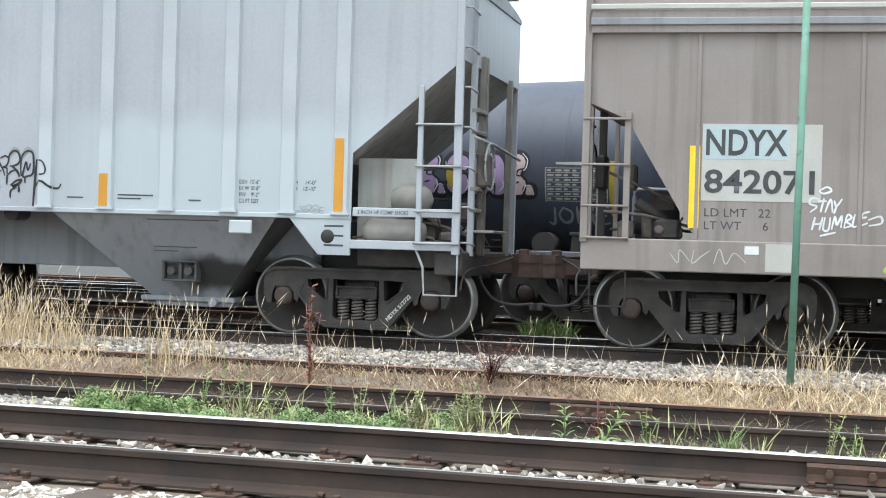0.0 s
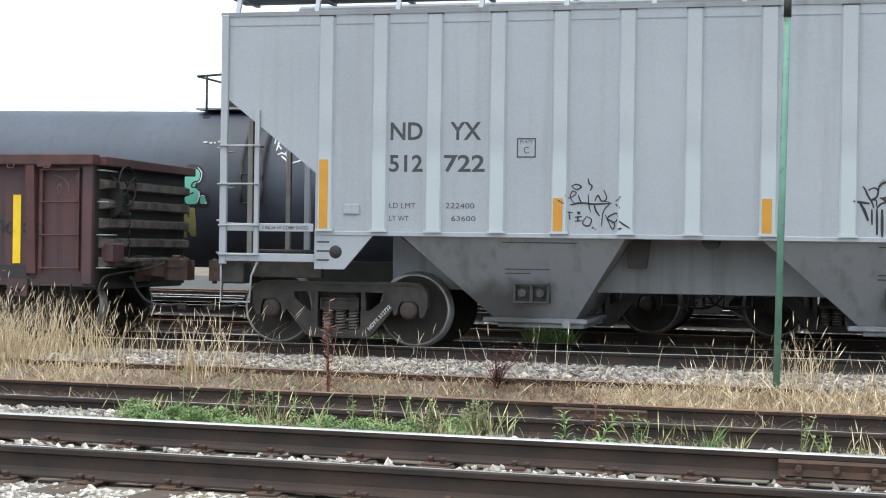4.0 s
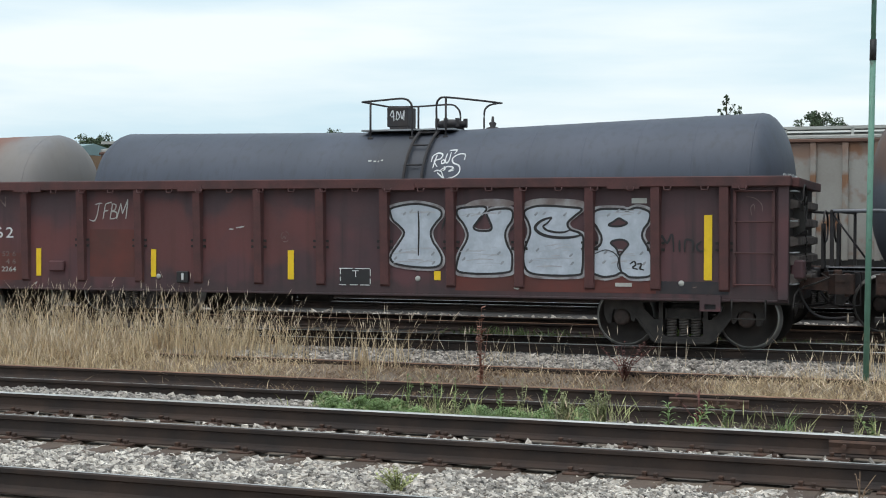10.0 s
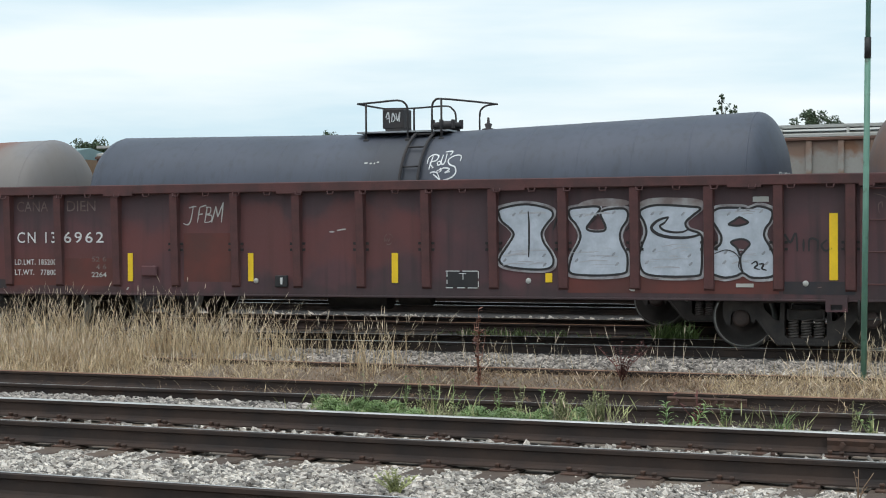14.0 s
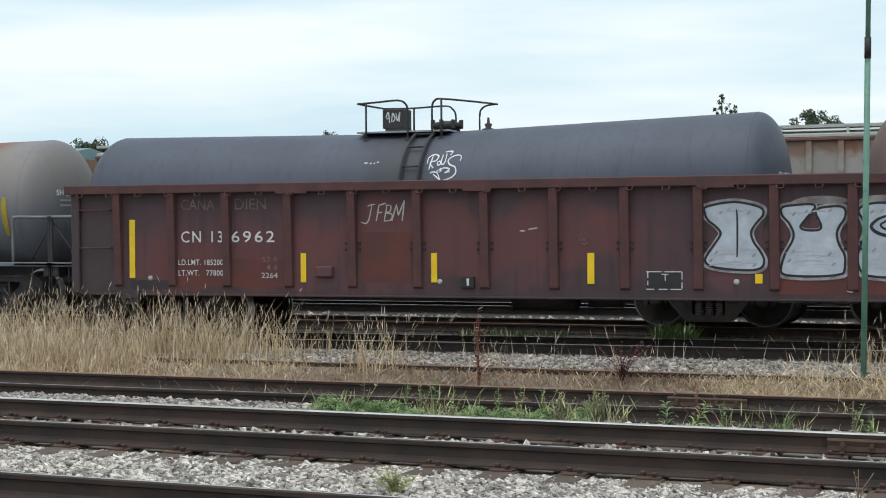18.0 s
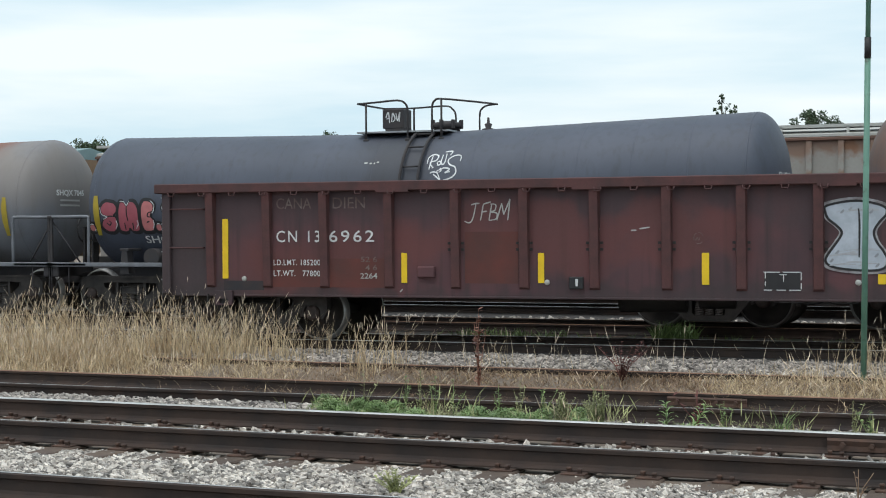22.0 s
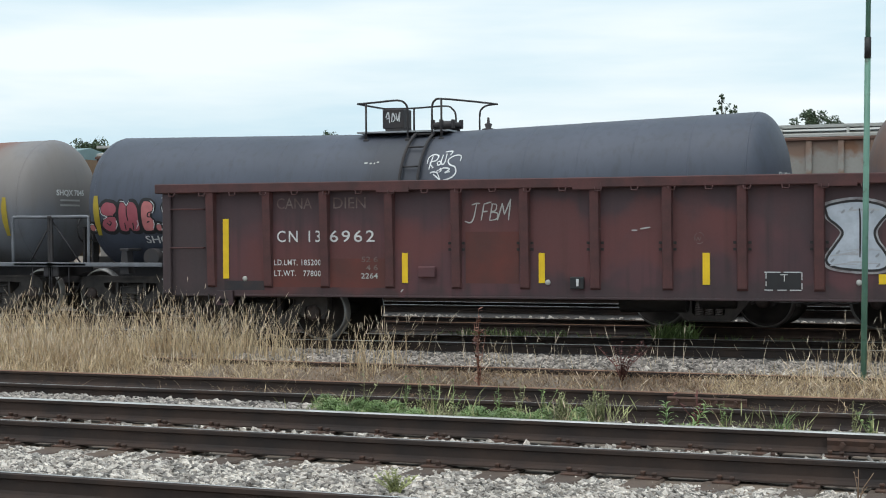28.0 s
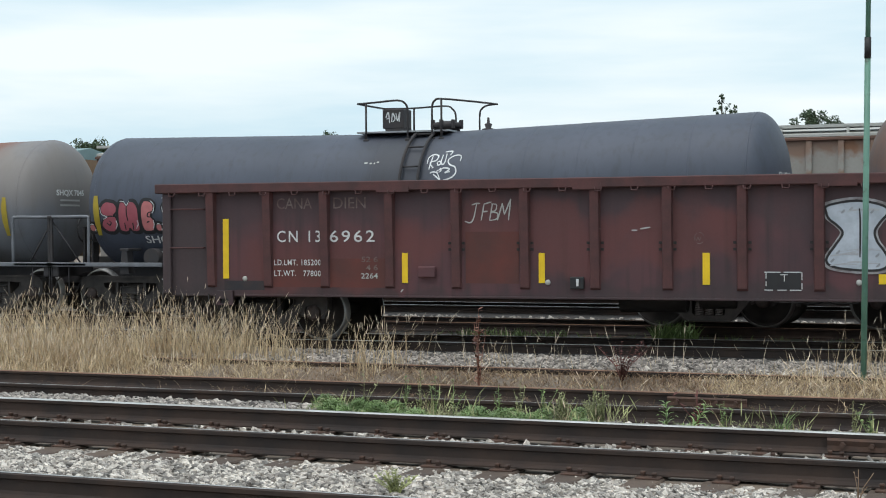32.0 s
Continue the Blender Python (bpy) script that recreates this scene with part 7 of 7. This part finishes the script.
# ---- ballast stones ----
def stones(name, count, x0, x1, y0, y1, size, seed, label, lift=0.0, edge=None, turn=0.0, mat=M_STONE):
    rng = np.random.default_rng(seed)
    base = np.array([(x, y, z) for x in (-1, 1) for y in (-1, 1) for z in (-1, 1)]) * 0.8
    tri = [(0, 1, 3, 2), (4, 6, 7, 5), (0, 4, 5, 1), (2, 3, 7, 6), (0, 2, 6, 4), (1, 5, 7, 3)]
    nv = len(base)
    verts, faces = [], []
    for k in range(count):
        x, y = rng.uniform(x0, x1), rng.uniform(y0, y1)
        y += (x - PIVOT) * math.tan(radians(turn))
        if edge and y > 10.33 and abs((x + 22) / 0.55 - round((x + 22) / 0.55)) < 0.24 and rng.random() < 0.5:
            x += 0.27
        s = size * rng.uniform(0.55, 1.25) * np.array([rng.uniform(0.8, 1.4), rng.uniform(0.7, 1.1), rng.uniform(0.5, 0.9)])
        q = (base + rng.uniform(-0.42, 0.42, (nv, 3))) * s
        a, b = rng.uniform(0, math.tau), rng.uniform(-0.8, 0.8)
        ca, sa, cb, sb = math.cos(a), math.sin(a), math.cos(b), math.sin(b)
        q = q @ np.array([[ca, sa, 0], [-sa, ca, 0], [0, 0, 1]]) @ np.array([[cb, 0, sb], [0, 1, 0], [-sb, 0, cb]])
        z = ground_z(y) + lift + rng.uniform(-0.3, 0.6) * size - (0.03 if edge and y > 10.25 else 0)
        verts.extend((q + (x, y, z)).tolist())
        o = k * nv
        faces.extend([tuple(i + o for i in f) for f in tri])
    thing(name, Matrix(), label, "gravel", kind="stuff", data=raw_mesh(name, verts, faces, mat))


stones("ballast", 26000, -8.5, 1.5, 8.75, 10.72, 0.021, 11, "pale grey crushed limestone between the near tracks", 0.02, True)
stones("ballast", 1800, -10, 2, 10.98, 12.3, 0.024, 12, "grey ballast stones between the near rails", 0.01)
stones("ballast", 7000, -15, -6.4, 13.2, 14.9, 0.026, 13, "darker ballast stones beside the polished rail", 0.05, mat=M_STONEDARK)
stones("ballast", 2500, -6.6, 1.0, 12.6, 14.4, 0.026, 14, "pale ballast stones among weeds", 0.0)
stones("ballast", 22000, -22, 4, 19.35, 20.95, 0.026, 15, "darker ballast shoulder below the train", 0.02, mat=M_STONEDARK)
stones("ballast", 300, -22, 4, 21.4, 22.7, 0.03, 16, "dark grey ballast between the train's rails", -0.02, turn=TRAIN_TURN)
stones("ballast", 2500, -26, 4, 28.3, 30.5, 0.05, 17, "grey ballast behind the tank cars", 0.0)
stones("ballast", 6000, -34, 4, 38.4, 47.0, 0.06, 18, "pale far ballast beyond the last shiny track", 0.03)

# ---- grass and weeds ----
M_STRAWGRASS = material("dry_straw_grass", (0.72, 0.58, 0.39), (0.47, 0.35, 0.22), 0.9, 0, 3, 20, 0, island=0.5, where="World")
M_SEED = material("pale_seed_heads", (0.72, 0.61, 0.48), (0.55, 0.43, 0.31), 0.9, 0, 3, 20, 0, island=0.45, where="World")
M_GREENWEED = material("fresh_green_weed", (0.2, 0.29, 0.1), (0.12, 0.18, 0.06), 0.7, 0, 3, 20, 0, island=0.5, where="World")
M_OLIVEWEED = material("olive_weed", (0.34, 0.35, 0.18), (0.22, 0.235, 0.11), 0.8, 0, 3, 20, 0, island=0.5, where="World")
M_PALEWEED = material("pale_yellow_green_weed", (0.5, 0.5, 0.26), (0.34, 0.37, 0.16), 0.8, 0, 3, 20, 0, island=0.4, where="World")
M_DARKRED = material("dark_red_weed", (0.17, 0.058, 0.048), (0.1, 0.038, 0.034), 0.9, 0, 6, 30, 0, island=0.5, where="World")
M_REDWEED = material("red_brown_dock", (0.34, 0.17, 0.125), (0.2, 0.085, 0.062), 0.9, 0, 6, 30, 0, island=0.5, where="World")


def blades(name, rows, mats, seed, label, lean=0.25, heads=0.0, width=0.006, category="grass", clump=0.0):
    """Bent tapering blades; rows of (count, x0, x1, y0, y1, shortest, longest)."""
    rng = np.random.default_rng(seed)
    verts, faces, mi = [], [], []
    for count, x0, x1, y0, y1, h0, h1 in rows:
        spots = [(rng.uniform(x0, x1), rng.uniform(y0, y1), rng.uniform(0.6, 1.15)) for _ in range(max(1, count // 28))]
        for _ in range(count):
            x, y = rng.uniform(x0, x1), rng.uniform(y0, y1)
            hgt = rng.uniform(h0, h1)
            if clump and rng.random() < 0.85:
                sx, sy, sh = spots[rng.integers(len(spots))]
                x, y, hgt = sx + rng.normal(0, clump), sy + rng.normal(0, clump), hgt * sh
            z = ground_z(y) - 0.02
            d = rng.normal(0, lean, 2) * hgt
            side = rng.normal(size=2)
            side = side / np.linalg.norm(side) * width * rng.uniform(0.6, 1.3)
            k = len(verts)
            for f, w in ((0, 1.0), (0.4, 0.9), (0.75, 0.6)):
                c = np.array([x + d[0] * f * f, y + d[1] * f * f, z + hgt * f])
                verts += [(c[0] - side[0] * w, c[1] - side[1] * w, c[2]), (c[0] + side[0] * w, c[1] + side[1] * w, c[2])]
            tip = (x + d[0], y + d[1], z + hgt)
            verts.append(tip)
            faces += [(k, k + 1, k + 3, k + 2), (k + 2, k + 3, k + 5, k + 4), (k + 4, k + 5, k + 6)]
            mi += [0, 0, 0]
            if rng.random() < heads:
                k = len(verts)
                hl = rng.uniform(0.1, 0.2)
                dx, dy = d[0] / hgt * hl, d[1] / hgt * hl
                w = 0.0046
                verts += [tip, (tip[0] + dx * 0.4 - w, tip[1] + dy * 0.4, tip[2] + hl * 0.4), (tip[0] + dx * 0.4 + w, tip[1] + dy * 0.4, tip[2] + hl * 0.4),
                          (tip[0] + dx * 0.4, tip[1] + dy * 0.4 + w, tip[2] + hl * 0.4), (tip[0] + dx, tip[1] + dy, tip[2] + hl * 0.9)]
                faces += [(k, k + 2, k + 1), (k, k + 3, k + 2), (k + 1, k + 2, k + 4), (k + 2, k + 3, k + 4), (k, k + 1, k + 3), (k + 1, k + 4, k + 3)]
                mi += [1] * 6
    me = raw_mesh(name, verts, faces, mats)
    me.polygons.foreach_set("material_index", mi)
    thing(name, Matrix(), label, category, kind="stuff", data=me)


M_THATCH = material("brown_thatch", (0.34, 0.235, 0.15), (0.23, 0.15, 0.1), 0.95, 0, 3, 20, 0, island=0.5, where="World")
blades("dry_grass", ((5200, -17.5, -12.2, 18.4, 20.3, 0.12, 0.5), (1500, -17.5, -12.0, 19.0, 20.3, 0.5, 0.95), (560, -12.4, -11.1, 19.0, 20.3, 0.3, 0.8), (220, -11.3, -10.3, 19.0, 20.3, 0.25, 0.72), (60, -10.4, -9.3, 19.1, 20.3, 0.2, 0.6), (40, -10.4, -8.0, 19.0, 20.3, 0.3, 0.65), (70, -8.75, -8.35, 18.8, 19.4, 0.35, 0.75)),
       (M_STRAWGRASS, M_SEED), 21, "tall dry straw-coloured grass with seed heads", 0.3, 0.4, 0.0052, "grass", 0.14)
blades("dry_grass", ((240, -3.9, 1.5, 19.0, 20.2, 0.2, 0.6), (80, -3.1, -1.4, 19.2, 20.0, 0.3, 0.7), (60, -0.9, 1.0, 19.2, 20.0, 0.3, 0.7), (40, -8, -4, 19.0, 20.3, 0.15, 0.45)),
       (M_STRAWGRASS, M_SEED), 22, "sparse dry grass with seed heads by the pole", 0.3, 0.25, 0.0036, "grass", 0.16)
blades("seed_stalks", ((46, -8.2, -3.6, 19.4, 20.5, 0.2, 0.48),), (M_SEED, M_SEED), 31, "lone pale stalks with seed heads in the ballast", 0.3, 0.85, 0.0035, "grass")
blades("dry_turf", ((9500, -20, -9.6, 17.5, 19.2, 0.06, 0.24), (2200, -9.6, -3.8, 17.6, 19.1, 0.04, 0.16), (12000, -3.8, 3, 17.5, 19.3, 0.06, 0.26), (250, -20, -9, 16.0, 17.2, 0.06, 0.2)),
       (M_STRAWGRASS, M_SEED), 23, "short dry yellow turf along the rusty rail", 0.8, 0.03, 0.0036, "grass", 0.13)
blades("dry_turf", ((4500, -20, -9.6, 17.4, 19.2, 0.03, 0.14), (11000, -9.6, -3.8, 17.4, 19.2, 0.03, 0.13), (4500, -3.8, 3, 17.4, 19.2, 0.03, 0.14)), (M_THATCH, M_SEED), 26, "brown matted thatch under the dry turf", 1.2, 0.0, 0.005, "grass", 0.2)
M_GREENLEAF = material("bright_green_leaf", (0.22, 0.32, 0.12), (0.14, 0.215, 0.08), 0.65, 0, 3, 20, 0, island=0.45, where="World")


def leaf_mat(name, rows, mat, seed, label):
    """Low mats of small leaves in uneven mounds; rows of (count, x0, x1, y0, y1, height, leaf length)."""
    rng = np.random.default_rng(seed)
    verts, faces = [], []
    for count, x0, x1, y0, y1, hgt, leaf in rows:
        mounds = [(rng.uniform(x0, x1), rng.uniform(y0, y1), rng.uniform(0.5, 1.1)) for _ in range(max(2, int((x1 - x0) * 9)))]
        for _ in range(count):
            mx, my, mh = mounds[rng.integers(len(mounds))]
            dx, dy = rng.normal(0, 0.09, 2)
            x, y = min(max(mx + dx, x0 - 0.1), x1 + 0.1), my + dy * 1.3
            z = ground_z(y) + hgt * mh * max(0.15, 1 - (dx * dx + dy * dy) / 0.03) * rng.uniform(0.2, 1.0) ** 0.6
            a, rise, ll = rng.uniform(0, math.tau), rng.uniform(-0.2, 0.9), leaf * rng.uniform(0.5, 1.3)
            d = np.array([math.cos(a), math.sin(a), rise]) * ll
            w = np.array([-math.sin(a), math.cos(a), rng.uniform(-0.4, 0.4)]) * ll * 0.24
            q, k = np.array([x, y, z]), len(verts)
            verts += [tuple(q), tuple(q + d * 0.5 + w), tuple(q + d), tuple(q + d * 0.5 - w)]
            faces.append((k, k + 1, k + 2, k + 3))
    thing(name, Matrix(), label, "weeds", kind="stuff", data=raw_mesh(name, verts, faces, mat))


leaf_mat("green_weeds", ((21000, -6.95, -5.95, 13.3, 14.3, 0.22, 0.024), (9000, -6.0, -5.1, 13.3, 14.2, 0.15, 0.024), (19000, -5.15, -3.7, 13.2, 14.1, 0.17, 0.022), (1500, -3.7, -2.6, 13.1, 13.9, 0.08, 0.026), (1200, -2.6, -1.2, 13.0, 13.7, 0.08, 0.026)),
         M_GREENLEAF, 24, "low fresh green weeds in mats between the tracks")
leaf_mat("green_weeds", ((6500, -6.9, -4.2, 13.3, 14.2, 0.18, 0.022), (1800, -3.75, -1.2, 13.0, 13.8, 0.12, 0.024)), M_OLIVEWEED, 29, "dull olive leaves among the green weeds")
blades("green_weeds", ((420, -6.9, -3.6, 13.2, 14.4, 0.08, 0.22), (160, -3.6, -1.2, 13.0, 13.8, 0.06, 0.18)), (M_OLIVEWEED, M_PALEWEED), 27, "pale olive weeds gone to seed between the tracks", 0.35, 0.25, 0.004, "weeds", 0.1)
blades("green_tuft", ((60, -2.33, -2.2, 13.3, 13.4, 0.12, 0.3),), (M_GREENLEAF, M_PALEWEED), 30, "tuft of green grass blades by the rail", 0.55, 0.0, 0.006, "grass", 0.03)
blades("dry_grass", ((260, -6.3, 0.2, 12.9, 14.3, 0.12, 0.28),), (M_STRAWGRASS, M_SEED), 28, "thin dry stems among the green weeds", 0.4, 0.04, 0.003, "grass", 0.12)
blades("green_weeds", ((300, -9.5, -7.6, 24.0, 24.6, 0.1, 0.25), (260, -6.1, -5.4, 24.0, 24.5, 0.2, 0.42), (200, -10, -3, 24.0, 24.6, 0.08, 0.2)), (M_GREENWEED, M_OLIVEWEED), 25, "green weeds beside the tank cars' track", 0.4, 0.0, 0.012, "weeds")


def leafy_stalk(name, x, y, height, seed, mat, label, leaves=40, leaf=0.03, spread=0.06, category="plant", branches=3, thick=0.008):
    """An upright weed: branching stem with many small leaves."""
    rng = np.random.default_rng(seed)
    z = ground_z(y)
    p = thing(name, pose(x, y, z), label, category)
    stem = bmesh.new()
    pts = []
    for b in range(branches):
        a, hh = rng.uniform(0, math.tau), height * rng.uniform(0.6, 1.0) if b else height
        tipx, tipy = (math.cos(a) * spread * 2 * b / max(branches - 1, 1), math.sin(a) * spread * 2 * b / max(branches - 1, 1))
        line = [(0, 0, -0.02), (tipx * 0.3, tipy * 0.3, hh * 0.5), (tipx, tipy, hh)]
        tube(stem, line, [thick, thick * 0.7, 0.002], 5)
        for _ in range(leaves // branches):
            f = rng.uniform(0.2, 1.0)
            pts.append(np.array([tipx * f * f, tipy * f * f, hh * f]))
    part("stem", stem, mat, p)
    verts, faces = [], []
    for q in pts:
        a = rng.uniform(0, math.tau)
        ll = leaf * rng.uniform(0.6, 1.4)
        d = np.array([math.cos(a), math.sin(a), rng.uniform(-0.2, 0.7)]) * ll
        s = np.array([-math.sin(a), math.cos(a), 0]) * ll * 0.3
        k = len(verts)
        verts += [tuple(q), tuple(q + d * 0.5 + s), tuple(q + d), tuple(q + d * 0.5 - s)]
        faces.append((k, k + 1, k + 2, k + 3))
    part("foliage", raw_mesh("foliage", verts, faces, mat), None, p)
    return p


leafy_stalk("dock_plant", -6.64, 17.75, 1.08, 31, M_REDWEED, "withered red-brown dock stalk with seeds", 110, 0.07, 0.06, branches=4, thick=0.006)
leafy_stalk("dock_plant", -5.16, 18.9, 0.5, 32, M_DARKRED, "low dark red withered weed", 420, 0.035, 0.26, branches=16, thick=0.005)
leafy_stalk("dead_weed", -3.36, 15.1, 0.46, 33, M_DARKRED, "dark dead twiggy weed", 40, 0.06, 0.12, branches=6)
for i, (x, y, hgt) in enumerate(((-5.8, 13.9, 0.5), (-5.65, 13.9, 0.42), (-5.5, 14.0, 0.4), (-6.45, 14.0, 0.46), (-6.05, 14.1, 0.4), (-5.0, 13.9, 0.36), (-4.75, 13.8, 0.42), (-4.55, 13.9, 0.34), (-2.75, 13.4, 0.32), (-1.65, 13.3, 0.36), (-1.5, 13.2, 0.3))):
    leafy_stalk("green_weed", x, y, hgt, 40 + i, M_GREENWEED if i % 3 else M_OLIVEWEED, "upright green weed beside the rail", 70, 0.034, 0.07, thick=0.004)
for i, (x, y, hgt) in enumerate(((-3.98, 13.6, 0.38), (-3.88, 13.55, 0.4), (-3.93, 13.45, 0.36), (-4.3, 13.6, 0.33), (-4.22, 13.5, 0.3))):
    leafy_stalk("olive_weed", x, y, hgt, 60 + i, M_OLIVEWEED, "bushy olive green weed beside the rail", 620, 0.022, 0.09, branches=9, thick=0.004)


def lance_plant(x, y, height, lean, seed):
    """A weed with long narrow leaves all round its stem."""
    rng = np.random.default_rng(seed)
    p = thing("lance_leaved_weed", pose(x, y, ground_z(y), 0, lean, 0), "bright green weed with long narrow leaves", "plant")
    part("stem", tube(bmesh.new(), ((0, 0, -0.03), (0, 0, height * 0.6), (0.01, 0, height)), [0.006, 0.005, 0.003], 5), M_GREENLEAF, p)
    for k in range(18):
        a, z0, ll = k * 2.4 + rng.uniform(-0.3, 0.3), height * (0.2 + 0.79 * k / 18), rng.uniform(0.09, 0.14) * (1.15 - 0.5 * k / 18)
        bm = bmesh.new()
        out, side = Vector((math.cos(a), math.sin(a), 0)), Vector((-math.sin(a), math.cos(a), 0)) * 0.011
        rows = [(Vector((0, 0, z0)) + out * ll * f + Vector((0, 0, ll * up)), w) for f, up, w in ((0, 0, 0.3), (0.4, 0.3, 1.0), (0.75, 0.36, 0.8), (1.0, 0.26, 0.08))]
        rows = [(bm.verts.new(c - side * w), bm.verts.new(c + side * w)) for c, w in rows]
        for (a0, a1), (b0, b1) in zip(rows, rows[1:]):
            bm.faces.new((a0, a1, b1, b0))
        part("leaf", bm, M_GREENLEAF, p)


lance_plant(-3.27, 13.5, 0.29, -4, 81)
lance_plant(-3.08, 13.5, 0.33, 30, 82)
leafy_stalk("pale_plant", -4.15, 9.5, 0.2, 71, M_PALEWEED, "pale green bushy weed in the ballast", 700, 0.024, 0.09, branches=18)
for i, (x, y, hgt) in enumerate(((-1.25, 10.35, 0.3), (-0.9, 10.4, 0.34))):
    leafy_stalk("dry_twig", x, y, hgt * 0.75, 75 + i, M_THATCH, "bare pale dry twig", 8, 0.02, 0.08, branches=4, thick=0.004)


# ---- near rail details ----
def rail_joint(x, y, z=0.0):
    j = thing("rail_joint_bar", pose(x, y, z), "rusty bolted joint bar on the rail's web", "rail joint")
    bm = bmesh.new()
    prism(bm, [(-0.045, -0.14), (-0.016, -0.12), (-0.016, -0.05), (-0.034, -0.04), (-0.05, -0.06), (-0.036, -0.1)], "x", -0.45, 0.45)
    part("bar", bm, M_PLATE, j)
    for k in range(4):
        bx = -0.33 + 0.22 * k
        part("bolt", tube(bmesh.new(), ((bx, -0.04, -0.09), (bx, -0.085, -0.09)), 0.022, 6), M_PLATE, j)


rail_joint(-1.28, 12.4)
rail_joint(-3.75, 17.36, -0.256)
rock = bmesh.new()
bmesh.ops.create_icosphere(rock, subdivisions=2, radius=1)
for v in rock.verts:
    v.co = Vector((v.co.x * 0.085, v.co.y * 0.05, v.co.z * 0.04)) * (1 + 0.35 * noise.noise(v.co * 1.7))
thing("stone", pose(-5.75, 11.0, -0.11), "pale loose stone on the rail's foot", "stone", data=mesh_of(rock, "stone", M_PALE))


# ---- movement ----
TRAVEL = ((0, -26.44), (0.5, -24.61), (1, -22.87), (1.5, -21.03), (2, -19.30), (2.5, -17.68), (3, -16.17), (3.5, -14.73), (5.5, -10.32), (6, -9.49), (6.5, -8.79), (7, -8.23), (7.5, -7.80), (8, -7.53),
          (8.5, -7.17), (9, -6.75), (9.5, -6.41), (10, -6.17), (10.5, -5.93), (11, -5.70), (11.5, -5.50), (12, -5.31), (12.5, -5.13), (13, -4.91), (13.5, -4.71), (14, -4.48), (14.5, -4.23), (16.5, -2.86),
          (17, -2.43), (17.5, -1.98), (18, -1.59), (18.5, -1.24), (19, -0.94), (19.5, -0.66), (20, -0.44), (20.5, -0.26), (21, -0.14), (21.5, -0.05), (22, -0.01), (22.5, 0.0), (32, 0.0))


def travelled(t):
    """How far the train stands from its last place at t seconds, by a smooth curve through the knots."""
    n = len(TRAVEL)
    for i in range(n - 1):
        (ta, sa), (tb, sb) = TRAVEL[i], TRAVEL[i + 1]
        if ta <= t <= tb:
            def slope(k):
                if k <= 0 or k >= n - 2:
                    return (sb - sa) / (tb - ta) if k <= 0 else 0.0
                return (TRAVEL[k + 1][1] - TRAVEL[k - 1][1]) / (TRAVEL[k + 1][0] - TRAVEL[k - 1][0])
            d, u = tb - ta, (t - ta) / (tb - ta)
            return ((2 * u ** 3 - 3 * u * u + 1) * sa + (u ** 3 - 2 * u * u + u) * d * slope(i) + (-2 * u ** 3 + 3 * u * u) * sb + (u ** 3 - u * u) * d * slope(i + 1))
    return TRAVEL[-1][1]


def motions():
    times = [0.1 * k for k in range(0, 60)] + [6 + 0.25 * k for k in range(0, 68)] + [23.0, 32.0]
    for car, middle in ((gondola, GON_S), (hopper, HOP_S), (taupe, TAU_S)):
        walk(car, [(t, on_train(middle + travelled(t))) for t in times])
    for wheel, x, r in WHEELS:
        walk(wheel, [(t, pose(x, 0, r, 0, math.degrees(travelled(t) / r), 0)) for t in times])


motions()
